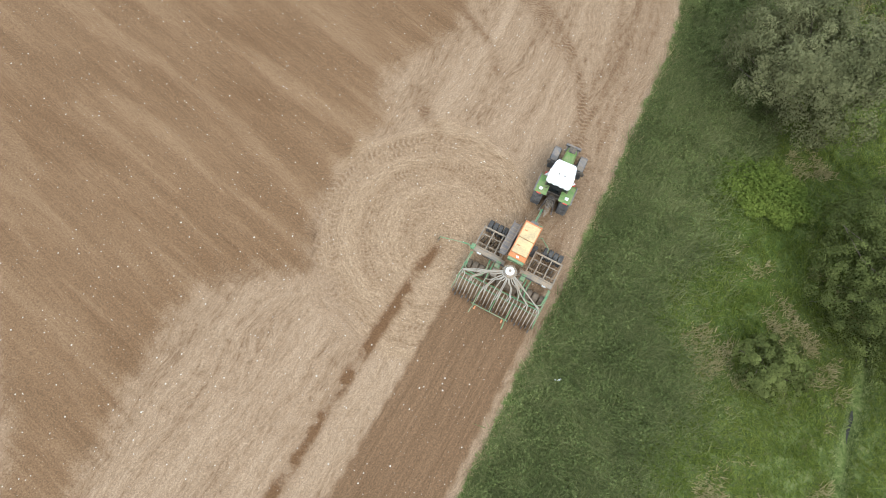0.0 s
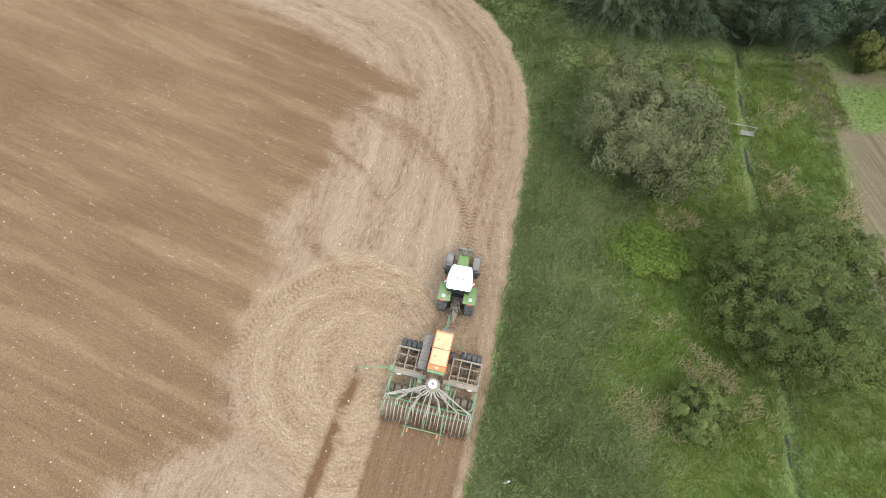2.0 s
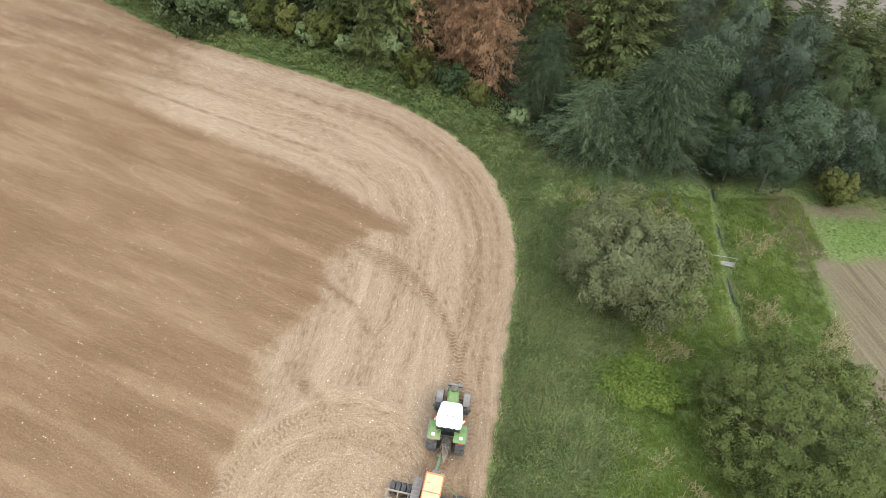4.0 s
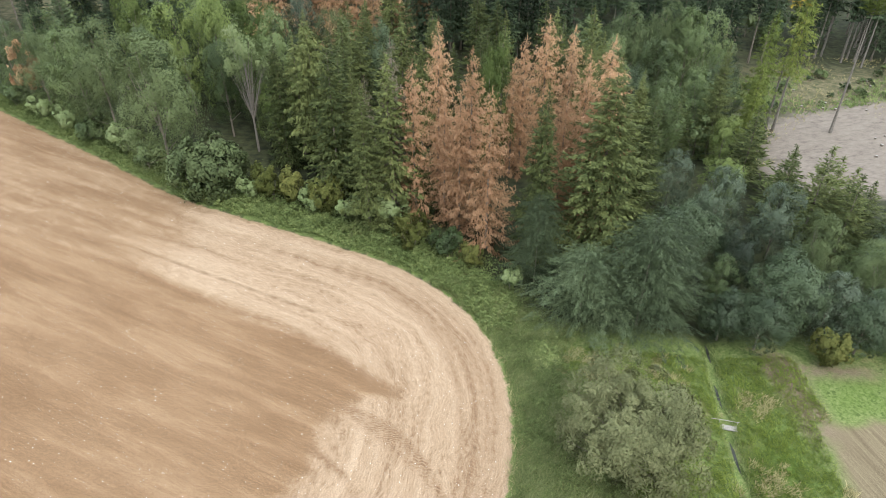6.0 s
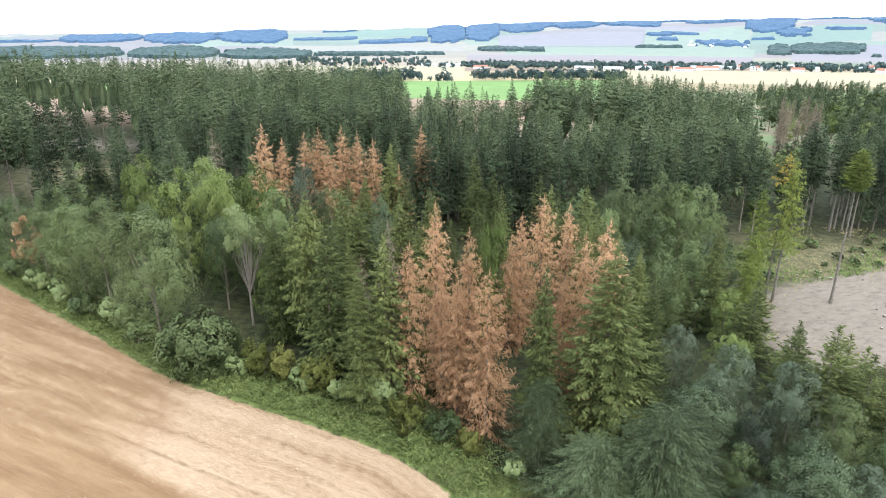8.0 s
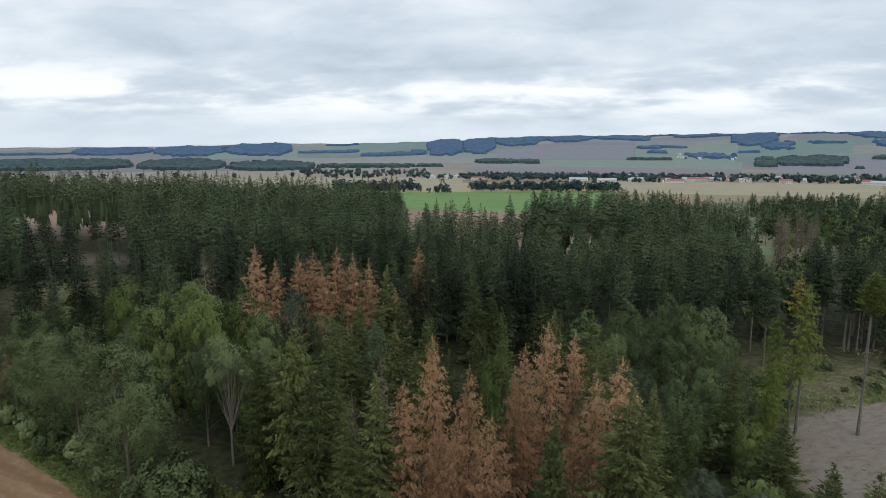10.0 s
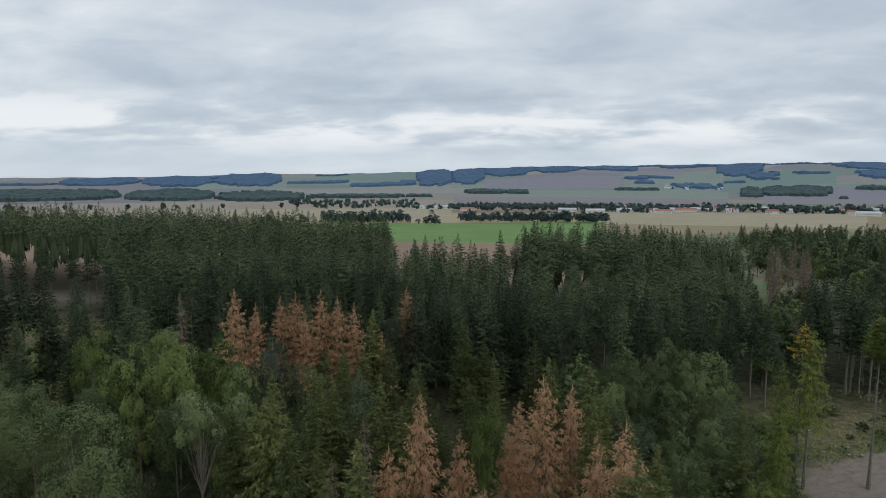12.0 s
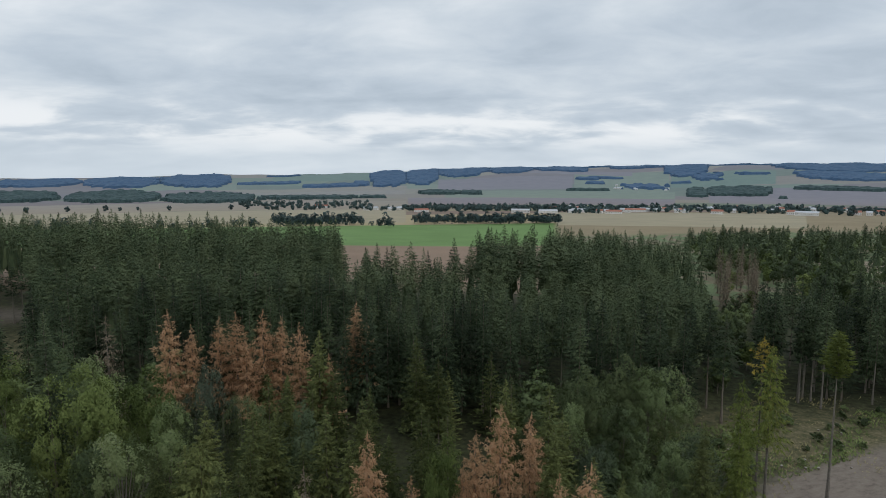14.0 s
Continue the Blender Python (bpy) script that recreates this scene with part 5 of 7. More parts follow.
def blade_field(name, label, seed, n, xr, yr, keep, size, lean, material, wide=0.16, blades=3):
    """Tufts of long narrow blades leaning with the wind."""
    rng = np.random.default_rng(seed)
    x, y = rng.uniform(*xr, n), rng.uniform(*yr, n)
    ok = keep(x, y, rng)
    x, y = x[ok], y[ok]
    z = height(x, y)
    out = []
    for k in range(blades):
        m = len(x)
        h = rng.uniform(0.6, 1.2, m) * size * (1 + 0.45 * wobble(x, y, 1.7, 0.3) + 0.35 * wobble(x, y, 4.1, 1.2))
        a = np.radians(lean + 38 * wobble(x, y, 0.5, 1.0)) + rng.normal(0, 1.1, m)
        l = h * rng.uniform(0.5, 1.1, m)
        bx, by = x + rng.normal(0, 0.10, m), y + rng.normal(0, 0.10, m)
        dx, dy = np.cos(a), np.sin(a)
        w = wide * size * rng.uniform(0.6, 1.3, m)
        base = np.stack([bx, by, z - 0.02], 1)
        mid = base + np.stack([dx * l * 0.45, dy * l * 0.45, h * 0.75], 1)
        tip = base + np.stack([dx * l, dy * l, h * rng.uniform(0.55, 1.0, m)], 1)
        side = np.stack([-dy * w, dx * w, 0 * w], 1)
        out.append(np.stack([base + (mid - base) * 0.3 - side, base + (mid - base) * 0.3 + side, tip], 1))
    return tagged(new(name, tri_mesh(name, np.concatenate(out).reshape(-1, 3), material)), label, "vegetation", kind="stuff")


def dens(x, y, rng, base):
    return rng.uniform(0, 1, len(x)) < base


def verge_keep(x, y, rng):
    d = -signed(x, y, FIELD)
    edge = 7.4 + 1.8 * np.sin(y * 0.23) + 1.2 * np.sin(y * 0.61 + 1)
    edge = np.where(y > 52, 5.5, edge)
    fall = np.where(d < edge, 1.0, np.exp(-(d - edge) / 1.3))
    return (d > 0.25 + 0.25 * np.sin(y * 1.9)) & (rng.uniform(0, 1, len(x)) < fall * np.clip(d / 0.9, 0.25, 1)) & (line_distance(x, y, STREAM) > 0.8)


def meadow_keep(x, y, rng):
    d = -signed(x, y, FIELD)
    return (d > 5.5) & (line_distance(x, y, STREAM) > 0.55) & (signed(x, y, TILLED) < -0.2) & (rng.uniform(0, 1, len(x)) < 0.9)


def straw_keep(x, y, rng):
    d = -signed(x, y, FIELD)
    spots = wobble(x, y, 0.42, 0.6) + 0.6 * wobble(x, y, 1.3, 1.9)
    return ((d > 5.0) & (spots + 0.5 * rng.uniform(0, 1, len(x)) > 1.1) | (np.abs(d - 0.5) < 0.35) & (rng.uniform(0, 1, len(x)) < 0.35)) & (line_distance(x, y, STREAM) > 0.6) & (signed(x, y, TILLED) < 0.6)


def weed_field(name, label, seed, n, xr, yr, keep, high, leaf, material):
    """Dense broad-leaved weeds: leaves at many heights over a billowing top."""
    rng = np.random.default_rng(seed)
    x, y = rng.uniform(*xr, n), rng.uniform(*yr, n)
    ok = keep(x, y, rng)
    x, y = x[ok], y[ok]
    m = len(x)
    top = high * (0.75 + 0.35 * wobble(x, y, 1.5, 0.4) + 0.3 * wobble(x, y, 3.7, 1.6))
    z = height(x, y) + np.maximum(0.03, top * (1 - 0.75 * rng.uniform(0, 1, m) ** 1.6))
    nor = rng.normal(size=(m, 3)) * 0.6 + np.array([0.15, 0.1, 0.9])
    return tagged(new(name, leaf_mesh(name, np.stack([x, y, z], 1), nor, leaf, material, rng, 2.4)), label, "vegetation", kind="stuff")


weed_field("tall_weeds", "thick dark green nettles and weeds along the field edge", 70, 215000, (-2, 17), (-4, 60), verge_keep, 0.85, 0.075, M_HERB)
blade_field("reed_grass", "long leaning reed grass among the weeds", 71, 105000, (-2, 17), (-4, 60), verge_keep, 0.78, 25, M_REED, 0.038, 2)
weed_field("edge_weeds", "dark green weeds between field and wood", 72, 620000, (-72, 10), (52, 112), verge_keep, 1.1, 0.125, M_HERB)
blade_field("meadow_grass", "uneven bright green meadow grass", 73, 95000, (4, 38), (-2, 50), meadow_keep, 0.34, 200, M_GRASS, 0.09)
blade_field("dry_grass", "patches of straw-coloured dry grass", 74, 90000, (0, 38), (-2, 50), straw_keep, 0.50, 15, M_STRAW, 0.07, 2)
blade_field("clearing_growth", "rough green growth on the felled slope", 75, 26000, (50, 130), (80, 142), lambda x, y, r: (signed(x, y, CUTOVER) < 1.0) & (y > 72 + 0.5 * (x - 40)) & (y < 100 + 0.55 * x) & (wobble(x, y, 0.16, 0.7) + 0.9 * r.uniform(0, 1, len(x)) > 0.55), 0.7, 80, M_HERB, 0.2, 2)

blade_field("bank_grass", "dark grass hanging over the brook", 76, 60000, (20, 34), (-6, 52), lambda x, y, r: (np.abs(line_distance(x, y, STREAM) - 0.55) < 0.2), 0.36, 120, M_HERB, 0.08, 2)
blade_field("brushwood", "pale felling waste and dry twigs on the slope", 77, 9000, (52, 140), (80, 150), lambda x, y, r: (signed(x, y, CUTOVER) < 6.0) & (y > 76 + 0.5 * (x - 40)) & (y < 102 + 0.55 * x) & (wobble(x, y, 0.2, 0.4) + 0.8 * r.uniform(0, 1, len(x)) > 0.5), 0.6, 10, M_STRAW, 0.12, 2)

# low bushes and stumps on the felled slope
RNG_C = random.Random(21)
slope_bush = Kind(lambda: make_broadleaf("bush", "low green bush among felling waste", 79, 1.6, 1.7, M_GREEN, M_BARK, 20, 24, 0.16, 0.3, 0.03, 3, 4, bottom=0.05, fill=1.5, category="bush"))
for k in range(46):
    x = RNG_C.uniform(60, 118)
    y = RNG_C.uniform(108 + 0.32 * (x - 60), 128 + 0.35 * (x - 60))
    if signed(np.array(x), np.array(y), CUTOVER) > -0.5:
        continue
    slope_bush.at(stand(x, y, RNG_C.uniform(0.5, 1.2), rng=RNG_C, wide=1.3), group="bushes on the slope")
stump = Kind(lambda: make_stump())


def make_stump():
    ob = thing("tree_stump", "pale sawn tree stump on the felled slope", "stump")
    part("stump_wood", Geo().lathe([(-0.2, 0.34), (0.0, 0.30), (0.12, 0.24), (0.34, 0.22)], 10, "z"), M_BARK, ob)
    part("sawn_face", Geo().lathe([(0.34, 0.20), (0.352, 0.20)], 10, "z"), M_WOOD, ob, "pale sawn wood")
    return ob


for k in range(26):
    x = RNG_C.uniform(60, 105)
    y = RNG_C.uniform(92 + 0.3 * (x - 60), 124 + 0.35 * (x - 60))
    stump.at(stand(x, y, RNG_C.uniform(0.8, 1.4), rng=RNG_C), group="tree stumps")

# field stones and clods


def pebble_field(name, label, seed, n, xr, yr, keep, lo, hi, material, flat=0.6):
    rng = np.random.default_rng(seed)
    x, y = rng.uniform(*xr, n), rng.uniform(*yr, n)
    ok = keep(x, y)
    x, y = x[ok], y[ok]
    m = len(x)
    s = lo + (hi - lo) * rng.uniform(0, 1, m) ** 4
    octa = np.array([(1, 0, 0), (0, 1, 0), (-1, 0, 0), (0, -1, 0), (0, 0, 1), (0, 0, -0.6)], float)
    v = octa[None] * rng.uniform(0.65, 1.35, (m, 6, 1)) * s[:, None, None] * np.array([1, 1, flat])
    a = rng.uniform(0, 6.28, m)[:, None]
    v = np.stack([v[..., 0] * np.cos(a) - v[..., 1] * np.sin(a) + x[:, None], v[..., 0] * np.sin(a) + v[..., 1] * np.cos(a) + y[:, None], v[..., 2] + (height(x, y) + 0.12 * s)[:, None]], -1)
    tri = np.array([(0, 1, 4), (1, 2, 4), (2, 3, 4), (3, 0, 4), (1, 0, 5), (2, 1, 5), (3, 2, 5), (0, 3, 5)])
    f = (tri[None] + 6 * np.arange(m)[:, None, None]).reshape(-1, 3)
    me = bpy.data.meshes.new(name)
    me.from_pydata(v.reshape(-1, 3).tolist(), [], f.tolist())
    me.materials.append(material)
    return tagged(new(name, me), label, "stones", kind="stuff")


pebble_field("field_stones", "pale stones scattered over the tilled soil", 82, 17000, (-70, 9), (-10, 100), lambda x, y: signed(x, y, FIELD) > 0.4, 0.013, 0.060, M_STONE)
pebble_field("soil_clods", "dry clods on the tyre-marked headland", 83, 3000, (-26, 9), (-3, 62), lambda x, y: signed(x, y, FIELD) > 0.2, 0.02, 0.06, M_CLOD)

# brook and footbridge
g = Geo()
run = [p for p in STREAM if p[1] < 75]
v, f = [], []
for i, (x, y) in enumerate(run):
    d = np.array(run[min(i + 1, len(run) - 1)]) - np.array(run[max(i - 1, 0)])
    n = np.array([d[1], -d[0]]) / np.hypot(*d)
    z = hz(x, y) + 0.12
    v += [(x - n[0] * 0.13, y - n[1] * 0.13, z), (x + n[0] * 0.13, y + n[1] * 0.13, z)]
    if i:
        f.append((2 * i - 2, 2 * i - 1, 2 * i + 1, 2 * i))
wm, wnt, wb = fresh("brook_water")
put(wnt, wb.inputs["Base Color"], rampn(wnt, noisen(wnt, coords(wnt), 2.0), [(0.3, (0.02, 0.022, 0.016)), (0.7, (0.05, 0.05, 0.04))]))
wb.inputs["Roughness"].default_value = 0.55
wb.inputs["Specular IOR Level"].default_value = 0.25
put(wnt, wb.inputs["Normal"], bumpn(wnt, noisen(wnt, coords(wnt), 9.0), 0.25, 0.02))
tagged(new("water", Geo().add(v, f).mesh("water", wm)), "narrow dark brook in a grassy ditch", "water", kind="structure")

bridge = thing("footbridge", "small weathered plank footbridge over the brook", "bridge", m=pose(28.4, 41.4, hz(28.4, 43.5) + 0.25, 0, 0, -14) @ Matrix.Scale(0.72, 4))
for k in range(9):
    part("plank", Geo().box(-0.95 + 0.24 * k, 0, 0.0 + 0.006 * (k % 3), 0.2, 0.85, 0.045, 0.008), M_WOOD, bridge)
for sy in (-0.3, 0.3):
    part("beam", Geo().box(0, sy, -0.09, 2.4, 0.1, 0.12, 0.01), M_WOOD, bridge)
for sx in (-1.1, 1.1):
    part("post", Geo().box(sx, 0.46, 0.25, 0.08, 0.08, 1.0, 0.01), M_WOOD, bridge)
part("rail", Geo().tube([(-2.2, 0.46, 0.72), (-0.4, 0.47, 0.76), (1.3, 0.46, 0.74)], 0.045, 6), M_WOOD, bridge)
scrap = Geo().add([(-0.26, -0.05, 0.62), (0.0, -0.12, 0.66), (0.3, 0.02, 0.70), (0.24, 0.14, 0.66), (0.0, 0.06, 0.64), (-0.24, 0.05, 0.63), (-0.26, -0.05, 0.60), (0.0, -0.12, 0.64), (0.3, 0.02, 0.68), (0.24, 0.14, 0.64), (0.0, 0.06, 0.62), (-0.24, 0.05, 0.61)],
                  [(0, 1, 4, 5), (1, 2, 3, 4), (6, 11, 10, 7), (7, 10, 9, 8), (0, 6, 7, 1), (1, 7, 8, 2), (2, 8, 9, 3), (3, 9, 10, 4), (4, 10, 11, 5), (5, 11, 6, 0)])
tagged(new("plastic_scrap", scrap.mesh("plastic_scrap", rough_material("white_plastic", (0.7, 0.72, 0.75), (0.85, 0.86, 0.88), 3, 0.4, 0.1))), "scrap of white plastic caught in the tall weeds", "litter").matrix_basis = stand(5.0, 9.6, 0.8, 15)


# ---- tractor and seed drill ----
M_GREENP = paint_material("green_machine_paint", (0.085, 0.215, 0.035), dirt=0.35)
M_DRILLG = paint_material("drill_green_paint", (0.060, 0.230, 0.095), dirt=0.55)
M_ORANGE = paint_material("orange_machine_paint", (0.62, 0.185, 0.045), dirt=0.3)
M_COVER = paint_material("yellow_hopper_cover", (0.64, 0.50, 0.25), dirt=0.5, rough=0.6)
M_WHITEP = paint_material("white_cab_roof", (0.80, 0.81, 0.80), dirt=0.06, rough=0.4)
M_GREYP = paint_material("grey_machine_paint", (0.12, 0.125, 0.135), dirt=0.45, rough=0.5)
M_PALEG = paint_material("dusty_steel", (0.20, 0.18, 0.15), dirt=0.8, rough=0.6)
M_IRON = paint_material("dark_iron", (0.030, 0.030, 0.032), dirt=0.35, rough=0.5)
M_TYRE = rough_material("tyre_rubber", (0.040, 0.040, 0.041), (0.120, 0.112, 0.102), 2.5, 0.85, 0.3, 0.01)
M_EARTHY = rough_material("earth_covered_rubber", (0.10, 0.075, 0.052), (0.20, 0.15, 0.105), 3.0, 0.95, 0.5, 0.02)
M_HOSE = paint_material("pale_seed_hose", (0.36, 0.34, 0.29), dirt=0.5, rough=0.5)
M_GLASS = rough_material("dark_cab_glass", (0.012, 0.016, 0.016), (0.025, 0.03, 0.03), 1.0, 0.06, 0.0)
M_LAMP = rough_material("lamp_glass", (0.75, 0.77, 0.78), (0.88, 0.88, 0.86), 3.0, 0.2, 0.0)
M_RED = paint_material("red_marker_board", (0.55, 0.06, 0.04), dirt=0.15)
M_STEEL = paint_material("worn_disc_steel", (0.30, 0.28, 0.26), dirt=0.5, rough=0.4, metal=0.6)


def wheel(name, parent, x, y, r, w, rim_mat, lugs=22, rim=0.55, label=""):
    """A lugged tyre on a dished rim, turning about x."""
    s = 1 if x >= 0 else -1
    p = [(-w / 2, r * 0.60), (-w / 2, r * 0.88), (-w * 0.42, r * 0.95), (0, r * 0.965), (w * 0.42, r * 0.95), (w / 2, r * 0.88), (w / 2, r * 0.60)]
    g = Geo().lathe(p, 28, "x", (x, y, r))
    for k in range(lugs):
        for side in (-1, 1):
            a = 2 * math.pi * (k + 0.5 * (side > 0)) / lugs
            m = Matrix.Rotation(a, 4, "X") @ Matrix.Translation((0, 0, r * 0.965)) @ Matrix.Rotation(radians(38 * side), 4, "Z")
            c = Matrix.Translation((x, y, r)) @ m
            g.box(*(c @ Vector((side * w * 0.22, 0, 0))), w * 0.5, r * 0.055, r * 0.07, 0, c.to_3x3().to_4x4())
    ob = part(name, g, M_TYRE, parent, label)
    q = [(-w * 0.3, r * 0.1), (-w * 0.3, r * rim), (w * 0.3, r * rim), (w * 0.3, r * 0.1)]
    part("rim", Geo().lathe(q, 20, "x", (x + s * w * 0.05, y, r)), rim_mat, ob)
    return ob


def make_tractor(m):
    ob = thing("tractor", "green tractor with a white cab roof pulling the seed drill", "tractor", m=m)
    for x in (-0.98, 0.98):
        wheel("rear_wheel", ob, x, 0, 1.02, 0.70, M_GREYP, 22, 0.55, "large dusty lugged rear tyre")
        wheel("front_wheel", ob, x * 1.02, 3.0, 0.80, 0.58, M_GREYP, 20, 0.55, "lugged front tyre")
        s = 1 if x > 0 else -1
        # curved rear wing
        prof = [(-0.70, 2.04), (-0.52, 2.14), (-0.25, 2.20), (0.1, 2.22), (0.6, 2.12), (0.85, 1.9)]
        v = [(x + dx, y, z - dz) for y, z in prof for dx, dz in ((-0.36 * s - 0.16 * s, 0), (0.36 * s, 0), (0.36 * s, 0.05), (-0.36 * s - 0.16 * s, 0.05))]
        f = [(4 * i + a, 4 * i + b, 4 * i + 4 + b, 4 * i + 4 + a) for i in range(5) for a, b in ((0, 1), (1, 2), (2, 3), (3, 0))] + [(0, 1, 2, 3), (20, 23, 22, 21)]
        wing = part("wing", Geo().add(v, f), M_GREENP, ob)
        part("wing_edge", Geo().tube([(x + 0.37 * s, y, z) for y, z in prof], 0.05, 6), M_GREYP, wing, "black rubber wing edge")
        part("work_lamp", Geo().box(x - 0.02 * s, -0.42, 2.22, 0.24, 0.22, 0.06, 0.02), M_LAMP, wing, "white work lamp")
        part("tail_lamp", Geo().box(x, -0.71, 2.0, 0.34, 0.08, 0.10, 0.02), M_RED, wing, "red tail lamp")
        part("marker_board", Geo().box(x - 0.02 * s, 0.86, 2.05, 0.36, 0.05, 0.36, 0.01, Matrix.Rotation(radians(-35), 4, "X")), M_RED, ob, "red and white warning board")
        part("board_stripe", Geo().box(x - 0.02 * s, 0.85, 2.09, 0.13, 0.06, 0.37, 0.0, Matrix.Rotation(radians(-35), 4, "X") @ Matrix.Rotation(radians(35), 4, "Y")), M_WHITEP, ob, "white board stripe")
        part("mirror_arm", Geo().tube([(0.72 * s, 1.55, 2.5), (1.15 * s, 1.7, 2.6), (1.2 * s, 1.7, 2.3)], 0.025, 6), M_IRON, ob)
        part("mirror", Geo().box(1.24 * s, 1.72, 2.3, 0.26, 0.1, 0.4, 0.04), M_IRON, ob)
        part("front_wing", Geo().tube([(x * 1.02 - 0.24, 2.55 + 0.0, 1.55), (x * 1.02 - 0.24, 3.0, 1.72), (x * 1.02 - 0.24, 3.45, 1.55)], 0.02, 4).box(x * 1.02, 2.98, 1.68, 0.5, 0.62, 0.05, 0.02).box(x * 1.02, 3.42, 1.58, 0.5, 0.34, 0.05, 0.02, Matrix.Rotation(radians(-38), 4, "X")).box(x * 1.02, 2.54, 1.58, 0.5, 0.34, 0.05, 0.02, Matrix.Rotation(radians(38), 4, "X")), M_GREYP, ob)
        part("step", Geo().box(0.78 * s, 1.5, 0.75, 0.35, 0.5, 0.05, 0.01).box(0.78 * s, 1.5, 1.1, 0.32, 0.5, 0.05, 0.01).box(0.64 * s, 1.5, 0.95, 0.05, 0.5, 0.9, 0.01), M_IRON, ob)
        part("tank", Geo().box(0.62 * s, 2.05, 0.85, 0.42, 0.9, 0.7, 0.08), M_IRON, ob)
    part("axle", Geo().tube([(-1.0, 0, 1.02), (1.0, 0, 1.02)], 0.17, 10), M_GREYP, ob)
    part("front_axle", Geo().tube([(-1.0, 3.0, 0.8), (1.0, 3.0, 0.8)], 0.12, 10), M_GREYP, ob)
    part("chassis", Geo().box(0, 1.4, 1.0, 0.62, 4.4, 0.6, 0.08), M_IRON, ob)
    # bonnet: narrows and falls to the front
    sec = [(1.55, 0.46, 2.02), (2.2, 0.45, 2.0), (3.0, 0.42, 1.92), (3.55, 0.38, 1.78), (3.85, 0.3, 1.6)]
    v = []
    for y, w, z in sec:
        v += [(-w, y, 1.15), (-w, y, z - 0.16), (-w * 0.72, y, z), (w * 0.72, y, z), (w, y, z - 0.16), (w, y, 1.15)]
    f = [(6 * i + k, 6 * i + (k + 1) % 6, 6 * i + 6 + (k + 1) % 6, 6 * i + 6 + k) for i in range(4) for k in range(6)] + [(0, 5, 4, 3, 2, 1), (24, 25, 26, 27, 28, 29)]
    part("bonnet", Geo().add(v, f), M_GREENP, ob, "green bonnet")
    part("grille", Geo().box(0, 3.55, 1.80, 0.52, 0.62, 0.06, 0.02, Matrix.Rotation(radians(-17), 4, "X")).box(0, 3.88, 1.38, 0.52, 0.06, 0.42, 0.02), M_IRON, ob, "black bonnet nose")
    part("exhaust", Geo().tube([(0.62, 1.72, 1.2), (0.62, 1.72, 2.75), (0.62, 1.66, 2.9)], 0.07, 10), M_IRON, ob)
    part("air_intake", Geo().tube([(-0.6, 1.72, 1.2), (-0.6, 1.72, 2.4)], 0.06, 10), M_IRON, ob)
    part("front_linkage", Geo().box(0, 4.05, 0.85, 0.75, 0.32, 0.55, 0.05).box(-0.42, 4.22, 0.72, 0.12, 0.7, 0.14, 0.03).box(0.42, 4.22, 0.72, 0.12, 0.7, 0.14, 0.03).box(0, 4.12, 1.28, 1.15, 0.2, 0.22, 0.04), M_GREYP, ob, "grey front linkage and weight")
    # cab
    part("cab_glass", Geo().prism([(-0.78, -0.02), (0.78, -0.02), (0.80, 1.0), (0.6, 1.66), (-0.6, 1.66), (-0.80, 1.0)], 1.45, 2.92, 0.98), M_GLASS, ob, "dark cab windows")
    for x, y in ((-0.79, -0.03), (0.79, -0.03), (-0.81, 1.0), (0.81, 1.0), (-0.6, 1.67), (0.6, 1.67)):
        part("pillar", Geo().tube([(x, y, 1.45), (x * 0.985, y * 0.985, 2.95)], 0.045, 6), M_IRON, ob)
    part("cab_base", Geo().prism([(-0.80, -0.08), (0.80, -0.08), (0.82, 1.0), (0.62, 1.7), (-0.62, 1.7), (-0.82, 1.0)], 1.1, 1.5), M_IRON, ob)
    outline = [(-0.80, -0.16), (-0.88, -0.04), (-0.90, 0.7), (-0.74, 1.55), (-0.62, 1.72), (0.62, 1.72), (0.74, 1.55), (0.90, 0.7), (0.88, -0.04), (0.80, -0.16)]
    roof = part("roof", Geo().prism(outline, 2.93, 3.08).prism([(x * 0.94, 0.78 + (y - 0.78) * 0.94) for x, y in outline], 3.08, 3.16), M_WHITEP, ob, "white cab roof")
    for x in (-0.2, 0.2):
        part("aerial", Geo().tube([(x, 0.62, 3.15), (x, 0.62, 3.23)], 0.045, 8), M_IRON, roof)
    for x in (-0.6, -0.25, 0.25, 0.6):
        part("roof_lamp", Geo().box(x, -0.19, 3.0, 0.2, 0.06, 0.1, 0.02), M_LAMP, roof)
    # rear linkage and hoses
    for s in (-1, 1):
        part("lift_arm", Geo().tube([(0.25 * s, -0.3, 1.4), (0.34 * s, -0.95, 1.25), (0.42 * s, -1.05, 0.75)], 0.06, 6), M_IRON, ob)
        part("lower_link", Geo().tube([(0.3 * s, -0.2, 0.6), (0.45 * s, -1.25, 0.65)], 0.06, 6), M_GREYP, ob)
    part("top_link", Geo().tube([(0, -0.35, 1.35), (0.02, -1.15, 1.15)], 0.05, 6), M_GREYP, ob)
    part("valve_block", Geo().box(0, -0.42, 1.3, 0.5, 0.25, 0.4, 0.03), M_IRON, ob)
    part("ladder_wiper", Geo().tube([(-0.52, -0.08, 2.2), (-0.70, -0.35, 2.3)], 0.03, 5), M_IRON, ob)
    for k in range(5):
        x = -0.16 + 0.08 * k
        part("hose", Geo().tube([(x, -0.5, 1.35), (x * 1.4, -0.85, 1.5), (x * 0.8 + 0.05, -1.3, 1.05), (0.02, -1.8, 0.95)], 0.02, 5), M_PALEG, ob)
    return ob


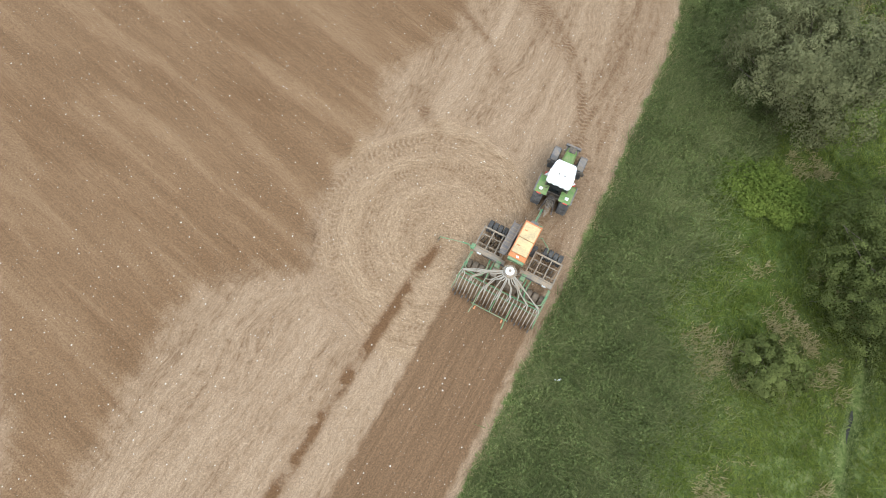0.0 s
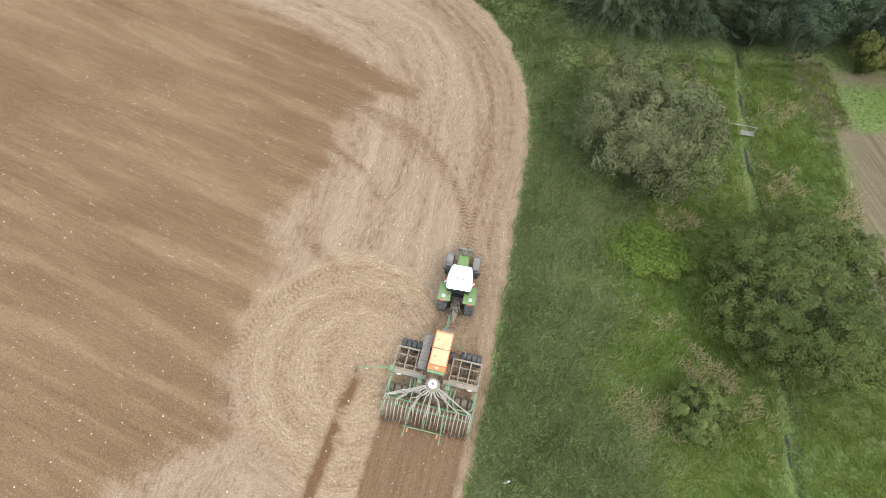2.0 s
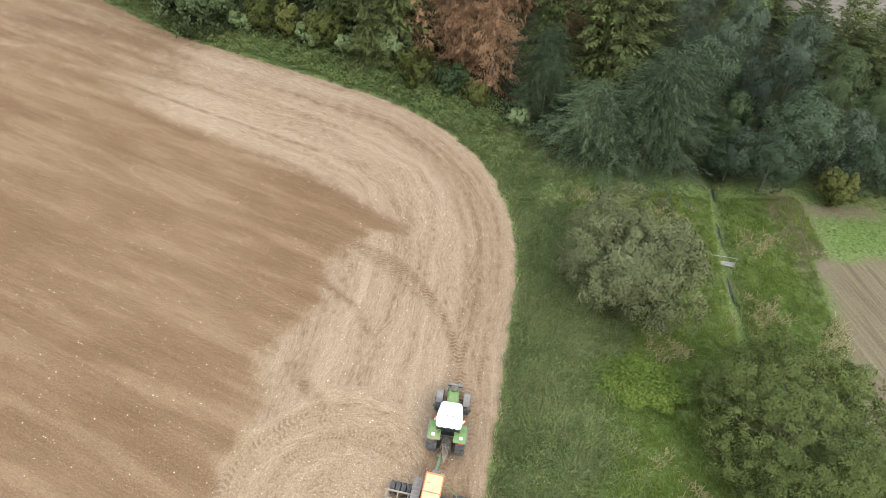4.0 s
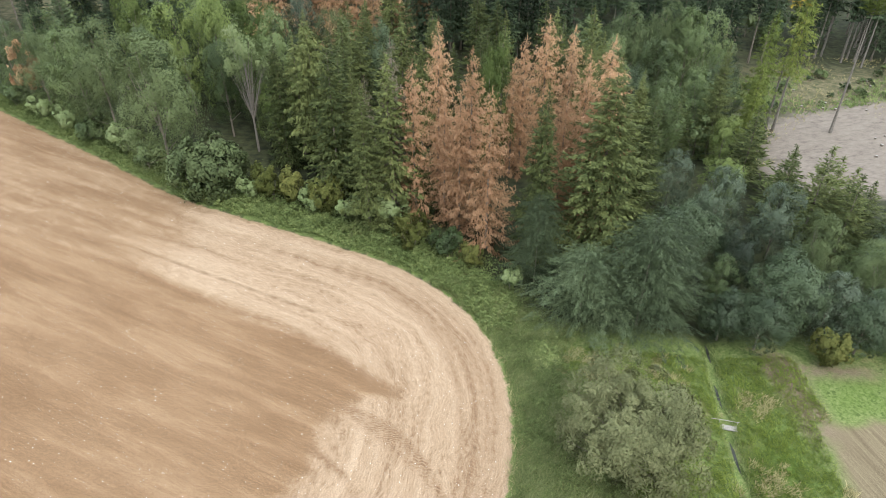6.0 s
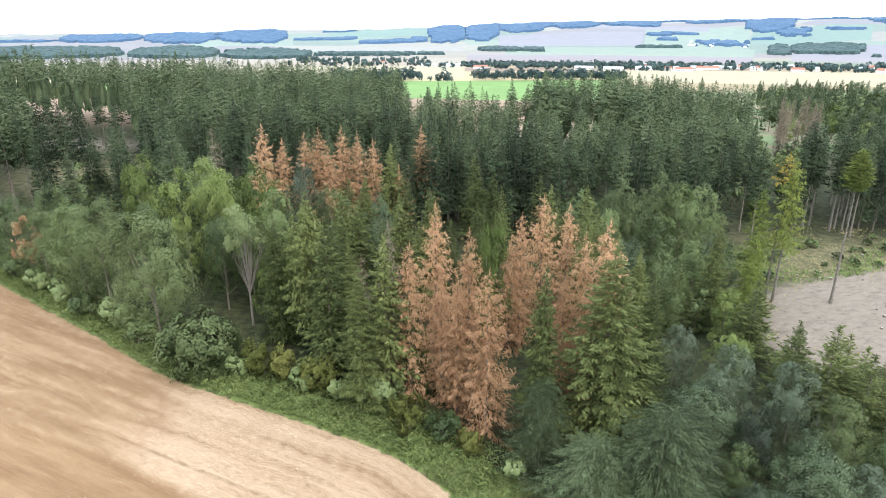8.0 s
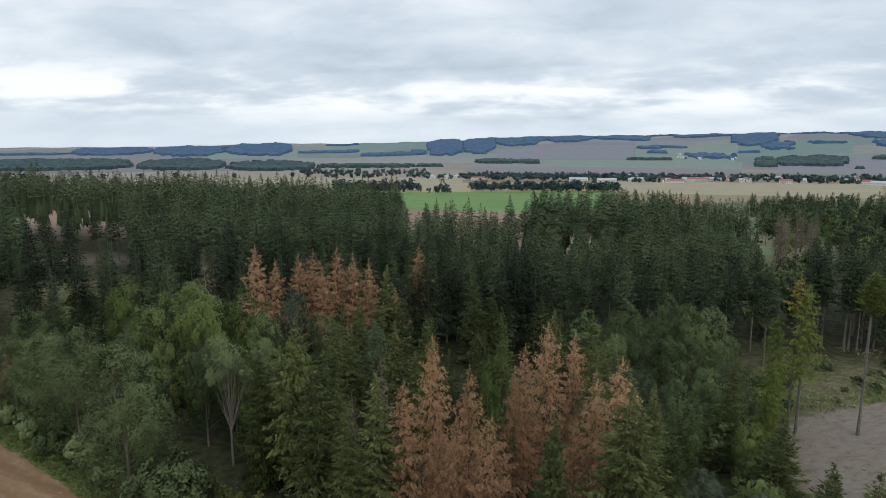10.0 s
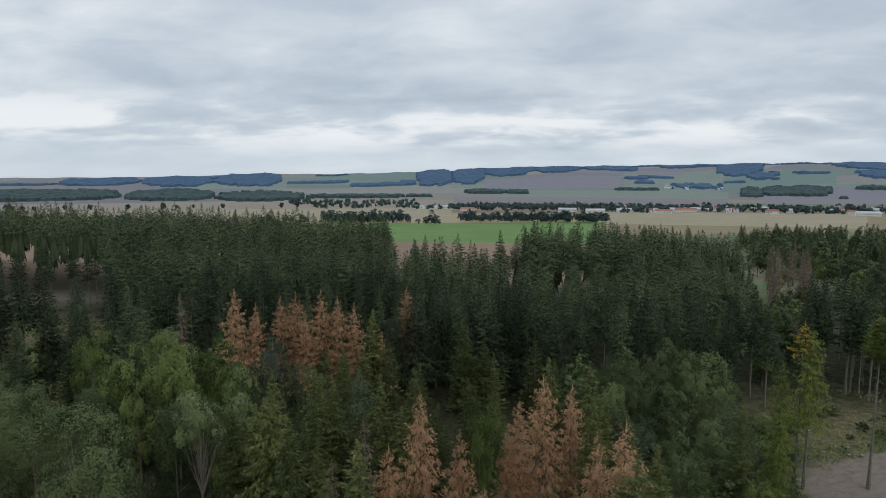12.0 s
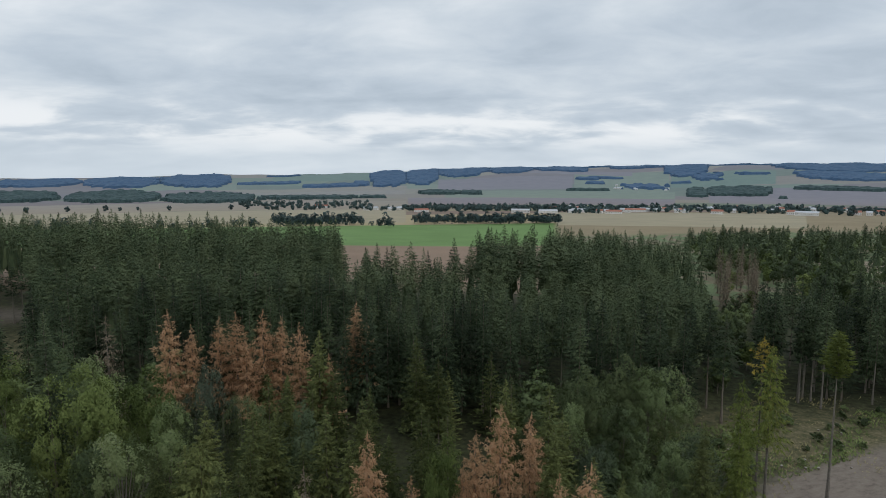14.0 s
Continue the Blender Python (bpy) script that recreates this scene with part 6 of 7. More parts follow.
def make_drill(m):
    ob = thing("seed_drill", "wide folding seed drill with yellow hopper, dusty and in work", "seed drill", m=m)
    # drawbar
    part("drawbar", Geo().box(0, 6.6, 0.85, 0.2, 2.2, 0.22, 0.03).box(0, 5.75, 0.95, 0.9, 0.2, 0.25, 0.03), M_DRILLG, ob)
    part("hitch", Geo().box(0, 7.7, 0.72, 0.5, 0.12, 0.12, 0.02).box(0, 7.55, 0.75, 0.14, 0.5, 0.16, 0.03), M_PALEG, ob)
    part("hydraulic_hose", Geo().tube([(0.05, 7.9, 0.95), (0.1, 7.2, 1.15), (0.04, 6.4, 1.05)], 0.035, 6), M_IRON, ob)
    part("front_box", Geo().box(0, 5.98, 1.7, 0.55, 0.36, 0.5, 0.05), M_GREYP, ob)
    part("side_box", Geo().box(0.45, 5.98, 1.55, 0.3, 0.36, 0.4, 0.04), M_DRILLG, ob)
    # hopper
    hop = part("hopper", Geo().add([(-0.32, 3.2, 1.0), (0.32, 3.2, 1.0), (0.32, 5.6, 1.0), (-0.32, 5.6, 1.0), (-0.62, 2.92, 2.3), (0.62, 2.92, 2.3), (0.62, 5.8, 2.3), (-0.62, 5.8, 2.3)],
                                   [(0, 3, 2, 1), (0, 1, 5, 4), (1, 2, 6, 5), (2, 3, 7, 6), (3, 0, 4, 7), (4, 5, 6, 7)]), M_ORANGE, ob, "orange seed hopper")
    for y0, y1 in ((3.32, 4.46), (4.5, 5.66)):
        lid = part("hopper_cover", Geo().box(0, (y0 + y1) / 2, 2.34, 1.1, y1 - y0, 0.09, 0.03), M_COVER, hop, "yellow hopper cover")
        lid["label"] = "yellow hopper cover"
        part("cover_clip", Geo().box(-0.3, (y0 + y1) / 2, 2.40, 0.2, 0.07, 0.04, 0.01), M_ORANGE, hop)
    for x in (-0.58, 0.58):
        part("hopper_rim", Geo().box(x, 4.36, 2.33, 0.06, 2.9, 0.08, 0.02), M_ORANGE, hop)
    part("rear_plate", Geo().box(0, 3.1, 2.34, 1.1, 0.34, 0.06, 0.02), M_ORANGE, hop)
    part("mark_shape", Geo().box(0, 3.1, 2.378, 0.2, 0.14, 0.012, 0.004), M_WHITEP, hop, "plain pale mark")
    part("green_plate", Geo().box(0, 2.83, 2.2, 1.15, 0.2, 0.3, 0.03), M_DRILLG, hop)
    # loading platform
    plat = part("platform", Geo().box(-1.02, 4.35, 1.55, 0.55, 2.5, 0.04, 0.01), M_GREYP, ob, "grey loading platform")
    for k in range(9):
        part("tread", Geo().box(-1.02, 3.25 + 0.275 * k, 1.585, 0.5, 0.05, 0.02), M_PALEG, plat)
    for x in (-1.28, -0.78):
        part("platform_rail", Geo().tube([(x, 3.15, 1.55), (x, 3.15, 2.05), (x, 5.55, 2.05), (x, 5.55, 1.55)], 0.028, 6), M_GREYP, plat)
    part("guard_rail", Geo().tube([(0.62, 5.3, 1.6), (0.9, 5.35, 1.75), (1.65, 4.9, 1.6), (1.65, 4.8, 1.2)], 0.03, 6), M_DRILLG, ob)
    # transport wheels beside the hopper
    for x in (-0.78, 0.80):
        wheel("support_wheel", ob, x, 4.75, 0.42, 0.34, M_PALEG, 16)
    # front tyre packer: four wheels a side
    for s in (-1, 1):
        for k in range(4):
            wheel("packer_wheel", ob, s * (1.56 + 0.375 * k), 4.95, 0.44, 0.31, M_PALEG, 18)
        part("packer_axle", Geo().tube([(1.3 * s, 4.95, 0.44), (2.9 * s, 4.95, 0.44)], 0.05, 8), M_PALEG, ob)
        # disc section
        for x in (0.95, 1.5, 2.2, 2.95):
            part("frame_bar", Geo().box(x * s, 3.72, 0.98, 0.09, 1.75, 0.11, 0.02), M_PALEG, ob)
        for y in (4.55, 2.98):
            part("cross_bar", Geo().box(1.95 * s, y, 0.98, 2.1, 0.12, 0.13, 0.02), M_PALEG, ob)
        for row, y in enumerate((4.1, 3.4)):
            part("disc_bar", Geo().tube([(1.0 * s, y, 0.78), (2.95 * s, y, 0.78)], 0.05, 6), M_PALEG, ob)
            for k in range(7):
                x = s * (1.1 + 0.28 * k + 0.14 * row)
                t = Matrix.Translation((x, y - 0.22, 0.27)) @ Matrix.Rotation(radians(18 * (1 if row else -1)), 4, "Z")
                g = Geo().lathe([(-0.03, 0.05), (-0.01, 0.24), (0.0, 0.27), (0.012, 0.24), (-0.012, 0.05)], 14, "x")
                g.v = [tuple(t @ Vector(q)) for q in g.v]
                part("disc", g, M_STEEL, ob)
                part("disc_arm", Geo().tube([(x, y, 0.78), (x + 0.03, y - 0.02, 0.5), (x, y - 0.22, 0.3)], 0.035, 5), M_PALEG, ob)
        # main beam with walkway plate
        part("main_beam", Geo().box(1.78 * s, 2.72, 1.05, 2.4, 0.32, 0.2, 0.03), M_PALEG, ob, "dusty grey main beam")
        part("fold_cylinder", Geo().tube([(0.5 * s, 2.45, 1.25), (1.5 * s, 2.5, 1.2)], 0.06, 8).tube([(1.5 * s, 2.5, 1.2), (2.2 * s, 2.52, 1.15)], 0.035, 8), M_IRON, ob)
        part("hinge", Geo().box(0.95 * s, 2.4, 1.1, 0.35, 0.5, 0.35, 0.04), M_DRILLG, ob)
        part("deck_plate", Geo().box(0.9 * s, 1.95, 1.05, 0.42, 0.8, 0.05, 0.01), M_PALEG, ob)
        # rear packer: broad tyres in a rounded yoke
        for k in range(6):
            x = s * (0.32 + 0.49 * k)
            part("roller_tyre", Geo().lathe([(-0.21, 0.25), (-0.21, 0.34), (-0.16, 0.40), (0.0, 0.415), (0.16, 0.40), (0.21, 0.34), (0.21, 0.25)], 22, "x", (x, 1.72, 0.42)), M_EARTHY, ob, "earth-covered packer tyre", True)
        part("yoke", Geo().tube([(1.55 * s, 2.5, 1.0), (1.5 * s, 1.9, 1.02), (1.58 * s, 1.3, 1.0), (1.8 * s, 1.12, 0.98), (2.6 * s, 1.12, 0.98), (2.85 * s, 1.3, 1.0), (2.9 * s, 1.9, 1.02), (2.88 * s, 2.5, 1.0)], 0.055, 8), M_DRILLG, ob)
        part("roller_frame", Geo().box(1.25 * s, 1.75, 0.95, 0.1, 1.5, 0.12, 0.02), M_DRILLG, ob)
        part("side_arm", Geo().box(2.98 * s, 1.2, 0.9, 0.09, 2.6, 0.12, 0.02), M_DRILLG, ob)
        part("side_shield", Geo().box(3.02 * s, 0.3, 0.55, 0.04, 1.3, 0.35, 0.02), M_DRILLG, ob)
        part("warning_board", Geo().box(2.45 * s, 2.5, 1.2, 0.3, 0.04, 0.22, 0.01), M_WHITEP, ob)
    # coulter bars and coulters
    for y, z in ((0.95, 0.85), (0.55, 0.80)):
        part("coulter_bar", Geo().box(0, y, z, 5.9, 0.09, 0.09, 0.015), M_DRILLG, ob)
    for k in range(24):
        x = -2.875 + 0.25 * k
        off = 0.18 * (k % 2)
        arm = Geo().tube([(x, 0.9, 0.85), (x, 0.45 - off, 0.72), (x, 0.1 - off, 0.42), (x, -0.05 - off, 0.2)], [0.045, 0.04, 0.035, 0.03], 6)
        c = part("coulter", arm, M_PALEG, ob)
        part("coulter_disc", Geo().lathe([(-0.012, 0.03), (-0.006, 0.17), (0.006, 0.17), (0.012, 0.03)], 12, "x", (x + 0.03, 0.08 - off, 0.19)), M_STEEL, c)
        part("press_wheel", Geo().lathe([(-0.03, 0.08), (-0.03, 0.13), (0.03, 0.13), (0.03, 0.08)], 12, "x", (x, -0.3 - off, 0.14)), M_TYRE, c)
        part("press_arm", Geo().tube([(x, 0.0 - off, 0.4), (x, -0.3 - off, 0.16)], 0.018, 5), M_PALEG, c)
        part("seed_tube", Geo().tube([(x, 0.62, 1.2), (x, 0.32 - off, 1.02), (x, 0.05 - off, 0.55)], 0.028, 6), M_HOSE, c)
    # following harrow, tramline arms
    part("harrow_bar", Geo().box(0, -0.62, 0.5, 2.7, 0.06, 0.06, 0.01), M_DRILLG, ob)
    for k in range(3):
        part("harrow_arm", Geo().tube([(-1.2 + 1.2 * k, 0.55, 0.8), (-1.2 + 1.2 * k, -0.2, 0.85), (-1.2 + 1.2 * k, -0.62, 0.5)], 0.035, 6), M_DRILLG, ob)
    for s in (-1, 1):
        part("marker_leg", Geo().tube([(1.15 * s, -0.6, 0.52), (1.2 * s, -1.0, 0.7), (1.22 * s, -1.35, 0.65)], 0.04, 6), M_DRILLG, ob)
        part("leg_reflector", Geo().box(1.0 * s, -0.85, 0.62, 0.1, 0.26, 0.05, 0.02), M_ORANGE, ob)
    # distributor head with its hoses
    head = part("distributor", Geo().lathe([(1.1, 0.12), (1.9, 0.12), (2.15, 0.40), (2.3, 0.43), (2.38, 0.40), (2.42, 0.15)], 26, "z", (0, 1.96, 0)), M_PALEG, ob, "round pale seed distributor head")
    part("distributor_cap", Geo().lathe([(2.42, 0.30), (2.47, 0.29), (2.50, 0.12)], 22, "z", (0, 1.96, 0)), M_WHITEP, head, "white cap")
    part("cap_knob", Geo().lathe([(2.50, 0.10), (2.56, 0.09)], 14, "z", (0, 1.96, 0)), M_PALEG, head)
    for k in range(24):
        a = 2 * math.pi * k / 24
        part("outlet", Geo().tube([(0.38 * math.cos(a), 1.96 + 0.38 * math.sin(a), 2.26), (0.50 * math.cos(a), 1.96 + 0.50 * math.sin(a), 2.22)], 0.035, 6), M_HOSE, head)
    ends = [(-2.8, 0.95, 3), (-2.1, 0.75, 2), (-1.25, 1.05, 1), (-1.0, 0.45, 2), (-0.35, 0.85, 1), (0.05, 0.35, 2), (0.8, 0.65, 2), (1.3, 1.0, 1), (2.0, 0.8, 2), (2.75, 0.9, 3)]
    for k, (x, y, n) in enumerate(ends):
        a = math.pi * (1.08 + 0.84 * k / 9)
        sx, sy = 0.46 * math.cos(a), 1.96 + 0.46 * math.sin(a)
        sag = 0.18 * math.sin(k * 2.1)
        for j in range(n):
            o = 0.085 * (j - (n - 1) / 2)
            part("seed_hose", Geo().tube([(sx * 0.9 + o * 0.5, sy, 2.22), (sx + 0.22 * (x - sx) + o, sy - 0.25 - abs(o), 2.12 + 0.05 * j), (sx + 0.6 * (x - sx) + o, 1.22 + sag - o, 1.75 + 0.05 * j), (x + o, y, 1.36), (x + 2.2 * o, y - 0.25, 1.18)], 0.036, 6, False), M_HOSE, ob)
    # disc marker arm, folded out on one side
    part("marker_arm", Geo().tube([(-2.95, 2.75, 1.0), (-3.4, 2.78, 1.15), (-4.4, 2.62, 0.95), (-5.35, 2.47, 0.7)], [0.07, 0.06, 0.04, 0.03], 6), M_DRILLG, ob, "green folded-out marker arm")
    part("marker_disc", Geo().lathe([(-0.02, 0.04), (0.0, 0.24), (0.02, 0.04)], 14, "x", (-5.45, 2.45, 0.24)), M_STEEL, ob)
    part("marker_stalk", Geo().tube([(-5.35, 2.47, 0.72), (-5.45, 2.45, 0.25)], 0.025, 5), M_DRILLG, ob)
    part("marker_box", Geo().box(-3.02, 2.78, 1.12, 0.3, 0.4, 0.3, 0.04), M_DRILLG, ob)
    return ob


def on_slope(x, y, turn):
    """A pose that stands on the sloping field."""
    nx, ny = (hz(x - 1, y) - hz(x + 1, y)) / 2, (hz(x, y - 1) - hz(x, y + 1)) / 2
    up_v = Vector((nx, ny, 1)).normalized()
    q = Vector((0, 0, 1)).rotation_difference(up_v)
    return Matrix.Translation((x, y, hz(x, y))) @ q.to_matrix().to_4x4() @ pose(0, 0, 0, 0, 0, turn)


make_tractor(on_slope(1.67, 22.05, -8.8))
make_drill(on_slope(-0.35, 13.32, -11.9))


# ---- the valley beyond the wood ----
def polar(az, r):
    return r * math.sin(radians(az)), r * math.cos(radians(az))


def wood_places(rng, areas, spacing, most=2600):
    """Tree places in areas of azimuth from, to, distance from, to, and how full."""
    xy = []
    for a0, a1, r0, r1, fill in areas:
        wide = radians(a1 - a0) * (r0 + r1) / 2
        n = min(most, int(max(4, wide * (r1 - r0) / spacing**2 * fill)))
        az, r = rng.uniform(a0 - 0.3, a1 + 0.3, n), rng.uniform(r0, r1, n)
        u, v = (az - (a0 + a1) / 2) / ((a1 - a0) / 2 + 0.3), (r - (r0 + r1) / 2) / ((r1 - r0) / 2)
        ok = u**6 + v**4 + 0.3 * np.sin(az * 5.3 + r * 0.02) * np.sin(az * 3.1 - r * 0.013) < 1.0
        xy.append(np.stack([r[ok] * np.sin(np.radians(az[ok])), r[ok] * np.cos(np.radians(az[ok]))], 1))
    return np.vstack(xy)


def far_woods(name, label, seed, areas, material, tall, cell):
    """Far woods seen as one closed, uneven canopy with ragged edges."""
    rng = np.random.default_rng(seed)
    out = []
    for a0, a1, r0, r1, fill in areas:
        na, nr = max(3, int(radians(a1 - a0) * (r0 + r1) / 2 / cell)), max(3, int((r1 - r0) / cell))
        az, r = np.meshgrid(np.linspace(a0 - 0.2, a1 + 0.2, na + 1), np.linspace(r0 - 10, r1 + 10, nr + 1))
        az, r = az + rng.uniform(-0.3, 0.3, az.shape) * (a1 - a0) / na, r + rng.uniform(-0.3, 0.3, r.shape) * cell
        x, y = r * np.sin(np.radians(az)), r * np.cos(np.radians(az))
        u, v = (az - (a0 + a1) / 2) / ((a1 - a0) / 2 + 0.2), (r - (r0 + r1) / 2) / ((r1 - r0) / 2 + 10)
        wild = np.sin(az * 2.3 + r * 0.006) * np.sin(az * 0.9 - r * 0.011) + 0.5 * np.sin(az * 7.1 - r * 0.017)
        keep = (np.abs(u) ** 3 + v**2 + 0.2 * wild + 0.9 * (1 - fill) * np.sin(az * 5.0 + r * 0.03) < 0.92) & (np.abs(u) < 0.99)
        keep[0], keep[-1], keep[:, 0], keep[:, -1] = False, False, False, False
        z = height(x, y) + np.where(keep, tall * rng.uniform(0.65, 1.1, x.shape), -18.0)
        p = np.stack([x, y, z], -1)
        some = keep[:-1, :-1] | keep[1:, :-1] | keep[:-1, 1:] | keep[1:, 1:]
        quad = np.stack([p[:-1, :-1], p[:-1, 1:], p[1:, 1:], p[:-1, :-1], p[1:, 1:], p[1:, :-1]], 2)[some]
        out.append(quad.reshape(-1, 3))
    return tagged(new(name, tri_mesh(name, np.vstack(out), material)), label, "woods", kind="stuff")


def leafy_woods(name, label, seed, areas, material, tall, spacing, leaves, leaf):
    """Trees in leaf, joined: bunches of leaves on rounded crowns."""
    rng = np.random.default_rng(seed)
    shapes = []
    for k in range(5):
        c, pos, nor = crown_points(rng, 40, leaves // 40 + 1, (tall * 0.36, tall * 0.36, tall * 0.46), (0, 0, tall * 0.5), 1.0, low=-0.7, lump=0.35)
        nor = nor / np.linalg.norm(nor, axis=1, keepdims=True)
        s = np.cross(nor, rng.normal(size=nor.shape))
        s /= np.linalg.norm(s, axis=1, keepdims=True)
        q = np.cross(nor, s)
        shapes.append(np.stack([pos - leaf * 0.6 * s - leaf * 0.6 * q, pos + leaf * 0.6 * s - leaf * 0.5 * q, pos + leaf * 0.9 * q], 1).reshape(-1, 3))
    out = []
    for k, (x, y) in enumerate(wood_places(rng, areas, spacing)):
        a, s, h = rng.uniform(0, 6.28), rng.uniform(0.6, 1.15), rng.uniform(0.8, 1.15)
        v = shapes[k % 5]
        out.append(np.stack([x + s * (v[:, 0] * math.cos(a) - v[:, 1] * math.sin(a)), y + s * (v[:, 0] * math.sin(a) + v[:, 1] * math.cos(a)), hz(x, y) + s * h * v[:, 2]], 1))
    return tagged(new(name, tri_mesh(name, np.vstack(out), material)), label, "woods", kind="stuff")


# the hill woods carry the haze in their blue colour
far_woods("hill_woods", "woods along the crests of the far hills, tinted blue for haze", 92, [
    (-29.6, -23.8, 3837, 4365, 1), (-23.8, -18.3, 3622, 4500, 1), (-18.3, -12.8, 3590, 4600, 1), (-36.5, -29.6, 3972, 4076, 1), (-27, -25, 4261, 4405, 1), (-22.6, -19.6, 4174, 4270, 1), (-12.3, -7, 3751, 3855, 1), (-9.9, -7, 4215, 4250, 1), (-7.2, -1, 3511, 3647, 1), (-2.5, -1, 3567, 3767, 1), (-1, 2.2, 3464, 4640, 1), (2.2, 5.1, 3576, 4640, 1), (5.1, 9.6, 3968, 4640, 1)], M_HAZEWOOD, 11, 17)
far_woods("hill_woods", "woods on the slopes above the village, tinted blue for haze", 97, [
    (9.6, 13.5, 4000, 4640, 1), (13.5, 18.2, 4150, 4640, 1), (17.1, 19.2, 3720, 3824, 1), (18.3, 21.2, 3783, 3871, 1), (18, 19.7, 3543, 3631, 1), (21, 25, 3359, 3575, 0.3), (24.5, 27.9, 3871, 4640, 1), (26.7, 29.1, 3711, 3983, 0.4), (25, 26.7, 3615, 3679, 1), (29.9, 32.6, 3863, 3927, 0.4), (34.1, 40.9, 3710, 4062, 1), (32.6, 40.8, 4086, 4640, 1), (20.1, 24.5, 4380, 4640, 1), (3, 24, 4590, 4640, 0.6), (24, 44, 4590, 4640, 0.6)], M_HAZEWOOD, 11, 17)
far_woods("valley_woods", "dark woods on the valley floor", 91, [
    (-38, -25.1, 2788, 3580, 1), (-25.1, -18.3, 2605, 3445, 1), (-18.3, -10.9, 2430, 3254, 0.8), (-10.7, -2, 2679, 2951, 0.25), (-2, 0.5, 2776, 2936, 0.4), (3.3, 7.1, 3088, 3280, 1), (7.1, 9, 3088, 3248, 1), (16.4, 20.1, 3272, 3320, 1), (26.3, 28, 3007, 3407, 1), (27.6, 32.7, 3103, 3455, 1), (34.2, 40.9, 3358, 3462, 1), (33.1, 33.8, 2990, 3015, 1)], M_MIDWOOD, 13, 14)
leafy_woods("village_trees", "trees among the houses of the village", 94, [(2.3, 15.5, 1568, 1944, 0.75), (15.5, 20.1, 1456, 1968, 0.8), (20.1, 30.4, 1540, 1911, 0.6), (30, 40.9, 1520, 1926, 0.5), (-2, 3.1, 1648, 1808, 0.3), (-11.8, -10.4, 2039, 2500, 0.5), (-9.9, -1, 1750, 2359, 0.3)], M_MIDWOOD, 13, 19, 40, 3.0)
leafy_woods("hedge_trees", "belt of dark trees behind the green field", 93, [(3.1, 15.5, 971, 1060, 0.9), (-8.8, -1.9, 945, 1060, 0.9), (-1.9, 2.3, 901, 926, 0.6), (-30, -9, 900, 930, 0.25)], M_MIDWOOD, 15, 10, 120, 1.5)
leafy_woods("hollow_woods", "dark treetops beyond the hollow", 95, [(26.5, 37, 390, 620, 0.4), (37, 45, 545, 640, 0.4), (36, 45, 330, 420, 0.4)], M_GREEN, 17, 9, 320, 0.9)

HOLLOW = wood_places(np.random.default_rng(99), [(26, 37, 380, 620, 0.5), (37, 45, 545, 640, 0.5), (36, 45, 330, 420, 0.5)], 8)
joined_spruces([(x, y, RNG.uniform(15, 23)) for x, y in HOLLOW], 52, M_FOREST, "spruce_forest", "dark spruces beyond the hollow", 16.0, 2.4, 0.7)

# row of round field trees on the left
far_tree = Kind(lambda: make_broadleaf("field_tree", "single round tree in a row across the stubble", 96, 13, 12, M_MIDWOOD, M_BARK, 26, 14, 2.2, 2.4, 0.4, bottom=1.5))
for az in [-37, -35.6, -34.9, -33.9, -32.8, -31.9, -31.2, -29.2, -27.5, -24.8, -22.2, -21.2, -19.9, -17.6, -12.8, -11.4, -9.9]:
    r = 1900 + RNG.uniform(-25, 25)
    far_tree.at(stand(*polar(az, r), RNG.uniform(0.75, 1.2), rng=RNG), group="row of field trees")

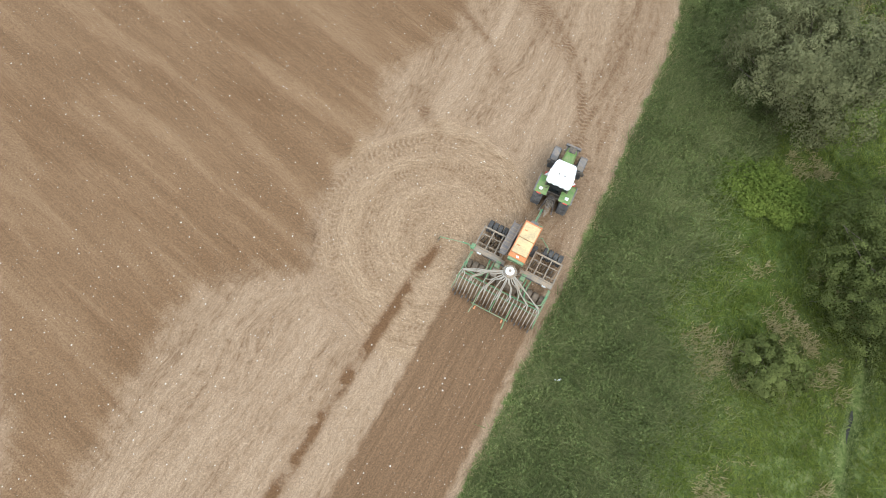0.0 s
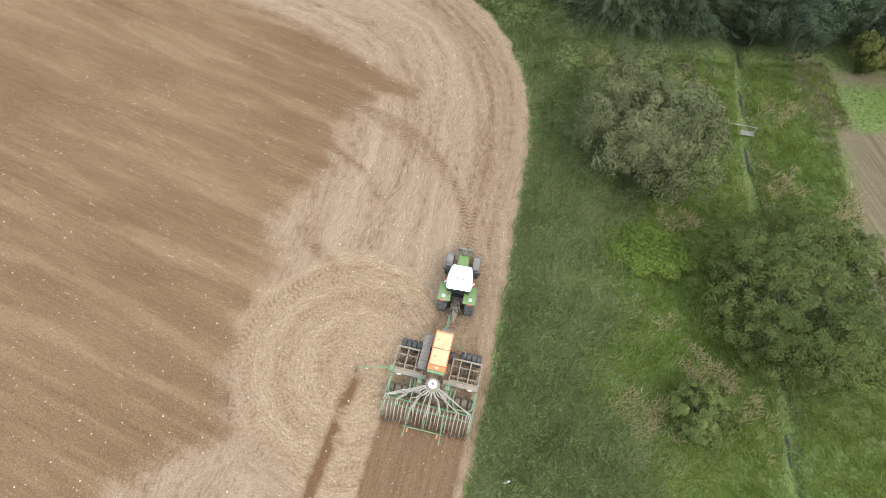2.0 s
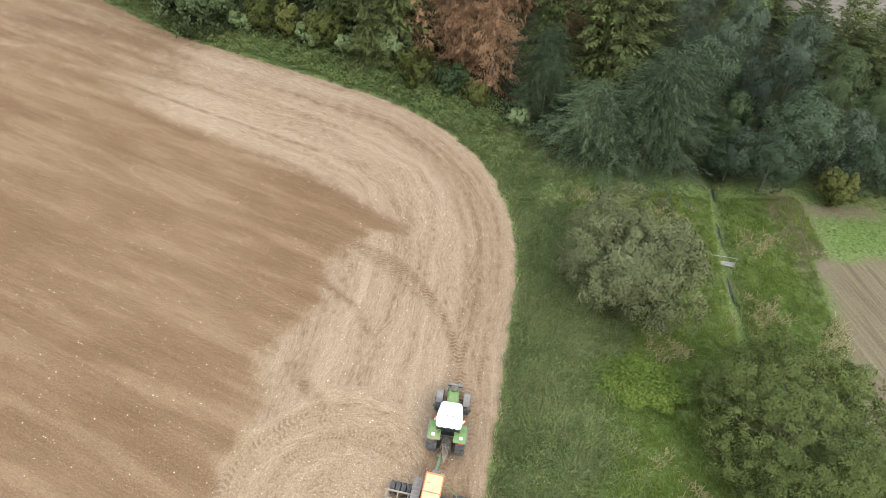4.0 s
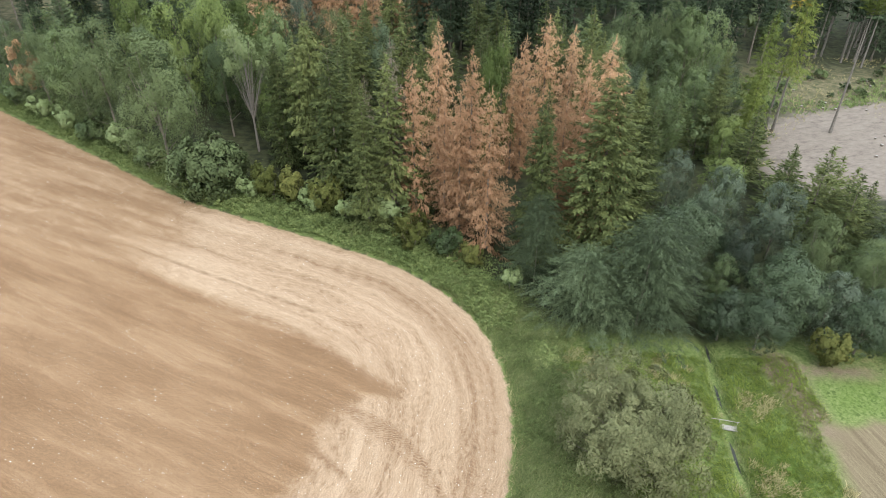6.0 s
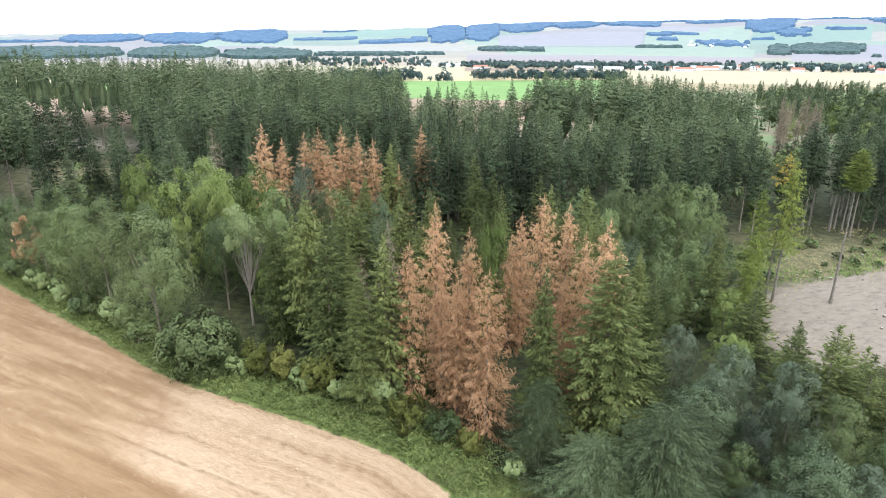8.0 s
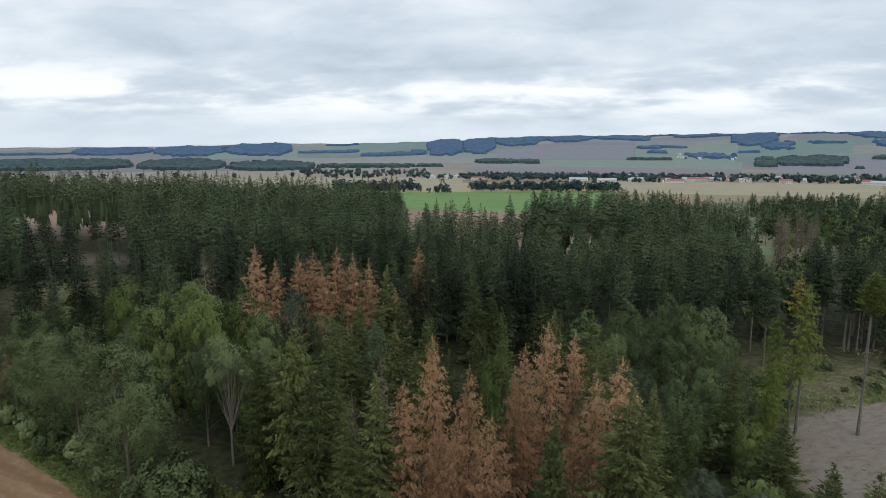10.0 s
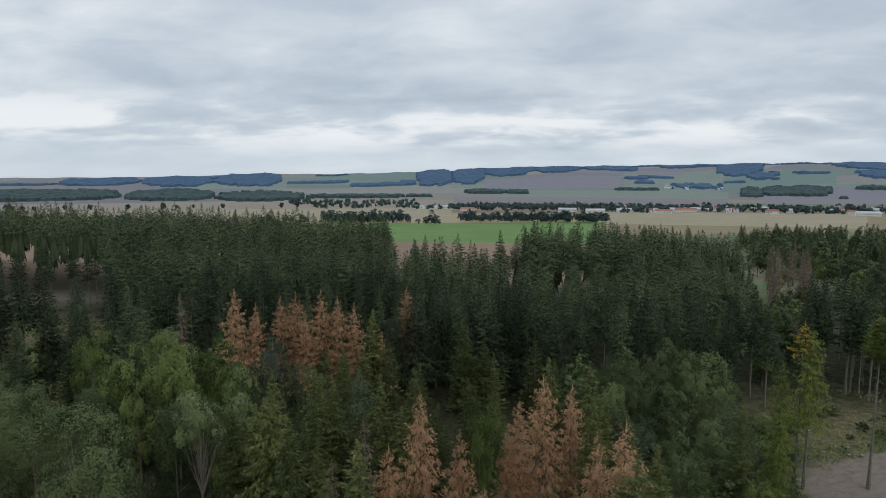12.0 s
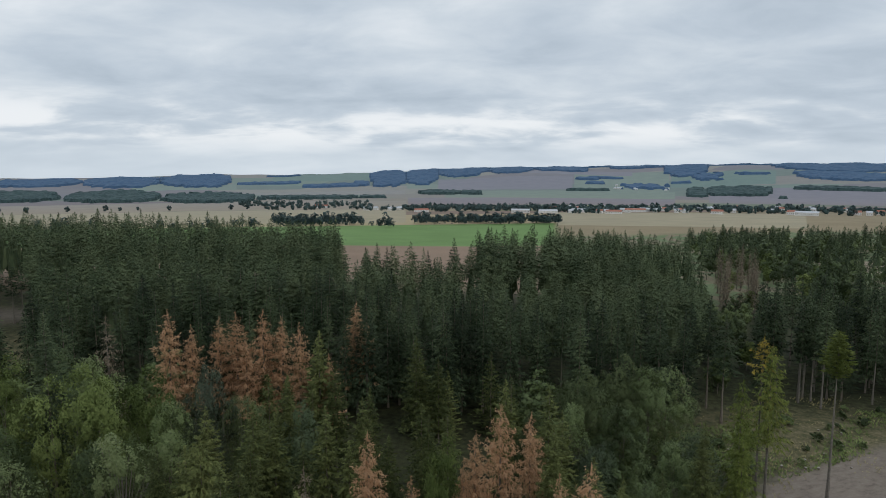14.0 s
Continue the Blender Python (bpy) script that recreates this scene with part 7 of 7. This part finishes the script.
# houses of the village
M_WALL = rough_material("house_plaster", (0.55, 0.53, 0.50), (0.75, 0.73, 0.70), 0.5, 0.9, 0.1)
M_ROOF = rough_material("red_roof_tiles", (0.26, 0.10, 0.07), (0.36, 0.17, 0.12), 0.6, 0.85, 0.2)
M_GREYROOF = rough_material("grey_roof_sheets", (0.32, 0.33, 0.35), (0.5, 0.51, 0.53), 0.6, 0.6, 0.1)
M_PANE = rough_material("dark_window", (0.03, 0.035, 0.04), (0.06, 0.065, 0.07), 1.0, 0.15, 0.0)


def make_house(label, w, d, h, ridge, roof):
    ob = thing("house", label, "house", "houses of the village")
    part("wall", Geo().box(0, 0, h / 2 - 0.5, w, d, h + 1, 0.05), M_WALL, ob)
    hw, hd = w / 2 + 0.4, d / 2 + 0.4
    v = [(-hw, -hd, h), (hw, -hd, h), (hw, hd, h), (-hw, hd, h), (-hw, 0, h + ridge), (hw, 0, h + ridge)]
    part("roof", Geo().add(v, [(0, 1, 5, 4), (2, 3, 4, 5), (1, 2, 5), (3, 0, 4), (3, 2, 1, 0)]), roof, ob)
    for k in range(max(2, int(w / 3.5))):
        part("window", Geo().box(-w / 2 + (k + 0.5) * w / max(2, int(w / 3.5)), -d / 2 - 0.03, h * 0.55, 1.1, 0.1, 1.4, 0.02), M_PANE, ob)
    return ob


houses = [Kind(lambda: make_house("small white village house with a grey roof", 11, 9, 6, 3.5, M_GREYROOF)), Kind(lambda: make_house("white village house with a red tiled roof", 14, 9, 6, 4, M_ROOF)), Kind(lambda: make_house("long pale farm building with a grey roof", 42, 12, 6, 3, M_GREYROOF)), Kind(lambda: make_house("long farm building with a red roof", 34, 12, 5, 4, M_ROOF))]
for az, r, k in [(17.6, 1560, 2), (19.2, 1490, 1), (21.2, 1610, 2), (22.4, 1600, 3), (23.2, 1640, 2), (20.4, 1470, 3), (24.6, 1690, 1), (28.4, 1500, 1), (14.8, 1480, 2), (3.6, 1570, 3), (12.4, 1530, 2), (-5.6, 1960, 1), (-4.9, 1930, 1), (35, 1480, 2)] + [
    (RNG.uniform(15, 40), RNG.uniform(1480, 1900), RNG.choice([0, 0, 1])) for _ in range(44)] + [(RNG.uniform(-1.5, 2.5), RNG.uniform(1690, 1760), 0) for _ in range(8)] + [(RNG.uniform(20.5, 25), RNG.uniform(3330, 3500), 0) for _ in range(14)]:
    x, y = polar(az, r)
    houses[k].at(pose(x, y, hz(x, y), 0, 0, -az + RNG.uniform(-25, 25)))
